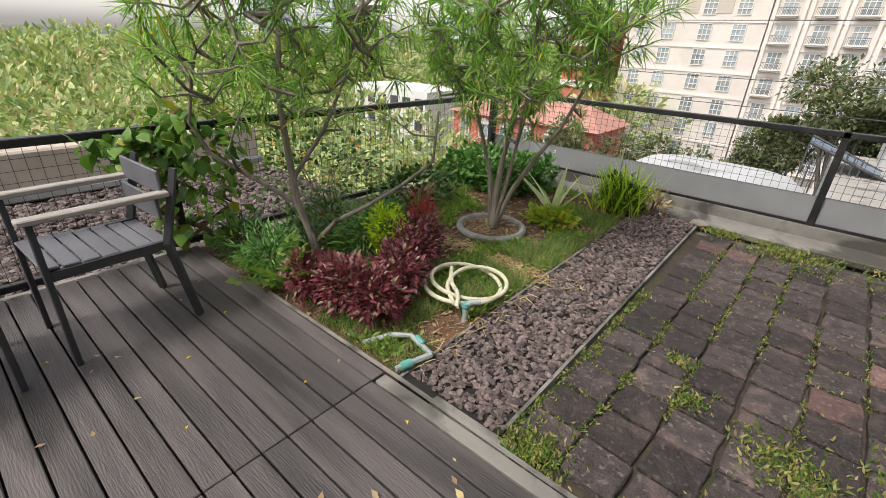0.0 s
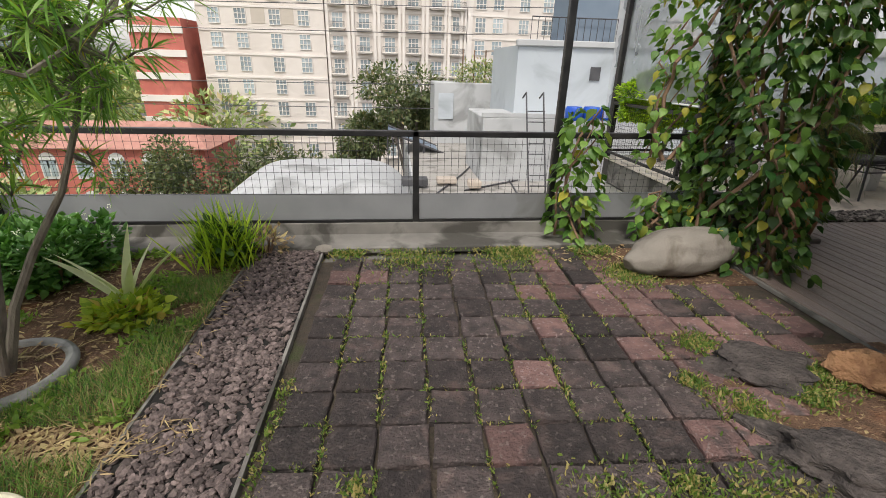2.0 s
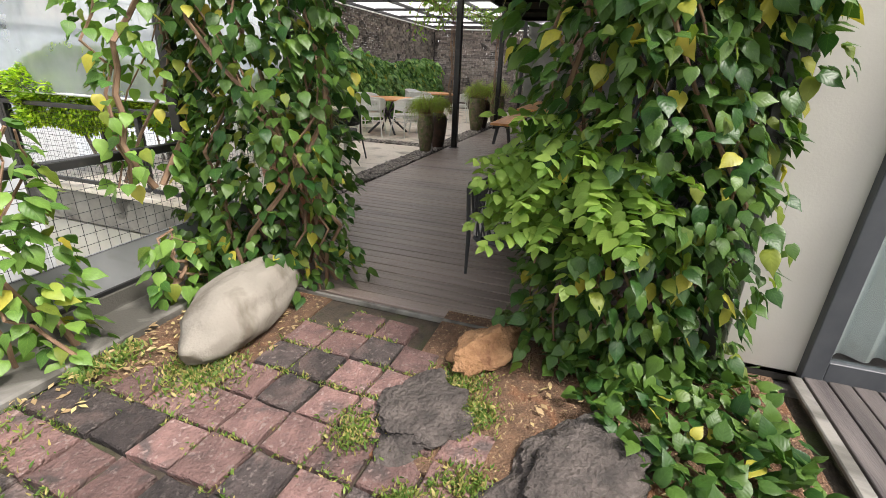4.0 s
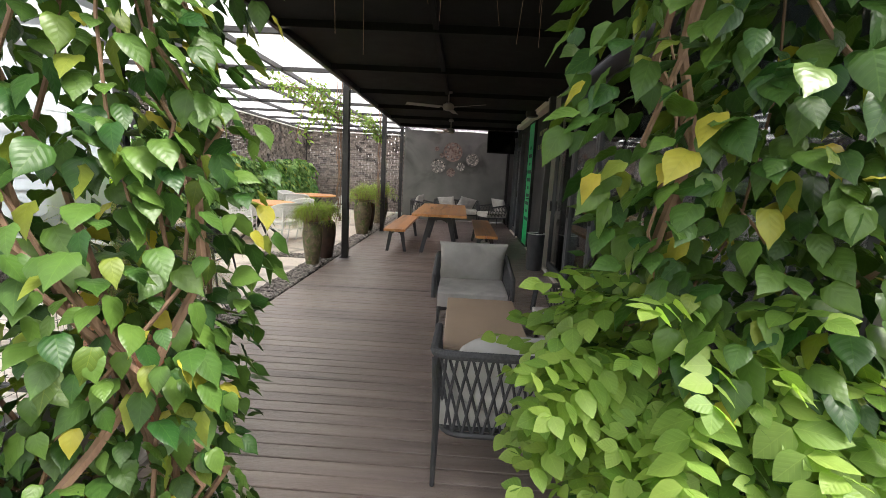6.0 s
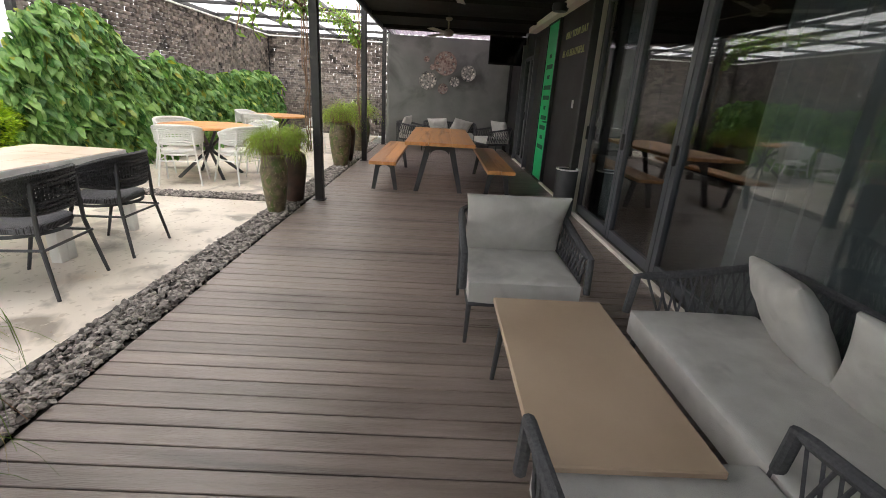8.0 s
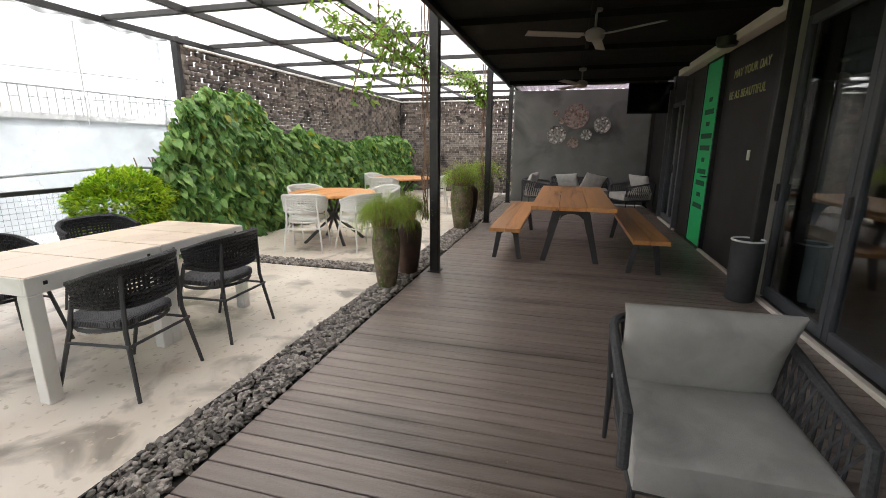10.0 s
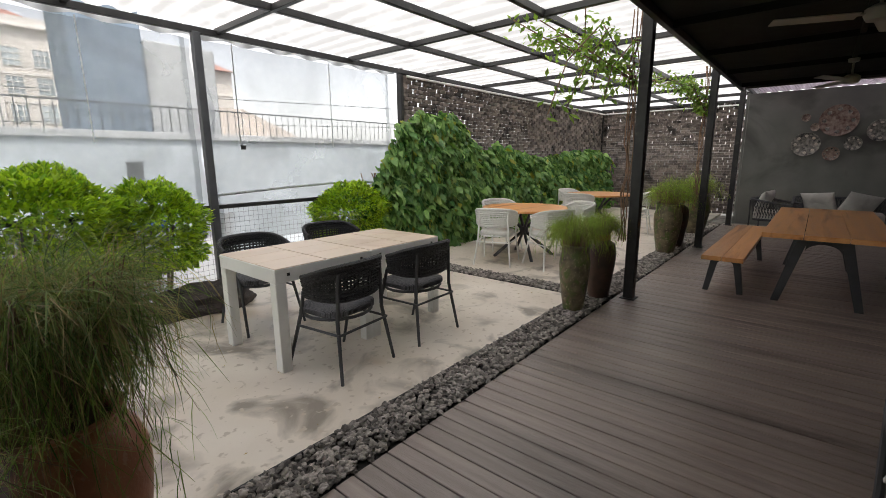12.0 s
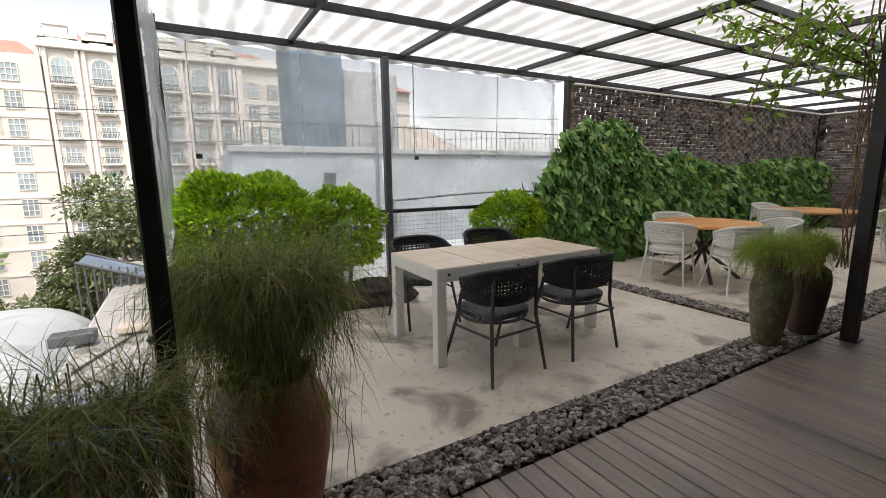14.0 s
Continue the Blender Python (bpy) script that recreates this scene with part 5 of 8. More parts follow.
for i in range(120):
    part("deck_board", me, None, tdeck, m=pose(3.335 + W2 * i, 3.585, rnd(-0.0012, 0.0012), 0, 0, rnd(-0.03, 0.03)))
setting("trim_deck_edge", S_().box((3.235, 3.55, -0.004), (0.022, 3.4, 0.03), ch=0.004), M["slab"], "pale strip along the end of the terrace deck")

# pavers with grass in the joints
paving = thing("paving", pose(0, 0, 0), "square dark and reddish pavers with grass in the joints", "paving", kind="structure")
TS, ROT = 0.209, radians(-3.2)
variants = {}
for kind_ in ("paver_dark", "paver_red"):
    variants[kind_] = []
    for v in range(4):
        s = S_()
        k = 0.0965
        q = rnd(0.97, 1.01)
        ring = [(x * q + rnd(-0.006, 0.006), y * q + rnd(-0.006, 0.006)) for x, y in ((-k, -k), (0, -k), (k, -k), (k, 0), (k, k), (0, k), (-k, k), (-k, 0))]
        s.v = [(x, y, -0.05) for x, y in ring] + [(x, y, -0.006) for x, y in ring] + [(x * 0.94, y * 0.94, rnd(-0.001, 0.001)) for x, y in ring]
        for lv in (0, 8):
            s.f += [(lv + i, lv + (i + 1) % 8, lv + 8 + (i + 1) % 8, lv + 8 + i) for i in range(8)]
        s.f.append(tuple(range(16, 24)))
        variants[kind_].append(s.mesh("paver", M[kind_]))
pav = []
for i in range(-1, 17):
    for j in range(-1, 16):
        gx, gy = (i + 0.5) * TS, (j + 0.5) * TS
        x = 0.14 + gx * math.cos(ROT) - gy * math.sin(ROT) * 0.5
        y = 1.68 + gx * math.sin(ROT) + gy * math.cos(ROT)
        if x < 0.19 or y < 1.64 or y > 4.62 or x > 3.16:
            continue
        if x > 1.55 and y < 1.95 + (x - 1.55) * 1.05:
            continue
        if x > 2.15 and y > 4.42 - (x - 2.15) * 0.62:
            continue
        red = random.random() < (0.05 if x < 1.5 else 0.2 if x + 0.3 * (y - 3.2) < 2.0 else 0.85)
        pav.append((x, y))
        part("paver", random.choice(variants["paver_red" if red else "paver_dark"]), None, paving, m=pose(x, y, 0.010 + rnd(-0.006, 0.006), rnd(-1.6, 1.6), rnd(-1.6, 1.6), -3.2 + rnd(-2.2, 2.2) + 90 * random.randint(0, 3)))
setting("paving_bed", S_().box((1.6, 3.05, -0.04), (3.3, 3.1, 0.035)), M["joint_soil"], "dark earth under the pavers")

# gravel beds
def pebbles(k):
    protos = []
    for v in range(k):
        s = S_().rock((0, 0, 0), (1, 0.72, 0.46), n=5, rough=0.6, seed=v * 1.7 + 3)
        protos.append((np.array(s.v), s.f))
    return protos


PEB = pebbles(5)


def gravel(name, label, rects, density, size, n_parts, near, piece_m, rest_m):
    """Loose stones over rectangles: those inside the near rectangle as single pieces, the rest joined."""
    bed = thing(name, pose(rects[0][0], rects[0][1], 0), label, "gravel", kind="structure")
    o = Vector((rects[0][0], rects[0][1], 0))
    meshes = []
    for v, f in PEB:
        me = bpy.data.meshes.new("stone")
        me.from_pydata([tuple(p) for p in v], [], f)
        me.materials.append(piece_m)
        meshes.append(me)
    joined = Shape()
    count = 0
    V, F, base = [], [], 0
    for x0, y0, x1, y1 in rects:
        for _ in range(int((x1 - x0) * (y1 - y0) * density)):
            x, y = rnd(x0, x1), rnd(y0, y1)
            s = size * rnd(0.65, 1.35)
            m = Matrix.Translation((x - o.x, y - o.y, rnd(0.0, 0.022))) @ Euler((rnd(-0.6, 0.6), rnd(-0.6, 0.6), rnd(0, 6.3))).to_matrix().to_4x4() @ Matrix.Scale(s, 4)
            k = random.randrange(5)
            if count < n_parts and near[0] < x < near[2] and near[1] < y < near[3]:
                part("stone", meshes[k], None, bed, m=m)
                count += 1
            else:
                v, f = PEB[k]
                a = np.array(m)
                V.append(v @ a[:3, :3].T + a[:3, 3])
                F.extend([tuple(i + base for i in q) for q in f])
                base += len(v)
    joined.v, joined.f = [tuple(p) for p in np.concatenate(V)], F
    tagged(part("stones", joined, rest_m, bed, smooth=False), kind="stuff")
    return bed


# black sheet added below the stones as their gap shade
setting("gravel_base", S_().box((-0.13, 3.22, -0.02), (0.5, 3.25, 0.05)).box((9.7, 5.46, -0.04), (12.9, 0.33, 0.06)).box((9.12, 7.28, -0.04), (0.27, 3.3, 0.06)), M["under"], "near-black sheet giving the shade between the loose gravel stones")
gravel("gravel_strip", "strip of dark grey-brown crushed gravel through the garden", [(-0.36, 1.66, 0.10, 4.8)], 2900, 0.034, 300, (-0.36, 1.7, 0.10, 2.3), M["stone_part"], M["stone_grey"])
gravel("gravel_border", "border of loose grey gravel between deck and concrete", [(4.45, 5.31, 9.2, 5.61), (9.2, 5.31, 16.0, 5.61), (9.0, 5.62, 9.24, 8.6)], 2500, 0.040, 300, (4.9, 5.31, 5.6, 5.61), M["border_piece"], M["border_stone"])
setting("trim_gravel_strip", S_().box((6.85, 5.622, 0.0), (4.7, 0.012, 0.02)).box((12.6, 5.622, 0.0), (6.7, 0.012, 0.02)), M["black"], "thin black strip between gravel and concrete")
setting("trim_gravel_edge", S_().box((-0.385, 3.2, -0.005), (0.014, 3.2, 0.04)).box((0.118, 3.3, -0.005), (0.016, 3.2, 0.04)).box((0.0, 1.62, -0.005), (0.4, 0.06, 0.03), ch=0.01), M["slab"], "thin cement edging along the garden gravel")

# ---- plants of the terrace and the garden ----
def broad_leaf(width, curl, wave):
    """A heart-shaped leaf along +y: sunken midrib, raised halves, wavy rim, drawn-out tip."""
    vs, fs = [], []
    rows = ((0.0, 0.03), (0.03, 0.27), (0.14, 0.44), (0.30, 0.50), (0.48, 0.45), (0.66, 0.31), (0.84, 0.12), (1.0, 0.004))
    for i, (t, w) in enumerate(rows):
        for k in (-1.0, -0.55, 0.0, 0.55, 1.0):
            x = k * w * width
            back = 0.05 * abs(k) * (1 if i == 1 else 0)
            lift = 0.16 * width * (1 - (abs(k) - 0.55) ** 2 * 4) * (w / 0.5) * (k != 0) * (1 + 0.35 * (-1) ** i)
            rim = wave * math.sin(i * 2.1 + k * 1.3) * (abs(k) == 1) * (w / 0.5)
            vs.append((x, t - back, -curl * t * t + 0.5 * lift + rim))
    for i in range(len(rows) - 1):
        for j in range(4):
            q = 5 * i + j
            fs.append((q, q + 1, q + 6, q + 5))
    return np.array(vs), fs


OVATE = broad_leaf(0.74, 0.22, 0.035)
DROOP = broad_leaf(0.68, 0.42, 0.06)
LONG = leaf_rows(1.0, 0.34, 0.2, 0.3, 0.7, 4)
NEEDLE = leaf_rows(1.0, 0.072, 0.3, 0.16, 0.6, 3)
BLADE = leaf_rows(1.0, 0.05, 0.3, 0.35, 0.45, 3)
SMALL = leaf_rows(1.0, 0.5, 0.15, 0.1, 0.7, 2)
PLUME = leaf_rows(1.0, 0.22, 0.3, 0.6, 0.8, 5)


def leaf_piece(name, proto, material):
    pv, pf = proto
    me = bpy.data.meshes.new(name)
    me.from_pydata([tuple(p) for p in pv], [], pf)
    me.materials.append(material)
    uv = me.uv_layers.new(name="leaf")
    one = [(pv[i][0] / pv[:, 1].max() + 0.5, pv[i][1] / pv[:, 1].max()) for f in pf for i in f]
    uv.data.foreach_set("uv", [float(c) for q in one for c in q])
    me.polygons.foreach_set("use_smooth", [True] * len(me.polygons))
    return me


def fol(parent, name, pts, dirs, sizes, material, proto, label="", single=0, piece="leaf", stuff=True):
    """Leaves of a plant under its thing: the first ones as single pieces, the rest joined."""
    pts, dirs, sizes = np.asarray(pts, float), np.asarray(dirs, float), np.asarray(sizes, float)
    rolls = RNG.normal(0, 0.45, len(pts))
    if single:
        me = leaf_piece(piece, proto, material)
        rot = frames(pts[:single], dirs[:single], rolls[:single])
        for i in range(min(single, len(pts))):
            m = Matrix.Translation(pts[i]) @ Matrix(rot[i].tolist()).to_4x4() @ Matrix.Scale(float(sizes[i]), 4)
            part(piece, me, None, parent, m=m)
        pts, dirs, sizes, rolls = pts[single:], dirs[single:], sizes[single:], rolls[single:]
    if len(pts):
        ob = new(name, foliage_mesh(name, pts, dirs, sizes, rolls, material, proto))
        ob.parent = parent
        tagged(ob, label, kind="stuff" if stuff else "")
        return ob


def vine(label, c, rx, ry, z0, z1, n, near_side, seed, belly=0.25, stems=9, size=(0.055, 0.105), tone="leaf"):
    """A post overgrown by a climber: twisted stems, drooping leaves, denser at the skin."""
    v = thing("climbing_vine", pose(c[0], c[1], 0), label, "vine", "vines at the garden opening")
    for k in range(stems):
        a0 = rnd(0, 6.28)
        pts = []
        for i in range(15):
            t = i / 14
            a = a0 + 2.2 * math.sin(t * 3 + k)
            q = rnd(0.5, 0.95)
            pts.append((rx * q * math.cos(a), ry * q * math.sin(a), z0 + (z1 - z0) * t))
        r = rnd(0.005, 0.013) if k % 4 else rnd(0.014, 0.02)
        part("stem", S_().tube(pts, [r * (1 - 0.6 * i / 14) for i in range(15)], 5), M["vinewood"], v, "brown woody twisting stem", smooth=True)
    z = z0 + (z1 - z0) * RNG.random(n)
    a = RNG.random(n) * 2 * math.pi
    lump = 1 + belly * np.sin(z * 3.1 + seed) * np.cos(a * 2 + seed) + 0.16 * np.sin(a * 5 + z * 6 + seed)
    q = (0.45 + 0.6 * RNG.random(n) ** 0.5) * lump
    pts = np.stack([rx * q * np.cos(a), ry * q * np.sin(a), z + RNG.normal(0, 0.03, n)], 1)
    dirs = np.stack([np.cos(a) * 0.8, np.sin(a) * 0.8, np.full(n, -0.75)], 1) + RNG.normal(0, 0.45, (n, 3))
    sz = RNG.uniform(size[0], size[1], n)
    keep = pts[:, 2] > 0.03
    pts, dirs, sz = pts[keep], dirs[keep], sz[keep]
    order = np.argsort(-(pts[:, 0] * near_side[0] + pts[:, 1] * near_side[1] - 0.25 * np.abs(pts[:, 2] - 1.2)))
    pts, dirs, sz = pts[order], dirs[order], sz[order]
    pick = np.arange(len(pts)) % 10 == 0
    fol(v, "yellowing_leaves", pts[pick], dirs[pick], sz[pick], M["leaf_y"], DROOP, "yellow-green ageing leaves", single=60)
    fol(v, "leaves", pts[~pick], dirs[~pick], sz[~pick], M[tone], OVATE, "broad green leaves", single=240)
    return v


vine("leafy climber with yellowing leaves covering a post by the boulder", (3.32, 4.5), 0.36, 0.50, 0.0, 3.1, 3500, (-0.6, -0.8), 1.0, stems=15)
vine("loose yellow-green climber spreading over the fence corner", (3.0, 5.0), 0.30, 0.22, 0.7, 2.4, 430, (-0.6, -0.8), 1.7, stems=5, belly=0.45, tone="leaf_fresh")
vine("low leafy climber shoots behind the boulder", (2.92, 4.80), 0.22, 0.11, 0.06, 0.45, 120, (-0.5, -0.8), 2.9, stems=4, size=(0.07, 0.115), tone="leaf_fresh")
vine("dense dark green climber covering the corner post of the house", (3.26, 2.40), 0.36, 0.50, 0.0, 3.1, 4600, (-0.7, 0.7), 2.3)
vine("leafy climber hanging over the opening between the two posts", (3.45, 3.45), 0.35, 1.0, 2.45, 2.95, 260, (-1, 0), 3.1, stems=4)
hv = vine("slender climber creeping up the garden fence", (2.15, 4.88), 0.17, 0.17, 0.03, 1.08, 260, (0, -1), 4.0, stems=3, size=(0.06, 0.11), tone="leaf_fresh")
lv = vine("leafy climber hanging over the fence rail by the chairs", (-2.22, 1.62), 0.14, 0.28, 0.1, 0.92, 300, (0.7, -0.7), 5.0, stems=4, size=(0.06, 0.11), tone="leaf_fresh")
n = 110
fol(lv, "trailing_leaves", np.stack([RNG.normal(0.0, 0.07, n), -0.5 * RNG.random(n) - 0.05, 0.72 + RNG.random(n) * 0.16 - 0.05], 1), np.stack([RNG.normal(0.4, 0.5, n), RNG.normal(0, 0.6, n), RNG.normal(-0.3, 0.4, n)], 1), RNG.uniform(0.06, 0.11, n), M["leaf_fresh"], OVATE)


def frond_mesh(length, pairs, leaf_len, droop):
    """A feather-like compound leaf along +y."""
    pts, dirs, sz = [], [], []
    path = []
    for i in range(pairs + 1):
        t = i / pairs
        p = np.array((0.0, t * length, -droop * length * t * t))
        path.append(tuple(p))
        if i:
            for sg in (-1, 1):
                pts.append(p)
                dirs.append((sg * 1.0, 0.45, -0.15))
                sz.append(leaf_len * (0.8 + 0.3 * math.sin(math.pi * t)) * rnd(0.85, 1.12))
    pts.append(np.array(path[-1]))
    dirs.append((0, 1, -0.4))
    sz.append(leaf_len * 0.9)
    me = foliage_mesh("frond", np.array(pts), np.array(dirs, float), np.array(sz), RNG.normal(0, 0.3, len(pts)), M["leaf_light"], leaf_rows(1, 0.74, 0.12, 0.18, 0.72, 6, 0.008))
    return me, path


fr = thing("feather_leaf_shrub", pose(3.28, 2.54, 0), "light green shrub with feathery leaf rows beside the opening", "shrub")
FR = [frond_mesh(0.34, 7, 0.074, 0.22), frond_mesh(0.27, 6, 0.068, 0.35), frond_mesh(0.22, 5, 0.060, 0.15)]
for k in range(5):
    part("stem", S_().tube([(0.08 * rnd(-1, 1), -0.1 + 0.1 * rnd(-1, 1), 0.0), (0.1 * rnd(-1, 1), 0.1 * rnd(-1, 1), 0.5), (0.12 * rnd(-1, 1), 0.2 * rnd(-0.5, 1), 1.0)], [0.008, 0.006, 0.003], 5), M["vinewood"], fr, smooth=True)
for k in range(125):
    el, az = radians(rnd(-40, 62)), radians(rnd(10, 215))
    d = Vector((math.cos(el) * math.cos(az), math.cos(el) * math.sin(az), math.sin(el)))
    q = rnd(0.45, 1.0)
    o = Vector((-0.05 + 0.20 * q * d.x, 0.08 + 0.32 * q * d.y, 0.86 + 0.36 * q * d.z))
    if k < 3:
        o, az = Vector((-0.1 + 0.05 * k, 0.30 - 0.05 * k, 1.16 + 0.02 * k)), radians(105 + 8 * k)
    yaw = math.degrees(az) - 90 + rnd(-25, 25)
    part("frond", FR[k % 3][0], None, fr, m=Matrix.Translation(o) @ Euler((radians(rnd(-25, 22)), radians(rnd(-28, 28)), radians(yaw))).to_matrix().to_4x4() @ Matrix.Scale(rnd(0.8, 1.1), 4))


def tuft_points(n, x0, y0, x1, y1, z=0.0):
    return np.stack([RNG.uniform(x0, x1, n), RNG.uniform(y0, y1, n), np.full(n, z)], 1)


def grass(name, label, pts, h, material=None, proto=BLADE, lean=0.5, category="grass"):
    """Loose grass: blades standing at given points."""
    n = len(pts)
    d = np.stack([RNG.normal(0, lean, n), RNG.normal(0, lean, n), np.ones(n)], 1)
    ob = new(name, foliage_mesh(name, pts, d, RNG.uniform(h * 0.5, h * 1.25, n), RNG.uniform(0, 6.28, n), material or M["grass"], proto))
    return tagged(ob, label, category, kind="stuff")


# lawn in the bed, weeds in the joints
def bed_density(p):
    x, y = p[:, 0], p[:, 1]
    f = np.array([noise.noise((a * 2.1, b * 2.1, 0.3)) for a, b in zip(x, y)])
    return f


g = tuft_points(70000, -2.0, 1.62, -0.40, 4.3, 0.0)
f = bed_density(g)
x, y = g[:, 0], g[:, 1]
green_zone = ((x > -1.0) & (y > 2.95)) | ((x > -0.95) & (y < 2.85)) | (x < -1.4)
mulch = (np.abs(y - 2.9) < 0.09)
ring = np.hypot(x + 1.08, y - 3.3) < 0.27
keep = ((f > 0.05) | green_zone & (f > -0.25)) & ~mulch & ~ring & ~((x < -0.75) & (y > 3.7) & (f < 0.25))
grass("lawn_grass", "uneven green grass in the flower bed", g[keep], 0.072)
jt = []
for px, py in pav:
    for _ in range(24):
        s = random.choice((-1, 1))
        if random.random() < 0.70 + 0.25 * math.sin(px * 5.0):
            jt.append((px + s * 0.104 + rnd(-0.012, 0.012), py + rnd(-0.11, 0.11), 0.0) if random.random() < 0.72 else (px + rnd(-0.11, 0.11), py + s * 0.104 + rnd(-0.01, 0.01), 0.0))
jt += [(rnd(0.13, 0.20), rnd(1.68, 4.6), 0.0) for _ in range(240)]
jt = np.array(jt)
f = np.array([noise.noise((a * 3.0, b * 1.7, 4.0)) for a, b, _ in jt])
jt = np.repeat(jt[f > -0.10], 5, 0) + RNG.normal(0, 0.010, (len(jt[f > -0.10]) * 5, 3)) * (1, 1, 0.2)
grass("joint_grass", "small weeds and grass growing in the paver joints", jt, 0.023, M["weed"], LONG, 0.9, "weeds")
tf = []
for cx, cy, r, k in ((2.28, 3.36, 0.12, 320), (2.74, 3.04, 0.13, 380), (2.18, 2.86, 0.12, 300), (1.0, 2.22, 0.16, 420), (1.42, 2.42, 0.22, 650), (1.6, 1.95, 0.28, 700), (1.95, 2.35, 0.25, 900), (0.25, 1.66, 0.12, 500), (1.55, 4.6, 0.25, 700), (0.8, 4.62, 0.35, 900), (2.35, 4.2, 0.2, 700), (2.05, 3.05, 0.06, 200), (2.55, 2.92, 0.10, 300), (1.7, 2.52, 0.07, 160), (0.52, 2.62, 0.05, 80), (0.62, 2.35, 0.06, 80)):
    p = RNG.normal(0, r * 0.5, (k, 2))
    tf.append(np.stack([cx + p[:, 0], cy + p[:, 1], np.full(k, 0.01)], 1))
grass("weed_patch", "patches of low weeds spreading over the pavers", np.repeat(np.concatenate(tf), 2, 0) + RNG.normal(0, 0.012, (2 * sum(len(a) for a in tf), 3)) * (1, 1, 0.1), 0.027, M["weed"], LONG, 0.8, "weeds")
n = 1400
p = np.stack([RNG.uniform(0.2, 2.4, n), 4.66 + RNG.normal(0, 0.05, n), np.full(n, 0.01)], 1)
p = p[np.array([noise.noise((a * 2.6, b * 2, 7.0)) for a, b, _ in p]) > 0.02]
n = len(p)
grass("edge_grass", "yellow-green grass fringe along the concrete ledge", np.repeat(p, 3, 0) + RNG.normal(0, 0.02, (3 * n, 3)) * (1, 1, 0.1), 0.035, M["weed"], LONG, 0.9, "weeds")

n = 5200
p = tuft_points(n, -2.05, 1.64, -0.42, 4.75, 0.01)
p = p[(np.array([noise.noise((a * 4.2, b * 4.2, 9.0)) for a, b, _ in p]) > 0.12) & (np.hypot(p[:, 0] + 1.08, p[:, 1] - 3.3) > 0.29)]
p = np.repeat(p, 3, 0) + RNG.normal(0, 0.014, (3 * len(p), 3)) * (1, 1, 0.4) + (0, 0, 0.02)
grass("bed_weed", "small broad-leaved weeds between grass and mulch in the flower bed", p, 0.05, M["leaf_light"], LONG, 1.2, "weeds")
# dry straw lying over the mulch and in the planting ring
ang, rad = RNG.random(160) * 6.283, 0.21 * RNG.random(160) ** 0.5
p = np.concatenate([tuft_points(900, -2.05, 1.64, -0.42, 4.7, 0.022), tuft_points(420, -1.5, 2.8, -0.1, 3.0, 0.02), tuft_points(160, -0.42, 1.7, -0.3, 4.6, 0.03), np.stack([-1.08 + rad * np.cos(ang), 3.31 + rad * np.sin(ang), np.full(160, 0.055)], 1)])
d = np.stack([RNG.normal(0, 1, len(p)), RNG.normal(0, 1, len(p)), RNG.normal(0, 0.1, len(p))], 1)
tagged(new("dry_straw", foliage_mesh("dry_straw", p, d, RNG.uniform(0.05, 0.12, len(p)), RNG.normal(0, 0.3, len(p)), M["litter"], NEEDLE)), "pale dry straw strewn over the flower bed", "straw", kind="stuff")
# fallen leaves and petals
p = np.concatenate([tuft_points(1100, -2.1, 1.62, -0.42, 4.7, 0.02), tuft_points(500, -1.5, 2.82, -0.42, 2.98, 0.015), tuft_points(90, 2.2, 4.0, 3.1, 4.8, 0.012), tuft_points(90, 2.2, 1.75, 3.2, 2.7, 0.03), tuft_points(60, 5.2, 5.7, 8.9, 8.4, 0.004), tuft_points(30, -2.0, 0.2, 1.5, 1.5, 0.05), tuft_points(34, 5.0, 2.6, 9.0, 5.2, 0.012), tuft_points(110, 1.9, 4.45, 3.0, 4.8, 0.02)])
d = np.stack([RNG.normal(0, 1, len(p)), RNG.normal(0, 1, len(p)), RNG.normal(0, 0.12, len(p))], 1)
sz = RNG.uniform(0.02, 0.055, len(p))
sz[1780:1840] *= 0.45
sz[1870:1904] *= 0.4
tagged(new("leaf_litter", foliage_mesh("leaf_litter", p, d, sz, RNG.normal(0, 0.2, len(p)), M["litter"], SMALL)), "scattered dry fallen leaves", "leaves", kind="stuff")
for x, y, a in ((-1.12, 1.02, 0.3), (-0.72, 0.86, 1.2), (-0.62, 1.28, 0.2), (-1.5, 0.62, 2.0), (-0.15, 1.42, 0.9), (0.02, 0.98, 2.4), (-1.35, 1.3, 0.5), (-1.62, 1.2, 1.4)):
    o = thing("fallen_petal", pose(x, y, 0.047), "yellow fallen trumpet flower lying on the deck", "flower", "fallen yellow flowers")
    part("petals", S_().add([tuple(0.055 * c for c in q) for q in PLUME[0]], PLUME[1], Euler((0.1, 0.05, a)).to_matrix().to_4x4()), M["yellow"], o)


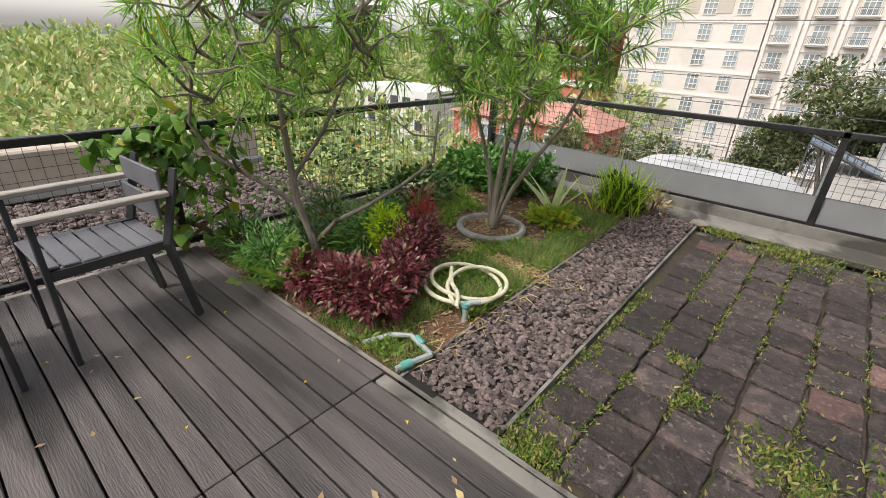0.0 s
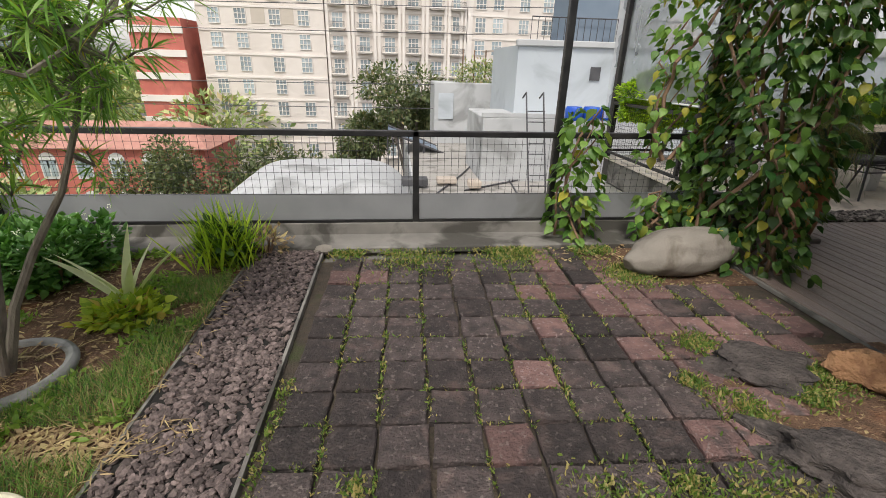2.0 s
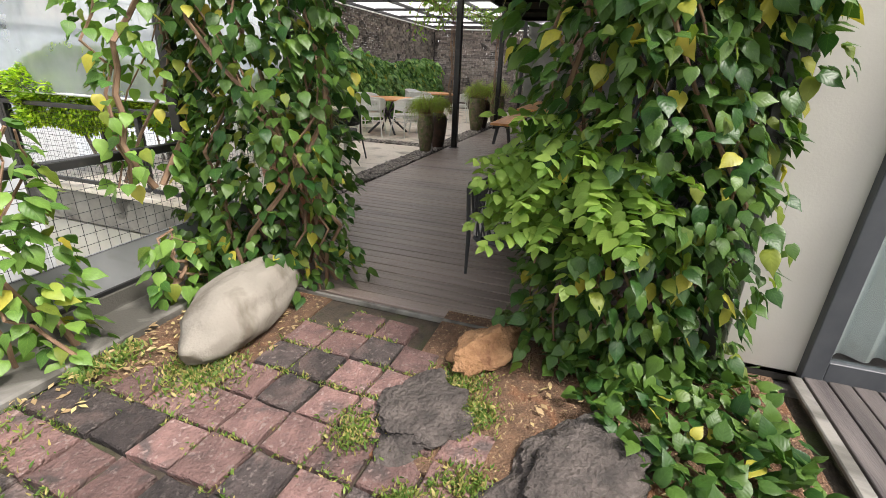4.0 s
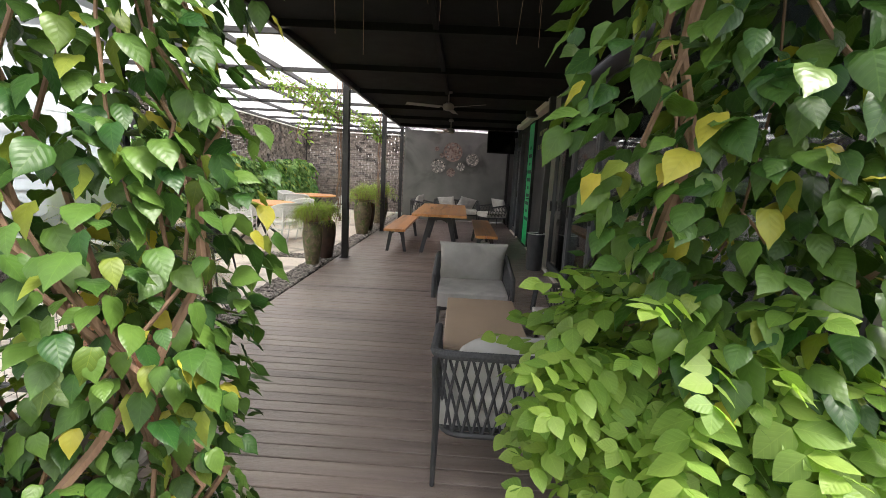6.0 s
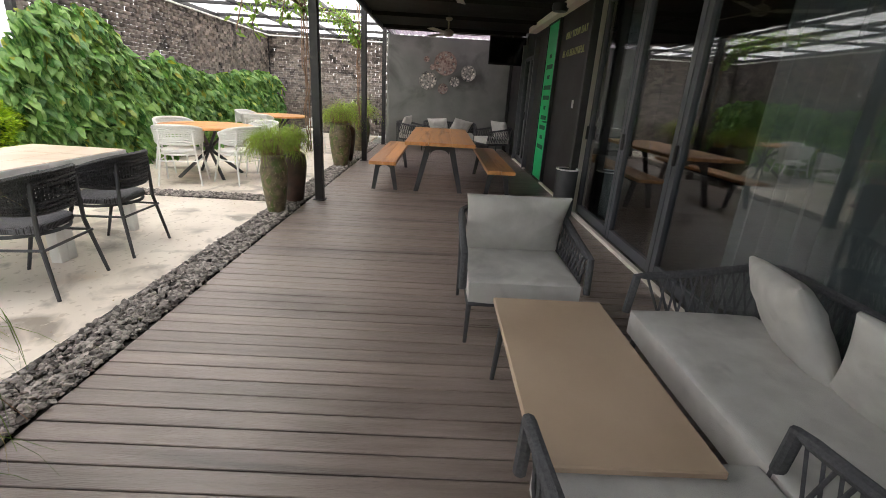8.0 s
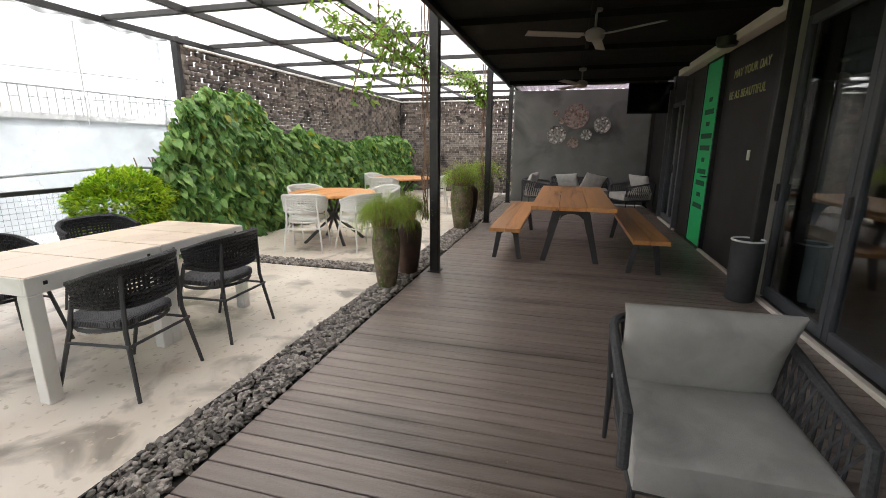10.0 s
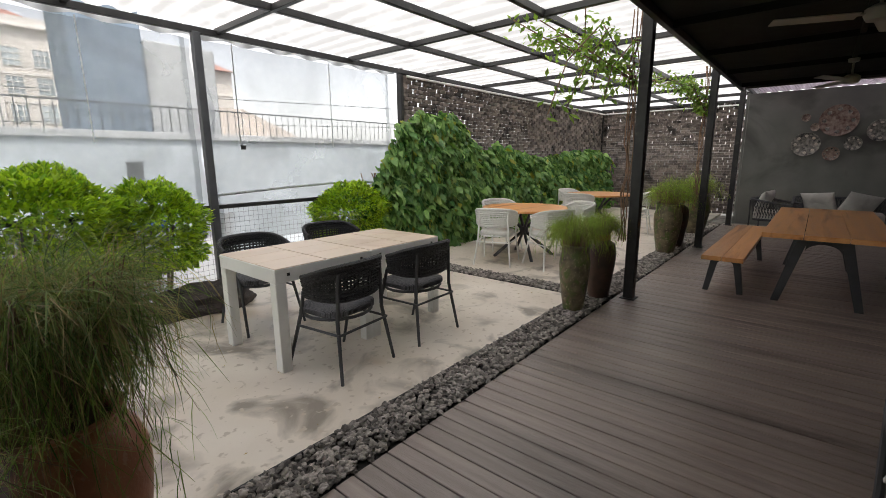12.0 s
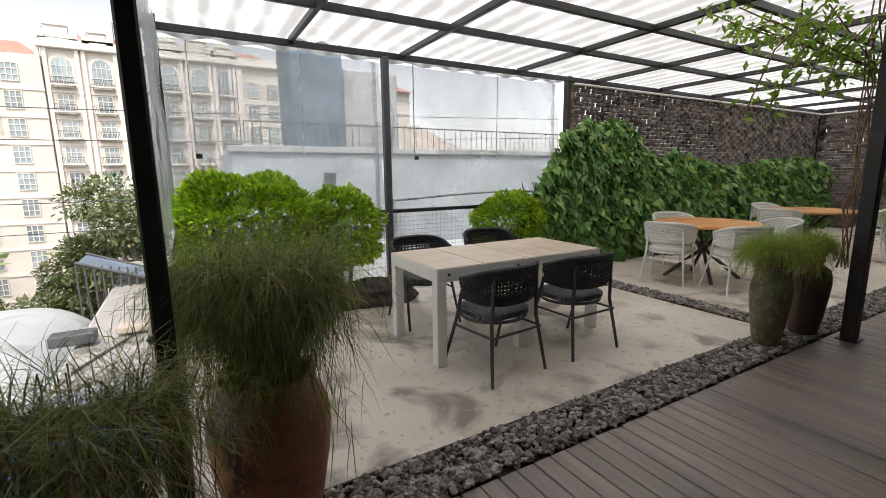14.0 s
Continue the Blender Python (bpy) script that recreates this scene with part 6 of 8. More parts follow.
# trees with narrow leaves
def narrow_tree(label, base, stems, tips, leaves, seed, crown_c, crown_r):
    """A small many-stemmed tree: stems given as base-relative paths, twigs reaching points of a lumpy crown, rosettes of narrow leaves."""
    random.seed(seed)
    t = thing("oleander_tree", pose(*base), label, "tree", "narrow-leaved trees")
    nodes = []
    for path, r0 in stems:
        k = len(path)
        part("trunk", S_().tube([Vector(p) for p in path], [r0 * (1 - 0.62 * i / (k - 1)) for i in range(k)], 8), M["bark"], t, smooth=True)
        for a, b in zip(path[1:], path[2:]):
            for q in (0.0, 0.5):
                nodes.append(Vector(a).lerp(Vector(b), q))
        nodes.append(Vector(path[-1]))
    limbs = S_()
    tp, td = [], []
    for i in range(tips):
        d = Vector((random.gauss(0, 1), random.gauss(0, 1), random.gauss(0, 1))).normalized()
        q = 0.35 + 0.7 * random.random() ** 0.6
        lump = 1 + 0.3 * noise.noise(d * 2.2 + Vector((seed, 0, 0)))
        p = Vector(crown_c) + Vector((d.x * crown_r[0], d.y * crown_r[1], d.z * crown_r[2])) * q * lump
        src = min(nodes, key=lambda m: (m - p).length + 0.25 * max(0, m.z - p.z) + random.random() * 0.25)
        mid = src.lerp(p, 0.5) + Vector((random.gauss(0, 0.04), random.gauss(0, 0.04), -0.06))
        rr = 0.005 + 0.004 * random.random()
        limbs.tube([src, src.lerp(mid, 0.5), mid, mid.lerp(p, 0.55) + Vector((0, 0, 0.01)), p], [rr * 1.5, rr * 1.3, rr, rr * 0.8, rr * 0.5], 5, cap=False)
        if random.random() < 0.35:
            nodes.append(mid)
        tp.append(p)
        td.append((p - mid).normalized())
    part("branchwork", limbs, M["bark"], t, "thin crooked grey branchwork", smooth=True)
    P, D, Z = [], [], []
    for p, d in zip(tp, td):
        for j in range(leaves):
            f = random.random()
            P.append(p - d * 0.13 * f)
            v = Vector((random.gauss(0, 1), random.gauss(0, 1), random.gauss(0, 1))).normalized()
            D.append(v * 0.95 + d * (0.75 - 0.5 * f) + Vector((0, 0, -0.18)))
            Z.append(rnd(0.085, 0.155))
    fol(t, "crown", P, D, Z, M["needle"], NEEDLE, "crown of long narrow bright green leaves")
    for p in random.sample(tp, 7):
        fp = S_()
        for j in range(5):
            fp.add([tuple(0.035 * c for c in q) for q in PLUME[0]], PLUME[1], Matrix.Translation(p) @ Euler((0.9, 0, j * 1.256)).to_matrix().to_4x4())
        part("flower", fp, M["yellow"], t, "yellow trumpet flower")
    random.seed(100 + seed)
    return t


narrow_tree("small oleander-like tree with narrow leaves and yellow flowers, leaning", (-1.55, 2.02, 0.0), [
    ([(0.0, 0.0, 0.0), (-0.03, -0.02, 0.2), (-0.1, -0.06, 0.42), (-0.14, -0.06, 0.7), (-0.2, -0.05, 1.0), (-0.25, 0.02, 1.4), (-0.28, 0.05, 1.8)], 0.030),
    ([(-0.10, -0.05, 0.40), (-0.20, -0.22, 0.55), (-0.34, -0.42, 0.72), (-0.36, -0.5, 0.9), (-0.3, -0.45, 1.2)], 0.017),
    ([(-0.02, 0.0, 0.15), (0.08, 0.1, 0.30), (0.25, 0.22, 0.42), (0.40, 0.34, 0.55), (0.52, 0.5, 0.70), (0.55, 0.5, 1.0)], 0.018),
    ([(-0.13, -0.06, 0.55), (0.0, 0.1, 0.85), (0.1, 0.2, 1.15), (0.2, 0.25, 1.5)], 0.015)], 210, 34, 11, (-0.22, -0.02, 1.50), (0.86, 0.84, 0.52))
narrow_tree("small oleander-like tree with a dense crown, rising from a cement ring", (-1.08, 3.31, 0.0), [
    ([(0.02, 0.0, 0.0), (0.0, 0.02, 0.3), (0.02, 0.03, 0.55), (0.08, 0.02, 0.85), (0.15, 0.05, 1.3), (0.2, 0.05, 1.7)], 0.028),
    ([(0.03, 0.0, 0.03), (0.12, 0.04, 0.35), (0.26, 0.05, 0.6), (0.42, 0.08, 0.85), (0.55, 0.1, 1.15), (0.62, 0.1, 1.45)], 0.022),
    ([(-0.02, 0.02, 0.03), (-0.07, 0.04, 0.4), (-0.16, 0.02, 0.7), (-0.25, -0.02, 1.0), (-0.3, 0.0, 1.4)], 0.022),
    ([(0.0, 0.04, 0.05), (0.04, 0.12, 0.5), (0.08, 0.2, 0.9), (0.05, 0.3, 1.4)], 0.017),
    ([(0.04, -0.03, 0.05), (0.14, -0.06, 0.45), (0.22, -0.12, 0.75), (0.3, -0.2, 1.1)], 0.016)], 260, 38, 23, (0.12, 0.05, 1.46), (0.82, 0.68, 0.54))

ring = thing("planter_ring", pose(-1.08, 3.31, 0), "round grey cement planting ring with mulch", "planter")
part("ring", S_().tube([(0.25 * math.cos(a), 0.25 * math.sin(a), 0.035) for a in np.linspace(0, 2 * math.pi, 40, endpoint=False)], 0.028, 9, True), M["cement"], ring, smooth=True)
part("mulch", S_().lathe([(0.235, 0.0), (0.235, 0.035), (0.1, 0.045)], 24), M["soil"], ring)


# flower bed
def bush(name, label, c, r, n, size, material, proto=OVATE, category="shrub", hollow=0.4, single=0, upward=0.4, stems=5, group="", cut=True):
    b = thing(name, pose(c[0], c[1], 0), label, category, group)
    p, d = cloud(n, (0, 0, c[2]), r, hollow)
    keep = p[:, 2] > 0.015
    p, d = p[keep], d[keep]
    d = d + RNG.normal(0, 0.45, d.shape) + np.array((0, 0, upward))
    for k in range(stems):
        a = rnd(0, 6.28)
        q = rnd(0.2, 0.7)
        part("stem", S_().tube([(0.25 * r[0] * q * math.cos(a), 0.25 * r[1] * q * math.sin(a), 0), (r[0] * q * math.cos(a), r[1] * q * math.sin(a), c[2] + 0.3 * r[2])], [0.008, 0.004], 5), M["vinewood"], b)
    fol(b, "leaves", p, d, RNG.uniform(size * 0.7, size * 1.3, len(p)), material, proto, single=single)
    return b


for i, (x, y, rx, ry, h) in enumerate(((-1.22, 1.74, 0.18, 0.14, 0.24), (-0.98, 1.78, 0.17, 0.15, 0.28), (-0.78, 1.84, 0.17, 0.16, 0.26), (-0.88, 2.08, 0.17, 0.16, 0.30), (-1.0, 2.32, 0.16, 0.16, 0.30), (-1.12, 2.55, 0.15, 0.15, 0.28))):
    bush("burgundy_plant", "clump of burgundy-leaved bedding plants", (x, y, h * 0.62), (rx, ry, h * 0.52), 900, 0.038, M["red"], leaf_rows(1, 0.45, 0.2, 0.25, 0.7, 4), "plant", 0.2, group="burgundy plants", single=25)
for x, y in ((-1.36, 2.78), (-1.25, 2.72)):
    bush("crimson_plant", "small feathery crimson plant", (x, y, 0.2), (0.1, 0.09, 0.17), 420, 0.06, M["crimson"], NEEDLE, "plant", 0.2, group="crimson plants")
bush("lime_plant", "bright lime-yellow rounded plant", (-1.27, 2.36, 0.25), (0.15, 0.14, 0.14), 900, 0.035, M["lime"], LONG, "plant", 0.3)
for x, y, s in ((-1.62, 1.74, 1.0), (-1.78, 2.05, 0.9), (-1.45, 2.3, 1.1), (-1.6, 2.6, 1.0), (-2.0, 1.75, 0.8), (-1.95, 2.4, 0.9)):
    bush("garden_fern", "green fern among the bedding plants", (x, y, 0.14 * s), (0.22 * s, 0.2 * s, 0.17 * s), 520, 0.075, M["leaf_dark"] if s > 0.95 else M["leaf"], leaf_rows(1, 0.15, 0.3, 0.5, 0.8, 4), "fern", 0.1, upward=0.7, group="ferns")
fern = thing("sword_fern", pose(-1.42, 1.68, 0), "upright light green sword fern at the deck edge", "fern")
for k in range(9):
    part("frond", FR[1][0], None, fern, m=Matrix.Translation((rnd(-0.05, 0.05), rnd(-0.04, 0.04), 0.02)) @ Euler((radians(rnd(40, 75)), 0, rnd(0, 6.28))).to_matrix().to_4x4())
for i in range(13):
    x = -2.18 + 0.135 * (i % 7) + 0.06 * (i // 7)
    b = bush("white_flower_shrub", "dark green shrub with small white flower heads along the fence", (x, 4.58 - 0.06 * (i % 2) - 0.34 * (i // 7), 0.17), (0.17, 0.22, 0.16), 400, 0.055, M["leaf_dark"], OVATE, "shrub", 0.45, group="white-flowered shrubs")
    p, d = cloud(14, (0, 0, 0.17), (0.19, 0.24, 0.2), 0.95)
    p, d = p[p[:, 2] > 0.2], d[p[:, 2] > 0.2]
    if len(p):
        fol(b, "flowers", np.repeat(p, 7, 0) + RNG.normal(0, 0.008, (len(p) * 7, 3)), RNG.normal(0, 1, (len(p) * 7, 3)) + (0, 0, 0.6), np.full(len(p) * 7, 0.018), M["white_fl"], SMALL, "small white flowers")
yu = thing("variegated_agave", pose(-0.86, 3.93, 0), "cream-edged sword-leaved agave over lime ground cover", "plant")
for k, (a, ln, up) in enumerate(((0.2, 0.44, 1.5), (2.9, 0.46, 0.8), (1.7, 0.40, 3.2), (4.2, 0.3, 2.6), (5.5, 0.34, 2.4), (3.4, 0.38, 1.9), (0.9, 0.34, 2.8))):
    m = leaf_piece("blade", leaf_rows(1, 0.13, 0.5, 0.16, 0.5, 6), M["varieg"])
    d = np.array([[math.cos(a), math.sin(a), up]])
    rot = frames(d, d, np.array([0.0]))[0]
    part("blade", m, None, yu, m=Matrix.Translation((0, 0, 0.02)) @ Matrix(rot.tolist()).to_4x4() @ Matrix.Scale(ln * 1.2, 4))
bush("lime_ground_cover", "low lime-green leafy ground cover round the agave", (-0.82, 3.8, 0.05), (0.22, 0.17, 0.08), 420, 0.055, M["lime_cover"], OVATE, "plant", 0.3, single=30)
ir = bush("iris_clump", "tall strappy green clump by the fence", (-0.52, 4.55, 0.14), (0.17, 0.15, 0.18), 420, 0.05, M["leaf"], OVATE, "plant", 0.3)
n = 220
fol(ir, "blade_tuft", RNG.normal(0, 0.09, (n, 3)) * (1, 1, 0) + (0, 0, 0.01), RNG.normal(0, 0.28, (n, 3)) * (1, 1, 0) + (0, 0, 1), RNG.uniform(0.28, 0.48, n), M["leaf_hedge"], leaf_rows(1, 0.055, 0.3, 0.18, 0.5, 4), "long upright blades")
dry = bush("dry_weed", "withered brown weed stalks by the ledge", (-0.28, 4.72, 0.1), (0.16, 0.06, 0.12), 160, 0.05, M["litter"], SMALL, "weed", 0.1)
bush("garden_shrub", "low leafy shrub by the fence behind the chairs", (-1.9, 3.3, 0.14), (0.3, 0.5, 0.2), 700, 0.05, M["leaf"], OVATE)
# ground cover under the corner vine
gc = thing("ground_cover", pose(2.75, 2.2, 0), "low broad-leaved ground cover under the climber", "plant")
n = 800
p = np.stack([RNG.uniform(-0.5, 0.5, n), RNG.uniform(-0.5, 0.5, n), RNG.uniform(0.03, 0.14, n)], 1)
p = p[(p[:, 0] * 0.8 + -p[:, 1] > -0.35)]
fol(gc, "leaves", p, RNG.normal(0, 0.6, (len(p), 3)) + (0, 0, 0.25), RNG.uniform(0.05, 0.10, len(p)), M["leaf"], OVATE, single=200)

# rocks
def rock(name, label, c, s, material, rz, seed, rough=0.18, flat=0.0, rx=0):
    o = thing(name, pose(c[0], c[1], 0, 0, 0, rz), label, "rock")
    part("stone", S_().rock((0, 0, c[2]), s, pose(0, 0, 0, 0, rx, 0), 26, rough, seed, flat), material, o, smooth=True)


rock("boulder", "smooth pale sandstone boulder resting by the fence", (2.79, 4.31, 0.145), (0.90, 0.42, 0.35), M["boulder"], 10, 2.0, 0.14, rx=-4)
rock("stepping_rock", "flat dark grey rock set among the pavers", (2.48, 3.14, 0.0), (0.50, 0.42, 0.15), M["darkrock"], -20, 5.0, 0.45, 0.35)
rock("layered_rock", "large rough dark grey layered rock", (2.36, 2.52, 0.015), (0.66, 0.36, 0.22), M["darkrock"], -38, 8.0, 0.6, 0.3)
rock("orange_rock", "small rough orange-brown rock by the deck", (2.98, 2.98, 0.06), (0.42, 0.23, 0.2), M["orangerock"], -35, 11.0, 0.4)
rock("bed_rock", "grey rock half buried in the flower bed", (-1.95, 2.1, 0.04), (0.4, 0.28, 0.22), M["cement"], 10, 14.0, 0.3)
rock("terrace_rock", "dark rugged rock beside the white table", (6.25, 8.35, 0.11), (0.95, 0.45, 0.36), M["darkrock"], 5, 17.0, 0.35)
rock("edge_stone", "small pale stone at the end of the gravel strip", (0.13, 4.75, 0.02), (0.16, 0.1, 0.06), M["boulder"], 15, 19.0, 0.25)

# garden hose and pipes
hose = thing("garden_hose", pose(-0.62, 2.42, 0), "coiled cream garden hose lying on the grass", "hose")
pts = []
for i in range(130):
    t = i / 129
    a = 2.2 + t * 2 * math.pi * 2.35
    r = 0.27 - 0.10 * t + 0.03 * math.sin(a * 1.5)
    pts.append((r * math.cos(a) * 0.92 - 0.05 + 0.10 * t, r * math.sin(a) - 0.02 * t, 0.045 + 0.035 * math.sin(t * 9) ** 2 + 0.03 * t))
pts += [(pts[-1][0] + 0.05 * k, pts[-1][1] - 0.04 * k, 0.07 + 0.012 * k) for k in range(1, 4)]
pts += [(pts[-1][0] - 0.05 * k, pts[-1][1] + 0.055 * k + 0.02 * math.sin(k), 0.10 + 0.012 * math.sin(k * 1.3)) for k in range(1, 7)]
part("hose", S_().tube(pts, 0.0125, 8), M["hose"], hose, smooth=True)
tap = thing("hose_tap", pose(-0.45, 2.16, 0), "bent grey pipe stub with a blue fitting", "pipe")
part("pipe", S_().tube([(0, 0, 0), (0, 0, 0.10), (0.02, 0.02, 0.125), (0.06, 0.05, 0.13)], 0.018, 10), M["pvc"], tap, smooth=True)
part("fitting", S_().lathe([(0.02, 0.09), (0.023, 0.10), (0.02, 0.12)], 12), M["teal"], tap, "blue-green clamp")
pp = thing("water_pipe", pose(-0.52, 1.74, 0), "grey irrigation pipe with teal joints by the gravel", "pipe")
part("pipe", S_().tube([(-0.16, -0.09, 0.02), (-0.08, 0.02, 0.05), (0.0, 0.08, 0.055), (0.16, 0.05, 0.045)], 0.014, 8).tube([(0.16, 0.05, 0.045), (0.12, -0.07, 0.04), (0.10, -0.12, 0.03)], 0.014, 8), M["pvc"], pp, smooth=True)
part("joint", S_().tube([(0.13, -0.05, 0.042), (0.11, -0.10, 0.035)], 0.022, 10), M["teal"], pp, "teal pipe joint", smooth=True)
part("tape", S_().tube([(0.03, 0.085, 0.055), (0.09, 0.07, 0.052)], 0.018, 8), M["teal"], pp, "teal pipe joint", smooth=True)


# slatted garden armchairs
def slat_chair(m):
    c = thing("garden_armchair", m, "charcoal slatted metal armchair with pale wooden armrests", "chair", "slatted armchairs")
    w, d = 0.41, 0.47
    for x in (-1, 1):
        part("front_leg", S_().box((x * w / 2, d / 2, 0.32), (0.035, 0.022, 0.64), ch=0.003), M["iron"], c)
        part("back_leg", S_().tube([(x * w / 2, -d / 2 - 0.04, 0), (x * w / 2, -d / 2 + 0.03, 0.42), (x * w / 2, -d / 2 - 0.06, 0.755)], [0.02, 0.022, 0.018], 4), M["iron"], c)
        part("armrest", S_().box((x * w / 2, 0.01, 0.652), (0.052, d + 0.05, 0.024), ch=0.005), M["armwood"], c, "pale weathered wooden armrest")
        part("seat_rail", S_().box((x * (w / 2 - 0.01), 0.0, 0.415), (0.022, d, 0.04)), M["iron"], c)
    for i in range(7):
        part("seat_slat", S_().box((0, -d / 2 + 0.04 + i * 0.068, 0.445 - 0.004 * (6 - i)), (w - 0.02, 0.059, 0.014), ch=0.004), M["slat"], c)
    for i, z in enumerate((0.585, 0.70)):
        part("back_slat", S_().box((0, -d / 2 + 0.03 - 0.025 * i, z), (w - 0.02, 0.014, 0.105), pose(0, 0, 0), 0.004), M["slat"], c)
    return c


gc1 = slat_chair(pose(-1.62, 0.93, 0.045, 0, 0, 183))
copy_thing(gc1, pose(-1.56, 0.27, 0.045, 0, 0, 5))


# jars with pot grass
def jar(label, c, r, h, material, grass_h, n, spread, neck=0.7, green=1.0):
    j = thing("garden_jar", pose(c[0], c[1], 0), label, "pot", "planted jars")
    part("body", S_().lathe([(r * 0.58, 0.0), (r * 0.66, 0.03), (r * 0.82, h * 0.28), (r * 0.95, h * 0.52), (r, h * 0.68), (r * 0.98, h * 0.78), (r * 0.88, h * 0.87), (r * neck, h * 0.93), (r * neck * 0.98, h * 0.965), (r * neck * 1.12, h * 0.985), (r * neck * 1.14, h), (r * neck * 0.98, h), (r * neck * 0.9, h * 0.95)], 36, wob=0.02), material, j, smooth=True)
    if material is M["brownjar"]:
        part("neck", S_().lathe([(r * neck * 1.02, h * 0.90), (r * neck * 1.04, h * 0.95), (r * neck * 1.2, h * 0.99), (r * neck * 1.2, h * 1.01), (r * neck * 0.95, h * 1.01)], 32), M["terracotta"], j, "reddish terracotta neck", smooth=True)
    part("earth", S_().lathe([(r * neck * 0.93, h * 0.95), (r * neck * 0.5, h * 0.965)], 20), M["soil"], j)
    wild = green < 1
    a = RNG.random(n) * 6.283
    q = RNG.random(n) ** 0.5
    k = 6 if wild else 9
    base = np.stack([np.cos(a) * q * r * neck * 0.75, np.sin(a) * q * r * neck * 0.75, np.full(n, h * 0.95)], 1)
    out = np.stack([np.cos(a), np.sin(a), np.zeros(n)], 1) + RNG.normal(0, 0.18, (n, 3)) * (1, 1, 0)
    reach = (spread * (0.12 + 0.9 * q ** 1.1) * RNG.uniform(0.6, 1.15, n))[:, None]
    up = grass_h * RNG.uniform(0.8, 1.05, n)
    fall = (0.25 + 0.5 * RNG.random(n) + 0.55 * (RNG.random(n) < 0.22)) if wild else 1.05 * q ** 1.5
    tip = base + out * reach + np.stack([np.zeros(n), np.zeros(n), up * (1.0 - fall)], 1)
    st = S_()
    P, D, Z = [], [], []
    for i in range(n):
        b, t = base[i], tip[i]
        mid = b + out[i] * reach[i] * 0.5 + (0, 0, up[i] * ((1.05 if wild else 0.85) + 0.3 * q[i] ** 2))
        if i % 2 == 0 and (not wild or i % 4 == 0):
            st.tube([b, b * 0.25 + mid * 0.5 + t * 0.25, t], [0.0022, 0.0018, 0.001], 3, cap=False)
        for _ in range(k):
            f = rnd(0.25 if wild else 0.06, 1.0)
            p = (1 - f) ** 2 * b + 2 * f * (1 - f) * mid + f * f * t
            v = 2 * (1 - f) * (mid - b) + 2 * f * (t - mid)
            g = 0.75 if wild else 0.62
            v = v / (np.linalg.norm(v) + 1e-6) + np.array((random.gauss(0, g), random.gauss(0, g), random.gauss(-0.12 if wild else -0.05, g * 0.8)))
            P.append(p)
            D.append(v)
            Z.append(rnd(0.07, 0.19) * grass_h / 0.5)
    if wild:
        for _ in range(n // 9):
            ang, rad = rnd(0, 6.283), spread * rnd(0.6, 1.08)
            P.append(np.array((rad * math.cos(ang), rad * math.sin(ang), h + grass_h * rnd(0.45, 0.9))))
            D.append(np.array((random.gauss(0.15 * math.cos(ang), 0.2), random.gauss(0.15 * math.sin(ang), 0.2), -1.0)))
            Z.append(rnd(0.14, 0.36))
    tagged(part("stalk_tuft", st, M["vinewood"], j), "thin brown grass stalks", kind="stuff")
    fol(j, "grass", P, D, Z, M["papyrus"] if wild else M["potgrass"], leaf_rows(1, 0.017 if wild else 0.022, 0.3, 0.5, 0.5, 3), "fine arching green grass")
    return j


jar("tall mossy stoneware jar with arching green grass", (8.50, 5.47), 0.145, 0.66, M["mossy"], 0.36, 620, 0.25, 0.88)
jar("tall dark brown glazed jar with a terracotta neck and grass", (9.05, 5.43), 0.155, 0.68, M["brownjar"], 0.33, 380, 0.19, 0.52)
jar("tall mossy stoneware jar with bright round grass", (11.95, 5.48), 0.2, 0.78, M["mossy"], 0.42, 460, 0.27, 0.85)
jar("tall brown jar with grass beside the canopy post", (12.55, 5.5), 0.19, 0.76, M["brownjar"], 0.36, 300, 0.22, 0.54)
jar("tall mossy jar with grass near the end wall", (14.2, 5.5), 0.23, 0.76, M["mossy"], 0.5, 300, 0.34, 0.85)
jar("large worn terracotta jar with a mass of drooping grass", (4.69, 5.47), 0.225, 0.70, M["terracotta"], 0.60, 1500, 0.28, 0.66, 0.5)
jar("terracotta jar with thin dark grass beside the fence post", (4.24, 4.86), 0.15, 0.66, M["terracotta"], 0.48, 700, 0.24, 0.72, 0.5)
dl = thing("dry_leaf", pose(4.66, 5.30, 1.14), "curled brown dead leaf caught in the pot grass", "leaf")
part("blade", S_().add([tuple(0.09 * c for c in q) for q in PLUME[0]], PLUME[1]), M["litter"], dl)


# clipped hedge bushes by the north fence
def hedge(label, c, r, n, trunk=True):
    b = thing("hedge_bush", pose(c[0], c[1], 0), label, "bush", "clipped bushes")
    for k in range(5):
        a = rnd(0, 6.28)
        part("trunk", S_().tube([(0.05 * math.cos(a), 0.05 * math.sin(a), 0), (r[0] * 0.45 * math.cos(a), r[1] * 0.45 * math.sin(a), c[2] + 0.05)], [0.014, 0.008], 6), M["bark"], b)
    p, d = cloud(n, (0, 0, 0), (1, 1, 1), 0.74)
    p = np.sign(p) * np.abs(p) ** 0.82 * np.array(r) + (0, 0, c[2])
    fol(b, "leaves", p, d + RNG.normal(0, 0.55, d.shape) + (0, 0, 0.35), RNG.uniform(0.042, 0.075, n), M["leaf_hedge"], leaf_rows(1, 0.42, 0.25, 0.2, 0.75, 4))


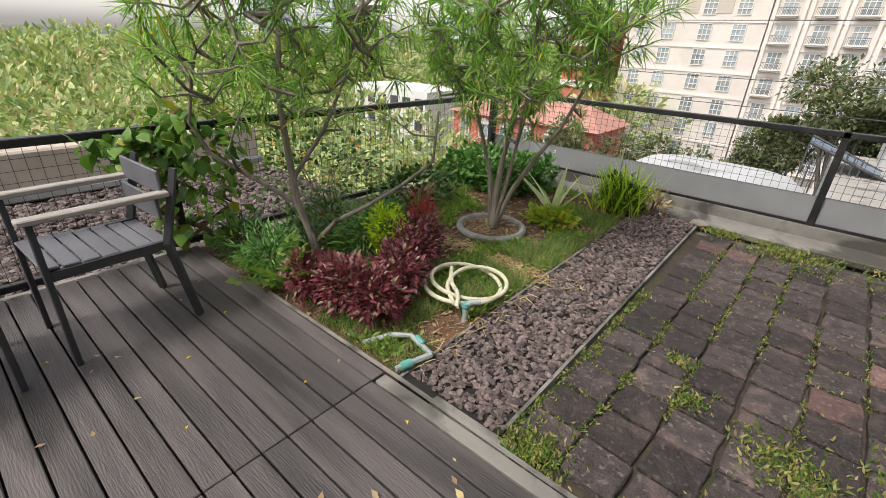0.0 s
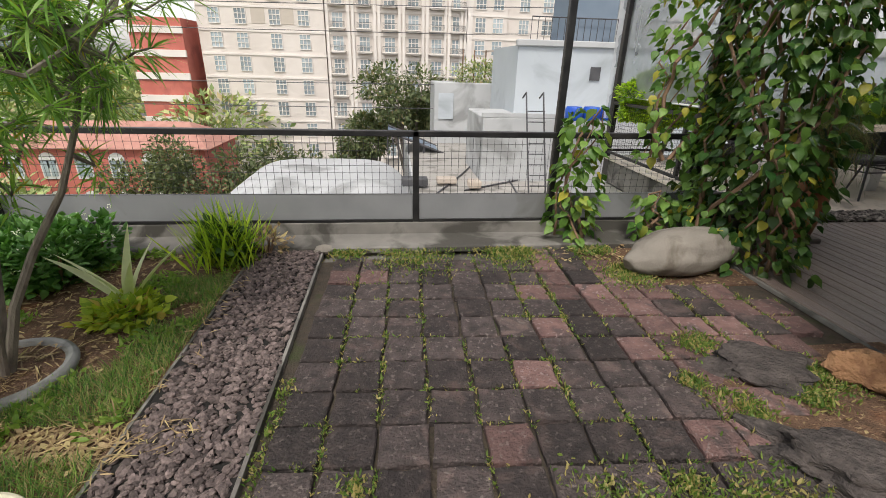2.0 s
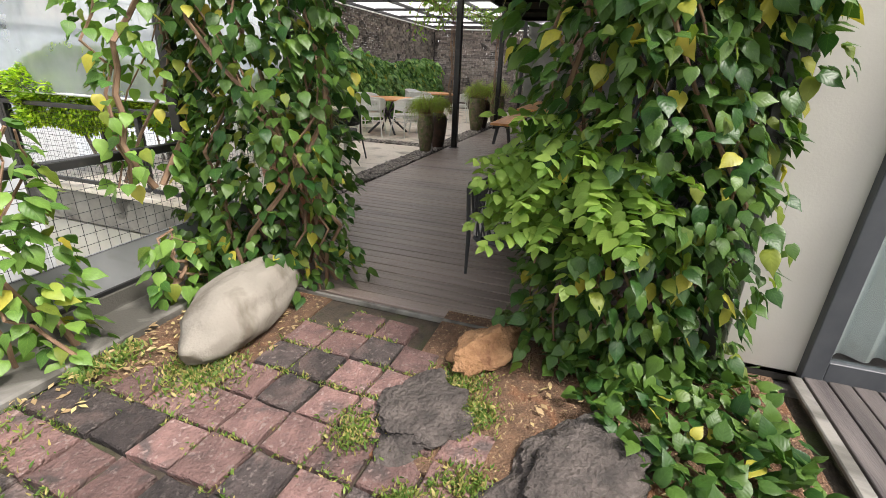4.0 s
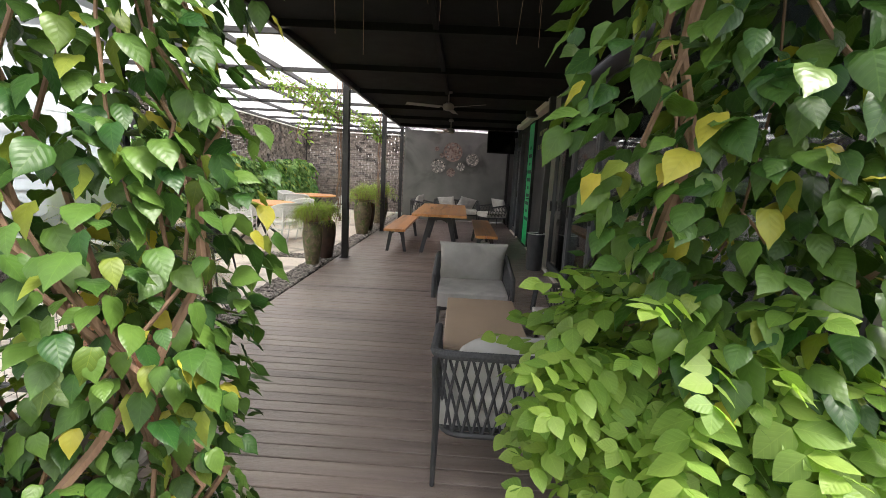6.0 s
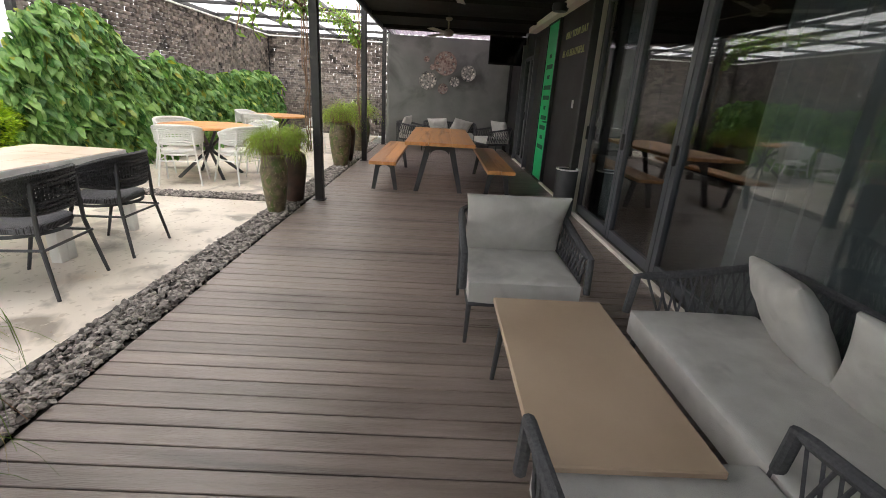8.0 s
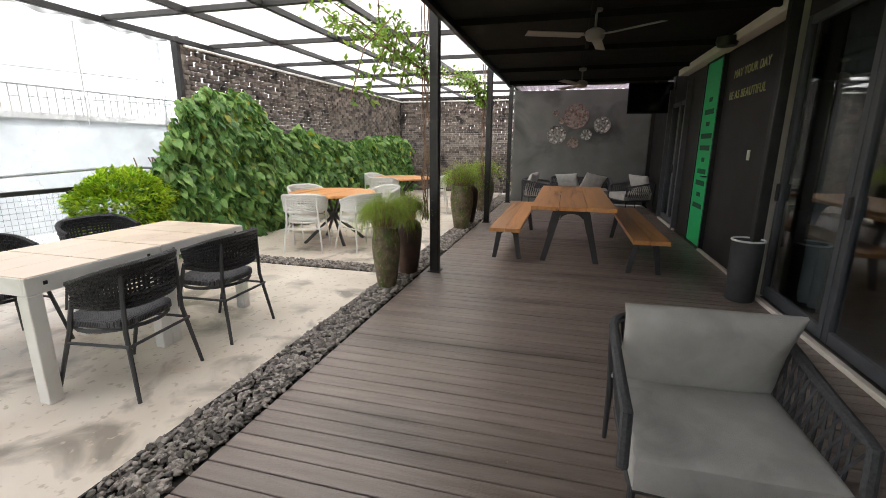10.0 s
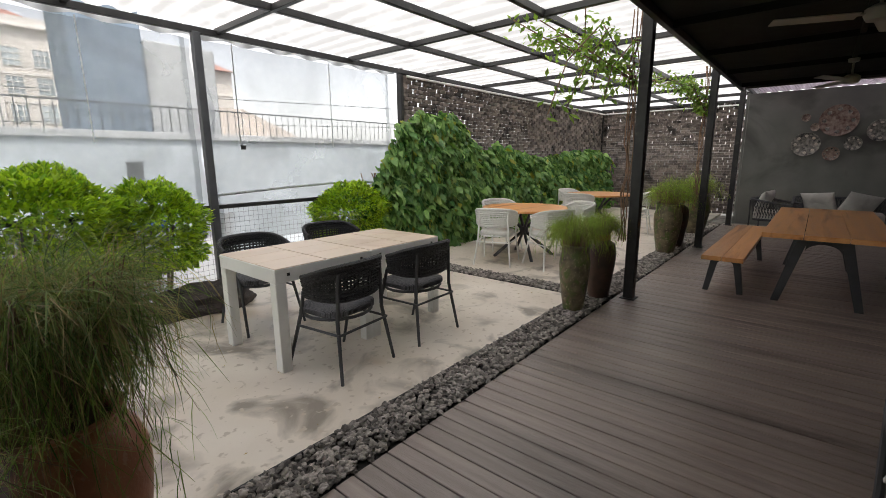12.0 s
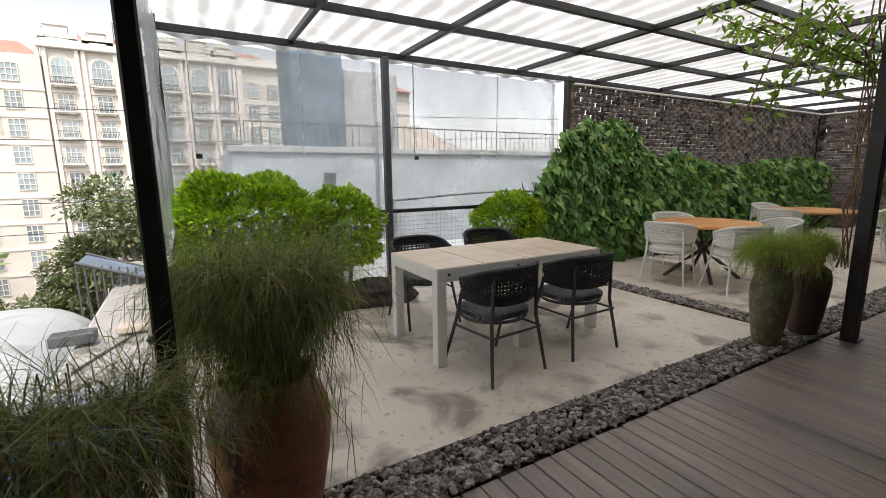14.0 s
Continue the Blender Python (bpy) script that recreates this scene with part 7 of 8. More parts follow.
hedge("large round clipped bright green bush by the fence", (4.95, 8.35, 0.95), (0.66, 0.42, 0.42), 17000)
hedge("round clipped bright green bush by the fence", (5.92, 8.5, 0.82), (0.38, 0.34, 0.40), 8500)
hedge("small round clipped bush under the blind", (8.35, 8.62, 0.72), (0.52, 0.28, 0.38), 8500)
# broad-leaved plants against the screen wall: a leafy bank whose height swells and sinks along the wall
def creeper_top(x):
    return float(np.interp(x, (8.7, 9.0, 9.35, 9.8, 10.6, 11.0, 11.4, 12.1, 13.0, 13.8, 15.0, 17.0, 18.0), (1.0, 1.5, 2.0, 2.15, 2.18, 1.9, 1.58, 1.7, 1.55, 1.45, 1.58, 1.65, 1.5)))


for i in range(13):
    x0 = 8.95 + 0.7 * i
    b = thing("wall_creeper", pose(x0, 8.62, 0), "broad-leaved green creeper growing against the brick screen", "plant", "wall creepers")
    zt = creeper_top(x0)
    for k in range(4):
        part("stem", S_().tube([(rnd(-0.3, 0.3), 0.1, 0), (rnd(-0.3, 0.3), 0.15, zt * 0.5), (rnd(-0.3, 0.3), 0.18, zt * 0.9)], 0.008, 5), M["vinewood"], b)
    n = int(640 * zt) if i < 6 else int(480 * zt)
    px = RNG.normal(0, 0.30, n)
    tops = np.array([creeper_top(x0 + a) * (1 + 0.07 * noise.noise((6 * (x0 + a), 0, 2))) for a in px])
    u = RNG.random(n) ** 0.85
    z = u * tops
    bulge = 0.16 + 0.24 * np.sqrt(np.clip(1 - u ** 3, 0, 1)) * (0.6 + 0.9 * np.array([noise.noise((3 * (x0 + a), 3 * c, 5)) for a, c in zip(px, z)]))
    p = np.stack([px, 0.2 - bulge * (0.75 + 0.4 * RNG.random(n)), z + 0.04], 1)
    d = np.stack([RNG.normal(0, 0.45, n), -0.55 + RNG.normal(0, 0.3, n), -0.75 + RNG.normal(0, 0.4, n)], 1)
    fol(b, "leaves", p, d, RNG.uniform(0.10, 0.23, n), M["leaf_wall"], broad_leaf(0.56, 0.30, 0.05), single=25 if i < 4 else 0)

# climber sprays under the glass roof and along the posts
def spray(label, c, pts, n, size, stems):
    s = thing("roof_climber", pose(*c), label, "vine", "climbers on the posts")
    P, D = [], []
    for st in stems:
        part("stem", S_().tube(st, 0.006, 5), M["vinewood"], s, "brown twining stem", smooth=True)
    for _ in range(n):
        st = random.choice(pts)
        f = random.random() * (len(st) - 1)
        i = min(int(f), len(st) - 2)
        q = Vector(st[i]).lerp(Vector(st[i + 1]), f - i)
        P.append(q + Vector((random.gauss(0, 0.05), random.gauss(0, 0.05), random.gauss(0, 0.05))))
        D.append((random.gauss(0, 0.7), random.gauss(0, 0.7), random.gauss(-0.4, 0.5)))
    fol(s, "leaves", P, D, [rnd(size * 0.7, size * 1.3) for _ in P], M["leaf_light"], SMALL)


for x in (9.24, 12.75):
    st = [[(rnd(-0.07, 0.07), 0.10 + rnd(-0.03, 0.05), 0.6 + 0.25 * i) for i in range(10)] for _ in range(5)]
    up = [[(rnd(-0.1, 0.1), 0.1, 2.2), (rnd(-0.8, 0.3), rnd(0.1, 0.8), 2.55), (rnd(-1.4, 0.2), rnd(0.2, 1.3), 2.68)] for _ in range(7)]
    hang = [[(-0.5, 0.2, 2.6), (-0.9, 0.25, 2.2), (-1.2, 0.25, 1.85)], [(-0.3, 0.3, 2.55), (-0.55, 0.3, 2.1)], [(-0.6, 0.25, 2.6), (-1.1, 0.3, 2.25), (-1.45, 0.28, 1.8)], [(0.0, 0.1, 2.6), (-0.35, 0.2, 2.3), (-0.5, 0.2, 2.0)]] if x < 10 else []
    spray("light green climber trailing from the post under the glass roof", (x, 5.17, 0), up + hang, 760, 0.075, st + up + hang)
roots = thing("hanging_roots", pose(4.2, 3.4, 2.7), "thin brown air roots hanging from the canopy edge", "roots")
for k in range(16):
    x, y = rnd(-0.4, 0.6), rnd(-0.7, 0.7)
    part("strand", S_().tube([(x, y, 0), (x + rnd(-0.02, 0.02), y, -0.2), (x + rnd(-0.04, 0.04), y + rnd(-0.04, 0.04), -rnd(0.3, 0.62))], 0.0018, 3), M["vinewood"], roots)

# ---- pierced brick screen ----
def screen(name, label, m, length, height, near_n, gap=0.05, bd=0.07, relief=0.014):
    """Bricks laid open in staggered courses, alternate ones turned out, with holes between."""
    w = thing(name, m, label, "wall", kind="structure")
    bl, bh = 0.235 - gap, 0.062
    me = S_().box((0, 0, 0), (bl, bd, bh), ch=0.012).mesh("brick", M["brick"])
    pitch = bl + gap
    count = 0
    joined = S_()
    rows = int(height / (bh + 0.004))
    for j in range(rows):
        z = (j + 0.5) * (bh + 0.004)
        off = (j % 2) * pitch / 2 + (0.02 if j % 4 > 1 else 0)
        for x in (0.05, length - 0.05):
            joined.box((x, 0, z), (0.12, bd, bh))
        for i in range(int(length / pitch)):
            x = (i + 0.5) * pitch + off
            if x + bl / 2 > length:
                continue
            y = -relief if (i + j) % 3 == 0 else relief * 0.8 if (i + 2 * j) % 5 == 0 else 0.0
            rz = random.uniform(-3, 3)
            if count < near_n and x < 4.2 and z > 1.7:
                part("brick", me, None, w, m=pose(x, y, z, 0, 0, rz))
                count += 1
            else:
                joined.box((x, y, z), (bl * rnd(0.92, 1.06), bd, bh), pose(0, 0, 0), 0.0)
    tagged(part("bricks", joined, M["brick_far"], w), "", kind="stuff")
    part("top_pipe", S_().tube([(0, -0.12, height - 0.12), (length, -0.12, height - 0.12)], 0.018, 8), M["white_metal"], w, "white pipe under the roof")
    part("end_post", S_().box((-0.03, 0, height / 2), (0.06, 0.1, height), ch=0.004), M["black"], w)
    return w


screen("wall_screen_north", "dark pierced brick screen wall with small holes", pose(9.72, NORTH + 0.02, 0), EAST - 9.72, 2.85, 300)
screen("wall_screen_east", "grey-brown pierced brick screen wall at the far end", pose(EAST, NORTH - 0.05, 0, 0, 0, -90), 3.7, 2.85, 0, 0.014, 0.08, 0.026)
setting("wall_east_side", S_().box((17.3, 5.1, 1.4), (1.9, 0.1, 2.8)), M["grey_wall"], "dark grey side wall behind the end wall")

# ---- beyond the terrace: neighbouring roofs, street trees, hotel, woods ----
GROUND = -21.0
M["city_ground"] = mat("street_ground", (0.10, 0.10, 0.095), (0.16, 0.155, 0.145), 0.95, 0.05, 2, 0.1, c=(0.06, 0.09, 0.03), cs=0.02, cf=0.5)
M["white_roof"] = mat("white_roof_coat", (0.42, 0.43, 0.435), (0.53, 0.54, 0.54), 0.8, 0.5, 12, 0.1, c=(0.29, 0.295, 0.29), cs=0.5, cf=0.6)
M["blue_wall"] = mat("pale_blue_wall", (0.46, 0.50, 0.53), (0.55, 0.59, 0.62), 0.85, 0.4, 10, 0.1, c=(0.36, 0.39, 0.41), cs=0.35, cf=0.4)
M["screed"] = mat("roof_screed", (0.32, 0.305, 0.28), (0.41, 0.39, 0.36), 0.9, 0.8, 14, 0.15, c=(0.20, 0.19, 0.17), cs=0.9, cf=0.55)
M["slate"] = mat("blue_grey_slab", (0.15, 0.20, 0.26), (0.21, 0.26, 0.32), 0.8, 0.6, 12, 0.1, c=(0.11, 0.14, 0.18), cs=0.5, cf=0.3)
M["hotel"] = mat("hotel_render", (0.64, 0.585, 0.53), (0.73, 0.68, 0.625), 0.85, 0.3, 6, 0.05, c=(0.56, 0.51, 0.455), cs=0.15, cf=0.3)
M["hotel_trim"] = mat("hotel_trim", (0.70, 0.655, 0.605), (0.79, 0.745, 0.695), 0.85, 0.3, 6, 0.05)
M["hotel_beige"] = mat("hotel_beige", (0.50, 0.45, 0.38), (0.56, 0.50, 0.43), 0.85, 0.3, 6, 0.05)
M["win_far"] = mat("far_window", (0.22, 0.28, 0.31), (0.40, 0.46, 0.48), 0.2, 0.6, 8, 0.0, vary=0.3)
M["rail_far"] = mat("far_rail", (0.05, 0.05, 0.055), (0.09, 0.09, 0.095), 0.6, 2, 20, 0.0)
M["redwall"] = mat("red_wall", (0.46, 0.13, 0.10), (0.56, 0.18, 0.14), 0.85, 0.5, 8, 0.05, c=(0.36, 0.11, 0.09), cs=0.3, cf=0.3)
M["tileroof"] = mat("red_roof", (0.42, 0.20, 0.16), (0.52, 0.28, 0.22), 0.85, 1.5, 10, 0.2)
M["tanroof"] = mat("tan_roof", (0.42, 0.36, 0.31), (0.52, 0.46, 0.40), 0.85, 0.8, 10, 0.1)
M["far_white"] = mat("far_white", (0.62, 0.62, 0.60), (0.72, 0.72, 0.70), 0.85, 0.3, 6, 0.0)
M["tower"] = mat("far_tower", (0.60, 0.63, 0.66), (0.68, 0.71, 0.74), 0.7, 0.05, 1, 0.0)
M["bluetank"] = mat("blue_plastic", (0.01, 0.06, 0.42), (0.02, 0.12, 0.55), 0.4, 2, 20, 0.0)
M["parapet"] = mat("beige_parapet", (0.45, 0.38, 0.31), (0.54, 0.47, 0.40), 0.85, 1.5, 40, 0.1, c=(0.36, 0.31, 0.26), cs=1.5, cf=0.3)
# leaf colours lightened to carry the haze over the distant woods
M["wood_far"] = leaf_mat("hazy_woodland_leaf", (0.15, 0.23, 0.09), (0.50, 0.55, 0.24), (0.50, 0.40, 0.24), gloss=0.8, through=0.15, dead_share=0.10)
M["street_leaf"] = leaf_mat("street_tree_leaf", (0.075, 0.105, 0.05), (0.19, 0.22, 0.10), (0.26, 0.22, 0.11), gloss=0.6, through=0.2, dead_share=0.06)

setting("ground", S_().add([(-2500, -2500, GROUND), (2500, -2500, GROUND), (2500, 2500, GROUND), (-2500, 2500, GROUND)], [(0, 1, 2, 3)]), M["city_ground"], "city ground far below the roof terrace")
setting("wall_building", S_().box((0.95, -0.2, -10.7), (6.86, 10.5, 20.4)).box((11.3, 3.0, -10.7), (13.7, 12.0, 20.4)), M["cream"], "plain outer walls of the building under the terrace")

# next roof to the west: gravel flat with a beige parapet
setting("roof_west", S_().box((-3.75, -0.4, -0.45), (2.6, 7.4, 0.6)), M["slab"], "lower flat roof beyond the chair-side fence")
gv = Shape()
V, F, base = [], [], 0
for _ in range(5200):
    x, y = rnd(-4.5, -2.42), rnd(-1.0, 3.27)
    s = rnd(0.04, 0.075)
    m = Matrix.Translation((x, y, -0.14 + rnd(0, 0.02))) @ Euler((rnd(-0.5, 0.5), rnd(-0.5, 0.5), rnd(0, 6.3))).to_matrix().to_4x4() @ Matrix.Scale(s, 4)
    a = np.array(m)
    v, f = PEB[random.randrange(5)]
    V.append(v @ a[:3, :3].T + a[:3, 3])
    F.extend([tuple(i + base for i in q) for q in f])
    base += len(v)
gv.v, gv.f = [tuple(p) for p in np.concatenate(V)], F
tagged(part("roof_gravel", gv, M["stone_grey"]), "loose grey gravel on the lower roof", "gravel", kind="stuff")
setting("parapet_west", S_().box((-4.75, -0.4, 0.06), (0.25, 7.4, 0.5), ch=0.02), M["parapet"], "beige parapet of the lower roof")
setting("trim_parapet", S_().box((-4.58, -0.4, -0.08), (0.10, 7.4, 0.07), ch=0.01), M["white_roof"], "white drain strip below the beige parapet")
b = bush("lantana_bush", "straggly shrub with orange flowers beyond the fence", (-2.75, 2.9, 0.2), (0.32, 0.75, 0.42), 900, 0.045, M["leaf"], OVATE)
p, d = cloud(26, (0, 0, 0.25), (0.3, 0.7, 0.42), 0.95)
p = p[p[:, 2] > 0.1]
fol(b, "flowers", np.repeat(p, 8, 0) + RNG.normal(0, 0.012, (len(p) * 8, 3)), RNG.normal(0, 1, (len(p) * 8, 3)), np.full(len(p) * 8, 0.025), M["orange_fl"], SMALL, "orange flower heads")


# the hotel across the street, with storeys of windows and balconies
def hx(x):
    return 0.67 + (x - 0.67) * 1.215


def hz(z):
    return 1.36 + (z - 1.36) * 1.215


HY = 75.0
hotel = thing("hotel_building", pose(0, HY, GROUND), "cream hotel with rows of tall windows and small balconies", "building")
part("wall", S_().box((hx(-14.5), 6.0, (hz(13.0) - GROUND) / 2), (hx(-7.2) - hx(-21.7), 12.0, hz(13.0) - GROUND)), M["hotel"], hotel, "plain cream side block")
part("wall", S_().box((hx(4.0), 6.6, (hz(14.2) - GROUND) / 2), (hx(15.2) - hx(-7.2), 12.0, hz(14.2) - GROUND)), M["hotel"], hotel, "cream balcony block")
part("wall", S_().box((hx(24.0), 7.4, (hz(12.6) - GROUND) / 2), (hx(32.8) - hx(15.2), 12.0, hz(12.6) - GROUND)), M["hotel"], hotel, "cream end block")
roofs = S_()
for x0, x1, zb in ((-21.7, -7.2, 13.0), (-7.2, 15.2, 14.2), (15.2, 32.8, 12.6)):
    a, c, z = hx(x0), hx(x1), hz(zb) - GROUND
    roofs.add([(a, 0.3, z), (c, 0.3, z), (c, 12, z), (a, 12, z), (a + 3, 6, z + 2.6), (c - 3, 6, z + 2.6)], [(0, 1, 5, 4), (2, 3, 4, 5), (1, 2, 5), (3, 0, 4)])
part("roof", roofs, M["tileroof"], hotel, "red tiled hipped roof")
zs = [11.3 - 2.58 * k for k in range(9)]


def arch(w, h, y0, y1):
    """A window-shaped prism with a round head, w wide and h high to the spring, from depth y0 to y1."""
    ring = [(-w / 2, -h / 2), (w / 2, -h / 2)] + [(w / 2 * math.cos(t), h / 2 + w / 2 * math.sin(t)) for t in np.linspace(0, math.pi, 11)]
    k = len(ring)
    return S_().add([(x, y0, z) for x, z in ring] + [(x, y1, z) for x, z in ring], [tuple(range(k)), tuple(range(2 * k - 1, k - 1, -1))] + [(i, (i + 1) % k, k + (i + 1) % k, k + i) for i in range(k)])


am = arch(1.9, 1.9, -0.06, 0.03).mesh("window", M["win_far"])
ar = arch(2.5, 1.9, -0.02, 0.03).mesh("window_surround", M["hotel_trim"])
ab = S_()
for x in (-0.5, 0.0, 0.5):
    ab.box((x, -0.09, 0.2), (0.07, 0.06, 2.6))
ab = ab.box((0, -0.09, -0.3), (1.9, 0.06, 0.07)).box((0, -0.09, 0.9), (1.9, 0.06, 0.07)).mesh("window_frame", M["hotel_trim"])
wm = S_().box((0, 0, 0), (1.55, 0.06, 2.0)).mesh("window", M["win_far"])
fm = S_()
for x in (-0.78, -0.26, 0.26, 0.78):
    fm.box((x, -0.07, 0), (0.09, 0.08, 2.05))
for z in (-1.0, -0.35, 0.35, 1.0):
    fm.box((0, -0.07, z), (1.6, 0.08, 0.09))
fm = fm.mesh("window_frame", M["hotel_trim"])
bal = S_().box((0, -0.45, -1.12), (2.3, 0.9, 0.16), ch=0.03).box((0, -0.45, -1.28), (2.0, 0.7, 0.16), ch=0.05).mesh("balcony", M["hotel_trim"])
rl = S_()
for i in range(15):
    x = -1.08 + 2.16 * i / 14
    rl.box((x, -0.85, -0.65), (0.035, 0.035, 0.8))
rl.box((0, -0.85, -0.24), (2.2, 0.05, 0.05))
rl = rl.mesh("balcony_rail", M["rail_far"])
cols_b = (-5.74, -2.56, 0.53, 3.44, 6.32, 8.93)
cols_p = (-19.8, -16.85, -12.94, -9.63)
cols_r = (11.79, 14.0)
cols_e = (17.5, 20.5, 23.5, 26.5, 29.5)
for z in zs:
    zz = hz(z) - GROUND
    for cols, y0, balcony in ((cols_p, -0.02, False), (cols_b, 0.58, True), (cols_r, 0.58, False), (cols_e, 1.38, False)):
        for x in cols:
            tall = balcony and z == zs[0]
            w = part("window", am if tall else wm, None, hotel, m=pose(hx(x), y0 - 0.05 * tall, zz + 0.3 * tall))
            part("window_frame", ab if tall else fm, None, w)
            if tall:
                part("window_surround", ar, None, w)
            if balcony:
                bb = part("balcony", bal, None, hotel, m=pose(hx(x), y0, zz))
                part("balcony_rail", rl, None, bb)
for z in zs:
    zz = hz(z - 1.5) - GROUND
    for x0, x1, y in ((-21.7, -7.2, -0.06), (-7.2, 15.2, 0.54), (15.2, 32.8, 1.34)):
        part("string_course", S_().box(((hx(x0) + hx(x1)) / 2, y, zz), (hx(x1) - hx(x0), 0.14, 0.28)), M["hotel_trim"], hotel)
for a, c in zip((-7.2, *cols_b), (*cols_b, 10.4)):
    x = hx((a + c) / 2) if a > -7 else hx(-7.2)
    part("pilaster", S_().box((x - 0.32, 0.45, 19.0), (0.42, 0.4, 38.0)).box((x + 0.32, 0.45, 19.0), (0.42, 0.4, 38.0)), M["hotel_trim"], hotel, "paired cream pilasters")
part("pilaster", S_().box((hx(10.4), 0.45, 19.0), (0.9, 0.4, 38.0)), M["hotel_trim"], hotel)
for x in cols_p[2:]:
    part("spandrel", S_().box((hx(x - 1.9), -0.03, hz(6.4) - GROUND), (1.9, 0.05, 2.4)), M["hotel_beige"], hotel, "grey-beige wall panel")
zc = hz(14.2) - GROUND
part("cornice", S_().box((hx(4.0), 0.35, zc - 0.25), (hx(15.2) - hx(-7.2) + 0.6, 0.9, 0.35), ch=0.08).box((hx(4.0), 0.5, zc + 0.35), (hx(15.2) - hx(-7.2), 0.5, 0.9)), M["hotel_trim"], hotel, "moulded cream roof cornice")
for x, k in zip(cols_b, (1.0, 0.8, 1.0, 0.8, 1.0, 0.8)):
    gb_ = arch(2.2 * k, 1.5 * k, 0.25, 0.9)
    gb_.box((-1.5 * k, 0.55, -0.35), (0.9 * k, 0.6, 1.0 * k)).box((1.5 * k, 0.55, -0.35), (0.9 * k, 0.6, 1.0 * k)).box((0, 0.3, 0.75 * k), (2.6 * k, 0.4, 0.16)).box((-1.5 * k, 0.55, 0.3), (0.35, 0.5, 0.5), None, 0.1).box((1.5 * k, 0.55, 0.3), (0.35, 0.5, 0.5), None, 0.1)
    part("gable", gb_, M["hotel_trim"], hotel, "stepped cream roof gable", m=pose(hx(x), 0, zc + 1.5 * k))
part("roof_antenna", S_().tube([(hx(-1.2), 1.0, zc), (hx(-1.2), 1.0, zc + 3.4)], 0.05, 5).box((hx(-1.2) + 0.5, 1.0, zc + 3.3), (1.0, 0.06, 0.06)), M["rail_far"], hotel, "dark roof mast")

# neighbouring house north of the terrace
nb = thing("neighbour_house", pose(12.0, 21.5, GROUND), "pale blue-white neighbouring house with a flat parapet roof", "building")
G = -GROUND
part("wall", S_().box((-4.5, 2.5, (G + 2.25) / 2), (3.0, 5.0, G + 2.25)).box((4.5, 6.0, (G + 2.25) / 2), (15.0, 12.0, G + 2.25)), M["blue_wall"], nb)
part("parapet", S_().box((3.0, 0.0, G + 2.35), (18.2, 0.3, 0.25), ch=0.03), M["white_roof"], nb)
part("tower_slab", S_().box((-2.7, 1.6, G + 4.4), (2.0, 2.6, 4.4), ch=0.05), M["slate"], nb, "tall blue-grey slab on the roof")
part("stair_head", S_().box((-0.4, 1.8, G + 3.9), (2.4, 2.4, 3.4), ch=0.05), M["white_roof"], nb, "pale grey stair head")
part("vent", S_().box((-2.5, -0.03, G + 1.2), (0.45, 0.06, 0.55)), M["rail_far"], nb, "small dark vent window")
rr = S_()
for i in range(60):
    rr.tube([(-5.5 + 17.0 * i / 59, 0.1, G + 2.4), (-5.5 + 17.0 * i / 59, 0.1, G + 3.35)], 0.016, 4, cap=False)
rr.tube([(-5.5, 0.1, G + 3.35), (11.5, 0.1, G + 3.35)], 0.025, 4)
part("roof_railing", rr, M["rail_far"], nb, "thin upright bar railing")
for x0, x1, y, z in ((0.9, 9.5, 7.0, 2.4),):
    part("pitched_roof", S_().add([(x0, y, G + z), (x1, y, G + z), (x1, y + 5, G + z), (x0, y + 5, G + z), (x0 + 3.5, y + 2, G + z + 2.1), (x1 - 3.5, y + 2, G + z + 2.1)], [(0, 1, 5, 4), (2, 3, 4, 5), (1, 2, 5), (3, 0, 4)]), M["tanroof"], nb, "low tan pitched roof")
lo = thing("low_white_house", pose(3.0, 20.0, GROUND), "low white flat-roofed house with plants on the roof", "building")
vault = S_()
nu, nv = 28, 14
for a in range(nu + 1):
    for b in range(nv + 1):
        u, v = 2 * a / nu - 1, 2 * b / nv - 1
        vault.v.append((-5.35 + 3.75 * u, 0.6 + 4.2 * v, G - 2.75 - 1.25 * abs(u) ** 5 - 0.9 * abs(v) ** 4 + 0.03 * noise.noise((u * 5, v * 5, 0))))
for a in range(nu):
    for b in range(nv):
        q = a * (nv + 1) + b
        vault.f.append((q, q + nv + 1, q + nv + 2, q + 1))
part("vaulted_roof", vault, M["white_roof"], lo, "white vaulted roof with rounded ends", smooth=True)
part("wall", S_().box((-5.35, 0.6, (G - 4.6) / 2), (7.4, 8.2, G - 4.6)).box((1.6, 4.0, (G - 3.15) / 2), (6.3, 17.0, G - 3.15), ch=0.03), M["white_roof"], lo)
part("roof_screed", S_().box((1.6, 4.0, G - 3.13), (6.1, 16.8, 0.04)), M["screed"], lo, "pale cracked roof screed")
for k, (x0, y0, x1, y1) in enumerate(((-1.2, -3.5, 2.0, 4.0), (0.4, -2.0, 4.2, 0.5), (2.2, -4.0, 3.0, 6.0))):
    part("pipe", S_().tube([(x0, y0, G - 3.07), ((x0 + x1) / 2 + 0.1, (y0 + y1) / 2, G - 3.05), (x1, y1, G - 3.07)], 0.035, 5), M["rail_far"], lo, "thin dark roof pipe")
part("upper_wall", S_().box((2.9, 11.0, (G + 0.45) / 2), (5.4, 3.0, G + 0.45), ch=0.04), M["white_roof"], lo)
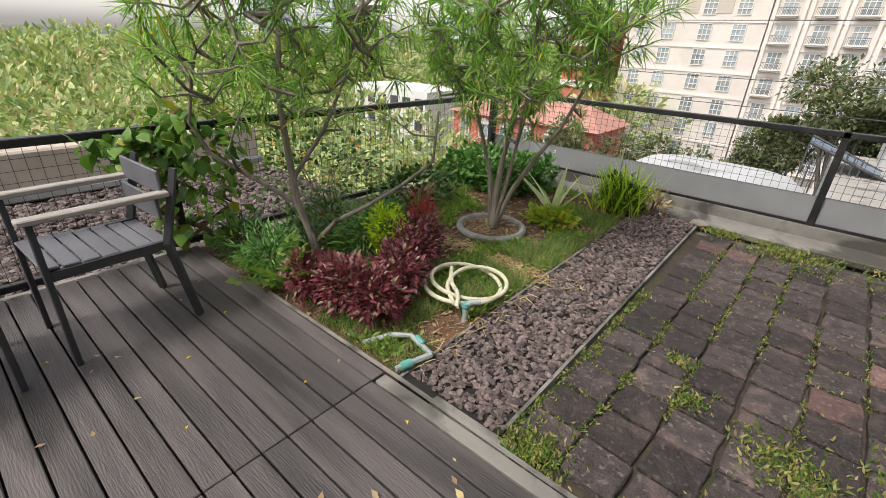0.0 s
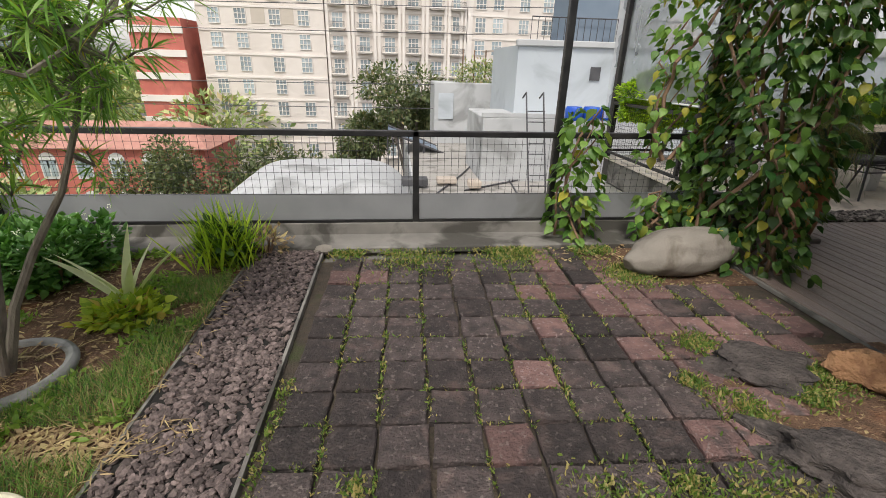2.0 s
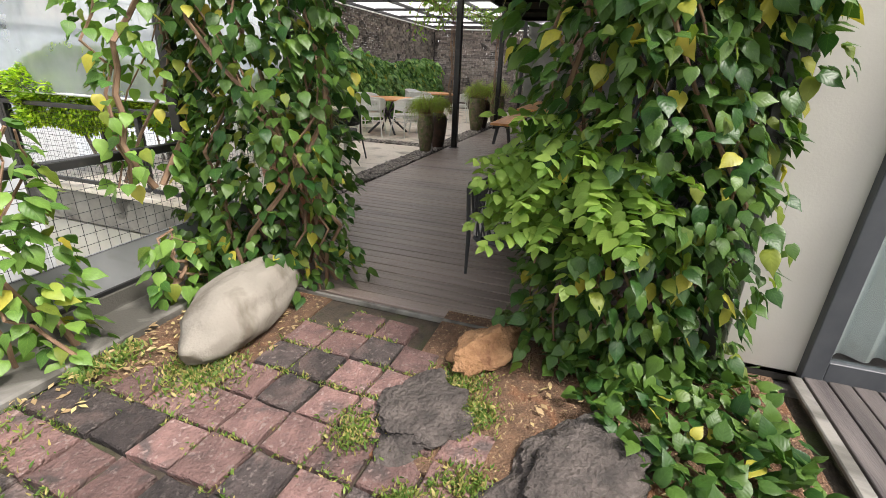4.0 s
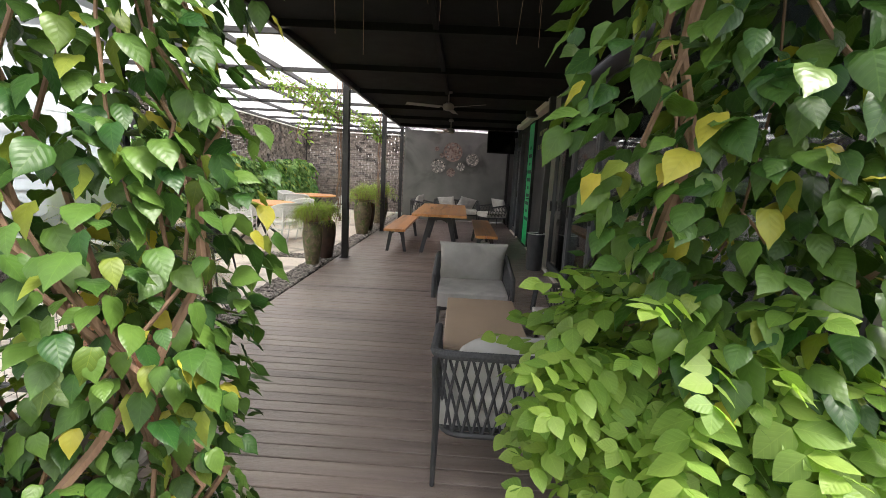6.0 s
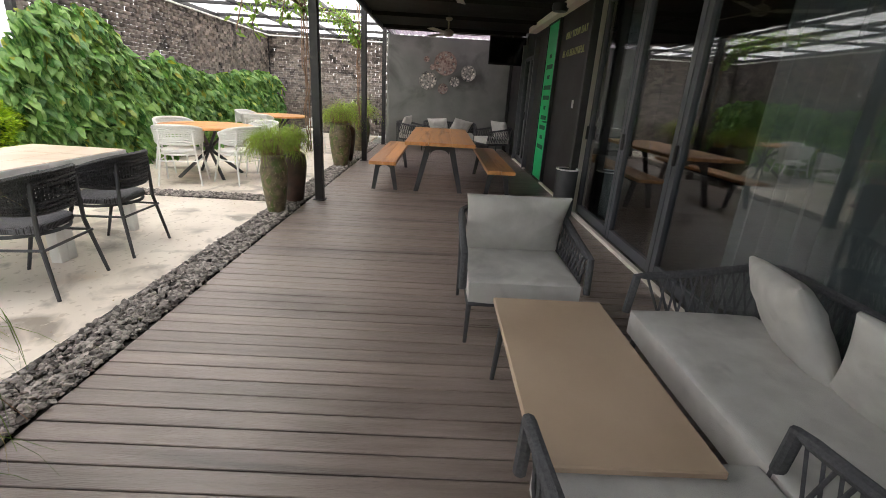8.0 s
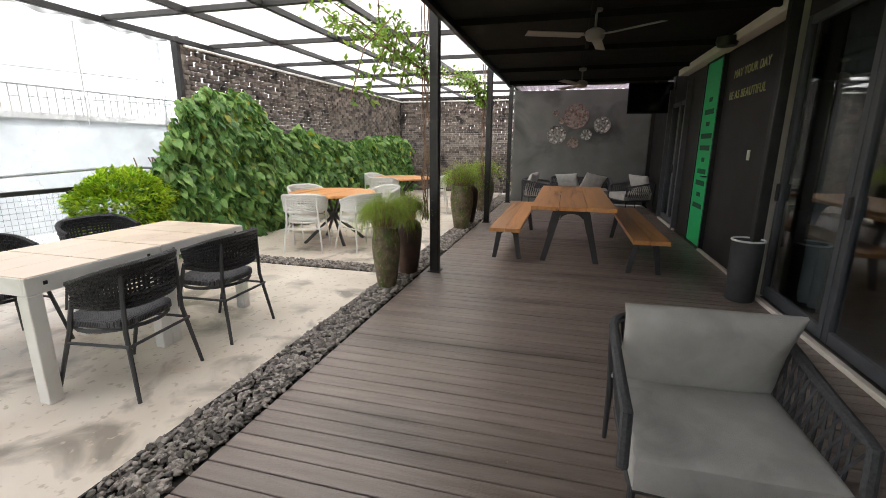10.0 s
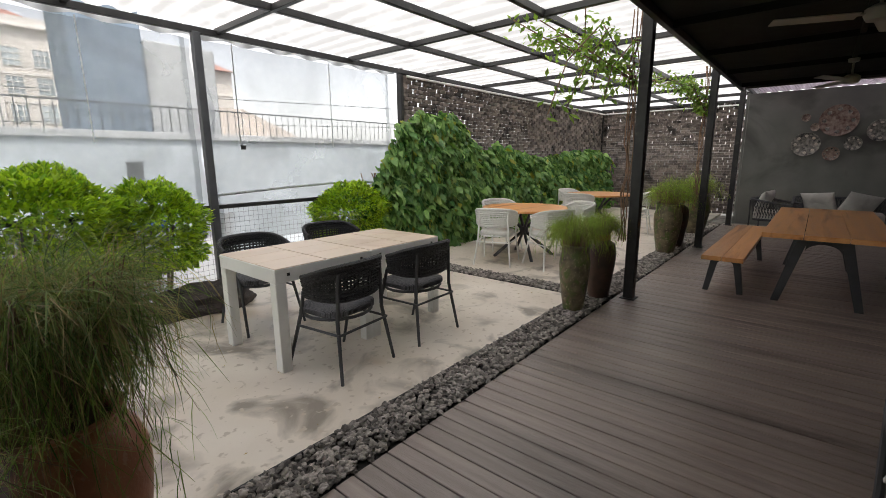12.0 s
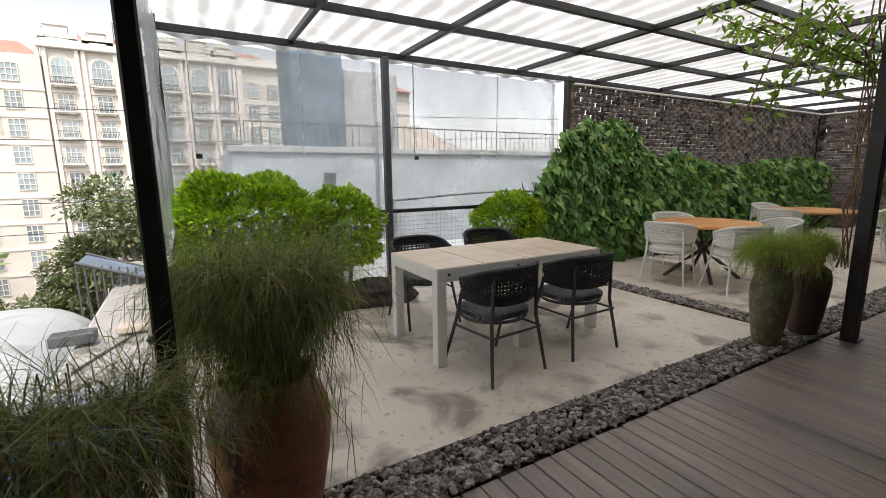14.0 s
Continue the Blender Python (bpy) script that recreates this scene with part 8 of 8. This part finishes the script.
part("upper_wall", S_().box((5.0, 1.6, (G - 0.5) / 2), (7.4, 4.0, G - 0.5), ch=0.04).box((5.0, -0.3, G - 0.42), (7.5, 0.2, 0.16)), M["white_roof"], lo)
part("window", S_().box((0.9, 9.45, G - 0.9), (0.9, 0.06, 1.5)), M["blue_wall"], lo)
part("chimney_box", S_().box((-1.5, -1.4, G - 2.85), (1.0, 0.5, 0.3), ch=0.03), M["rail_far"], lo, "dark roof clutter")
part("roof_clutter", S_().box((-0.2, -1.0, G - 2.9), (0.8, 0.5, 0.2), ch=0.03).box((0.8, -1.8, G - 2.85), (0.5, 0.5, 0.3), ch=0.05), M["parapet"], lo)
rp = bush("roof_plants", "orange-green shrubs in roof planters", (6.3, 30.2, 0.95), (2.0, 0.6, 0.75), 1500, 0.22, M["wood_far"], LONG)
for k in range(6):
    o = thing("pergola_post", pose(5.0 + 0.7 * k, 30.5, 0.4), "thin rusty pergola pole on the neighbouring roof", "pole", "pergola poles")
    part("pole", S_().tube([(0, 0, 0), (0, 0, 1.9)], 0.04, 5), M["vinewood"], o)
pg = thing("pergola_roof", pose(8.0, 30.8, 2.4), "pale corrugated lean-to roof on the neighbouring house", "roof")
part("sheet", S_().box((0, 0, 0), (3.2, 2.2, 0.08), pose(0, 0, 0, 0, -6, 0)), M["tanroof"], pg)
for x in (7.6, 8.3, 9.0):
    tk = thing("water_barrel", pose(x, 18.6, -0.45), "bright blue plastic barrel on the neighbouring roof", "barrel", "blue barrels")
    part("body", S_().lathe([(0.28, 0), (0.33, 0.08), (0.33, 0.4), (0.28, 0.5)], 16, pose(0, 0, 0)), M["bluetank"], tk, smooth=True)
tp_ = thing("blue_tarp", pose(2.4, 14.2, GROUND), "crumpled bright blue tarpaulin on a lower roof", "tarpaulin")
part("lower_roof", S_().box((0.0, -0.4, (G - 4.0) / 2), (4.6, 5.2, G - 4.0)), M["slab"], tp_, "grey lower roof under the tarpaulin")
part("sheet", S_().rock((-0.4, 0.3, G - 3.95), (3.2, 3.8, 0.6), n=14, rough=0.5, seed=4), M["bluetank"], tp_, smooth=True)
ld = thing("roof_ladder", pose(5.6, 15.8, -3.0), "black metal ladder leaning on the white house", "ladder")
for x in (-0.3, 0.3):
    part("rail", S_().tube([(x, 0, 0), (x - 0.1, 1.0, 3.1), (x - 0.1, 1.2, 3.6), (x - 0.1, 1.6, 3.4)], 0.03, 5), M["rail_far"], ld)
for k in range(9):
    part("rung", S_().tube([(-0.3 - 0.03 * k * 0.36, 0.11 * k, 0.3 + 0.34 * k), (0.3 - 0.03 * k * 0.36, 0.11 * k, 0.3 + 0.34 * k)], 0.018, 4), M["rail_far"], ld)
cn = thing("glass_canopy", pose(0.4, 26.0, -4.5), "steel and glass stair canopy on the lower roof", "canopy")
for k in range(8):
    part("bar", S_().box((0.28 * k, 0, 1.2), (0.06, 0.06, 2.6 - 0.1 * k)), M["rail_far"], cn)
part("roof_bar", S_().tube([(0, 0, 2.55), (2.2, 0, 1.7), (4.2, 0.2, 0.9)], 0.07, 5), M["rail_far"], cn)
part("roof_bar", S_().tube([(0, 2.5, 2.55), (4.0, 2.6, 0.9)], 0.07, 5), M["rail_far"], cn)
part("pane", S_().add([(0, 0, 2.5), (4.2, 0.2, 0.85), (4.2, 2.6, 0.85), (0, 2.5, 2.5)], [(0, 1, 2, 3)]), M["slate"], cn, "blue-grey glass roof")

# red house and grey block
rd = thing("red_house", pose(-24.0, 42.0, GROUND), "red-walled house with white arched windows", "building")
part("wall", S_().box((0, 4, (G - 5.8) / 2), (17.0, 8.0, G - 5.8)), M["redwall"], rd)
part("roof", S_().add([(-9, -0.5, G - 5.8), (9, -0.5, G - 5.8), (9, 8.5, G - 5.8), (-9, 8.5, G - 5.8), (-6, 4, G - 4.0), (6, 4, G - 4.0)], [(0, 1, 5, 4), (2, 3, 4, 5), (1, 2, 5), (3, 0, 4)]), M["tileroof"], rd)
for k in range(6):
    for z in (-7.6, -10.9):
        w = part("window", S_().box((0, 0, 0), (1.3, 0.1, 1.6)).lathe([(0.65, -0.05), (0.65, 0.05)], 20, pose(0, 0, 0.8, 90, 0, 0)), M["far_white"], rd, m=pose(-6.8 + 2.7 * k, -0.05, G + z))
        part("pane", S_().box((-0.3, -0.07, 0.1), (0.45, 0.05, 1.3)).box((0.3, -0.07, 0.1), (0.45, 0.05, 1.3)), M["win_far"], w)
r2 = thing("orange_block", pose(-31.5, 73.0, GROUND), "orange-brown apartment block beside the hotel", "building")
part("wall", S_().box((0, 4, (G + 6.5) / 2), (7.0, 8.0, G + 6.5)), M["redwall"], r2)
for k in range(6):
    part("band", S_().box((0, -0.1, G + 5.0 - 3.0 * k), (7.2, 0.3, 0.9)), M["hotel_trim"], r2)
gb = thing("grey_block", pose(-54.0, 50.0, GROUND), "grey-white block with rows of dark square windows", "building")
part("wall", S_().box((2, 5, (G - 5.5) / 2), (16.0, 10.0, G - 5.5)), M["far_white"], gb)
gw = S_().box((0, 0, 0), (1.5, 0.2, 1.5)).mesh("window", M["rail_far"])
for k in range(6):
    for j in range(4):
        part("window", gw, None, gb, m=pose(-4.5 + 2.6 * k, -0.05, G - 7.3 - 3.0 * j))
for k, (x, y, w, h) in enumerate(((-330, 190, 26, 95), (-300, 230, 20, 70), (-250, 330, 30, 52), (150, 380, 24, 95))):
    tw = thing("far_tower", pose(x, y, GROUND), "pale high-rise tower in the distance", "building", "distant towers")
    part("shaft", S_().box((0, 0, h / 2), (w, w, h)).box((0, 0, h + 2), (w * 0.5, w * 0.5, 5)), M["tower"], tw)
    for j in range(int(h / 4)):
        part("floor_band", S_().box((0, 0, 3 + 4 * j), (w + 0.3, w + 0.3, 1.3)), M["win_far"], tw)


# street trees: trunk, limbs, clumped crown
def big_tree(x, y, top, r, n, material, label, group, name="street_tree", leaf=0.5):
    base = GROUND
    t = thing(name, pose(x, y, base), label, "tree", group)
    h = top - base
    part("trunk", S_().tube([(0, 0, 0), (0.2, 0.1, h * 0.4), (0.1, 0, h * 0.75)], [0.45, 0.32, 0.15], 7), M["bark"], t)
    P, D = [], []
    lm = S_()
    for k in range(11):
        a, q = rnd(0, 6.28), rnd(0.2, 0.85)
        c = np.array((r * q * math.cos(a), r * q * math.sin(a), h - r * 0.8 + rnd(-0.7, 0.45) * r))
        lm.tube([(0.1, 0, h * 0.55), tuple(c * (0.6, 0.6, 0.9)), tuple(c)], [0.16, 0.1, 0.04], 5)
        p, d = cloud(n // 11, c, (r * 0.42, r * 0.42, r * 0.34), 0.5)
        P.append(p)
        D.append(d)
    part("branchwork", lm, M["bark"], t)
    P, D = np.concatenate(P), np.concatenate(D)
    fol(t, "crown", P, D + RNG.normal(0, 0.5, D.shape), RNG.uniform(leaf * 0.6, leaf * 1.2, len(P)), material, SMALL, "uneven leafy crown")


for x, y, top, r in ((2.0, 37.0, 1.7, 3.5), (4.6, 38.5, 0.4, 3.0), (-1.2, 39.0, -1.9, 2.8)):
    big_tree(x, y, top, r, 6000, M["street_leaf"], "large dark green street tree in front of the hotel", "street trees", leaf=0.38)
for x, y, top, r in ((-16.5, 37.0, -3.4, 4.0), (-11.5, 36.0, -4.2, 3.8), (-7.0, 36.5, -4.2, 3.6), (-3.8, 37.0, -4.8, 3.2), (-21.0, 52.0, -3.5, 4.5)):
    big_tree(x, y, top, r, 4500, M["street_leaf"], "dark green street tree below the hotel", "street trees", leaf=0.4)
for x, y, top, r in ((-9.0, 10.0, -7.0, 3.4), (-12.0, 15.0, -8.5, 4.0), (-14.0, 8.0, -4.5, 4.2), (-16.0, 20.0, -9.5, 4.2), (-20.0, 12.0, -5.0, 4.8)):
    big_tree(x, y, top, r, 2600, M["wood_far"], "leafy garden tree below the terrace", "garden trees", leaf=0.55)

# wooded slope to the west, as clumps
P, D = [], []
for k in range(330):
    dist = 24 + 150 * random.random() ** 1.3
    ang = radians(rnd(85, 176))
    x, y = dist * math.cos(ang), dist * math.sin(ang)
    if x > -22 or (-66 < x < -14 and 36 < y < 66):
        continue
    r = rnd(3.0, 5.5) * (1 + dist / 160)
    top = -9.5 + 0.058 * dist + rnd(-2.0, 1.5)
    p, d = cloud(430, (x, y, top - r * 0.6), (r, r, r * 0.62), 0.88)
    P.append(p[d[:, 2] > -0.35])
    D.append(d[d[:, 2] > -0.35])
P, D = np.concatenate(P), np.concatenate(D)
sz = RNG.uniform(0.5, 1.0, len(P)) * (0.6 + np.hypot(P[:, 0], P[:, 1]) / 90)
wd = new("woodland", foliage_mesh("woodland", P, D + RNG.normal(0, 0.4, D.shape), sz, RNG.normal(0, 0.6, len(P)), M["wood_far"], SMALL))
tagged(wd, "wooded slope of mixed green and brownish tree crowns, paled for haze", "woods", kind="stuff")
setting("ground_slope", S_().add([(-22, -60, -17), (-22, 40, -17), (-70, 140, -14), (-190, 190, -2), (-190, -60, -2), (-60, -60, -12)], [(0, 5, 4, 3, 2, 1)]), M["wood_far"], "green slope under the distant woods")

# overhead cables
for k, (z0, z1) in enumerate(((4.6, 5.4), (3.4, 4.0), (0.6, 1.2), (-0.6, -0.2))):
    cb = thing("overhead_cable", pose(0, 30, 0), "thin dark overhead cable across the street", "cable", "overhead cables")
    part("wire", S_().tube([(-45, 2, z0), (-20, 1, z0 * 0.5 + z1 * 0.5 - 0.8), (5, 0, z1 - 0.9), (30, 0, z1)], 0.02, 4), M["rail_far"], cb)
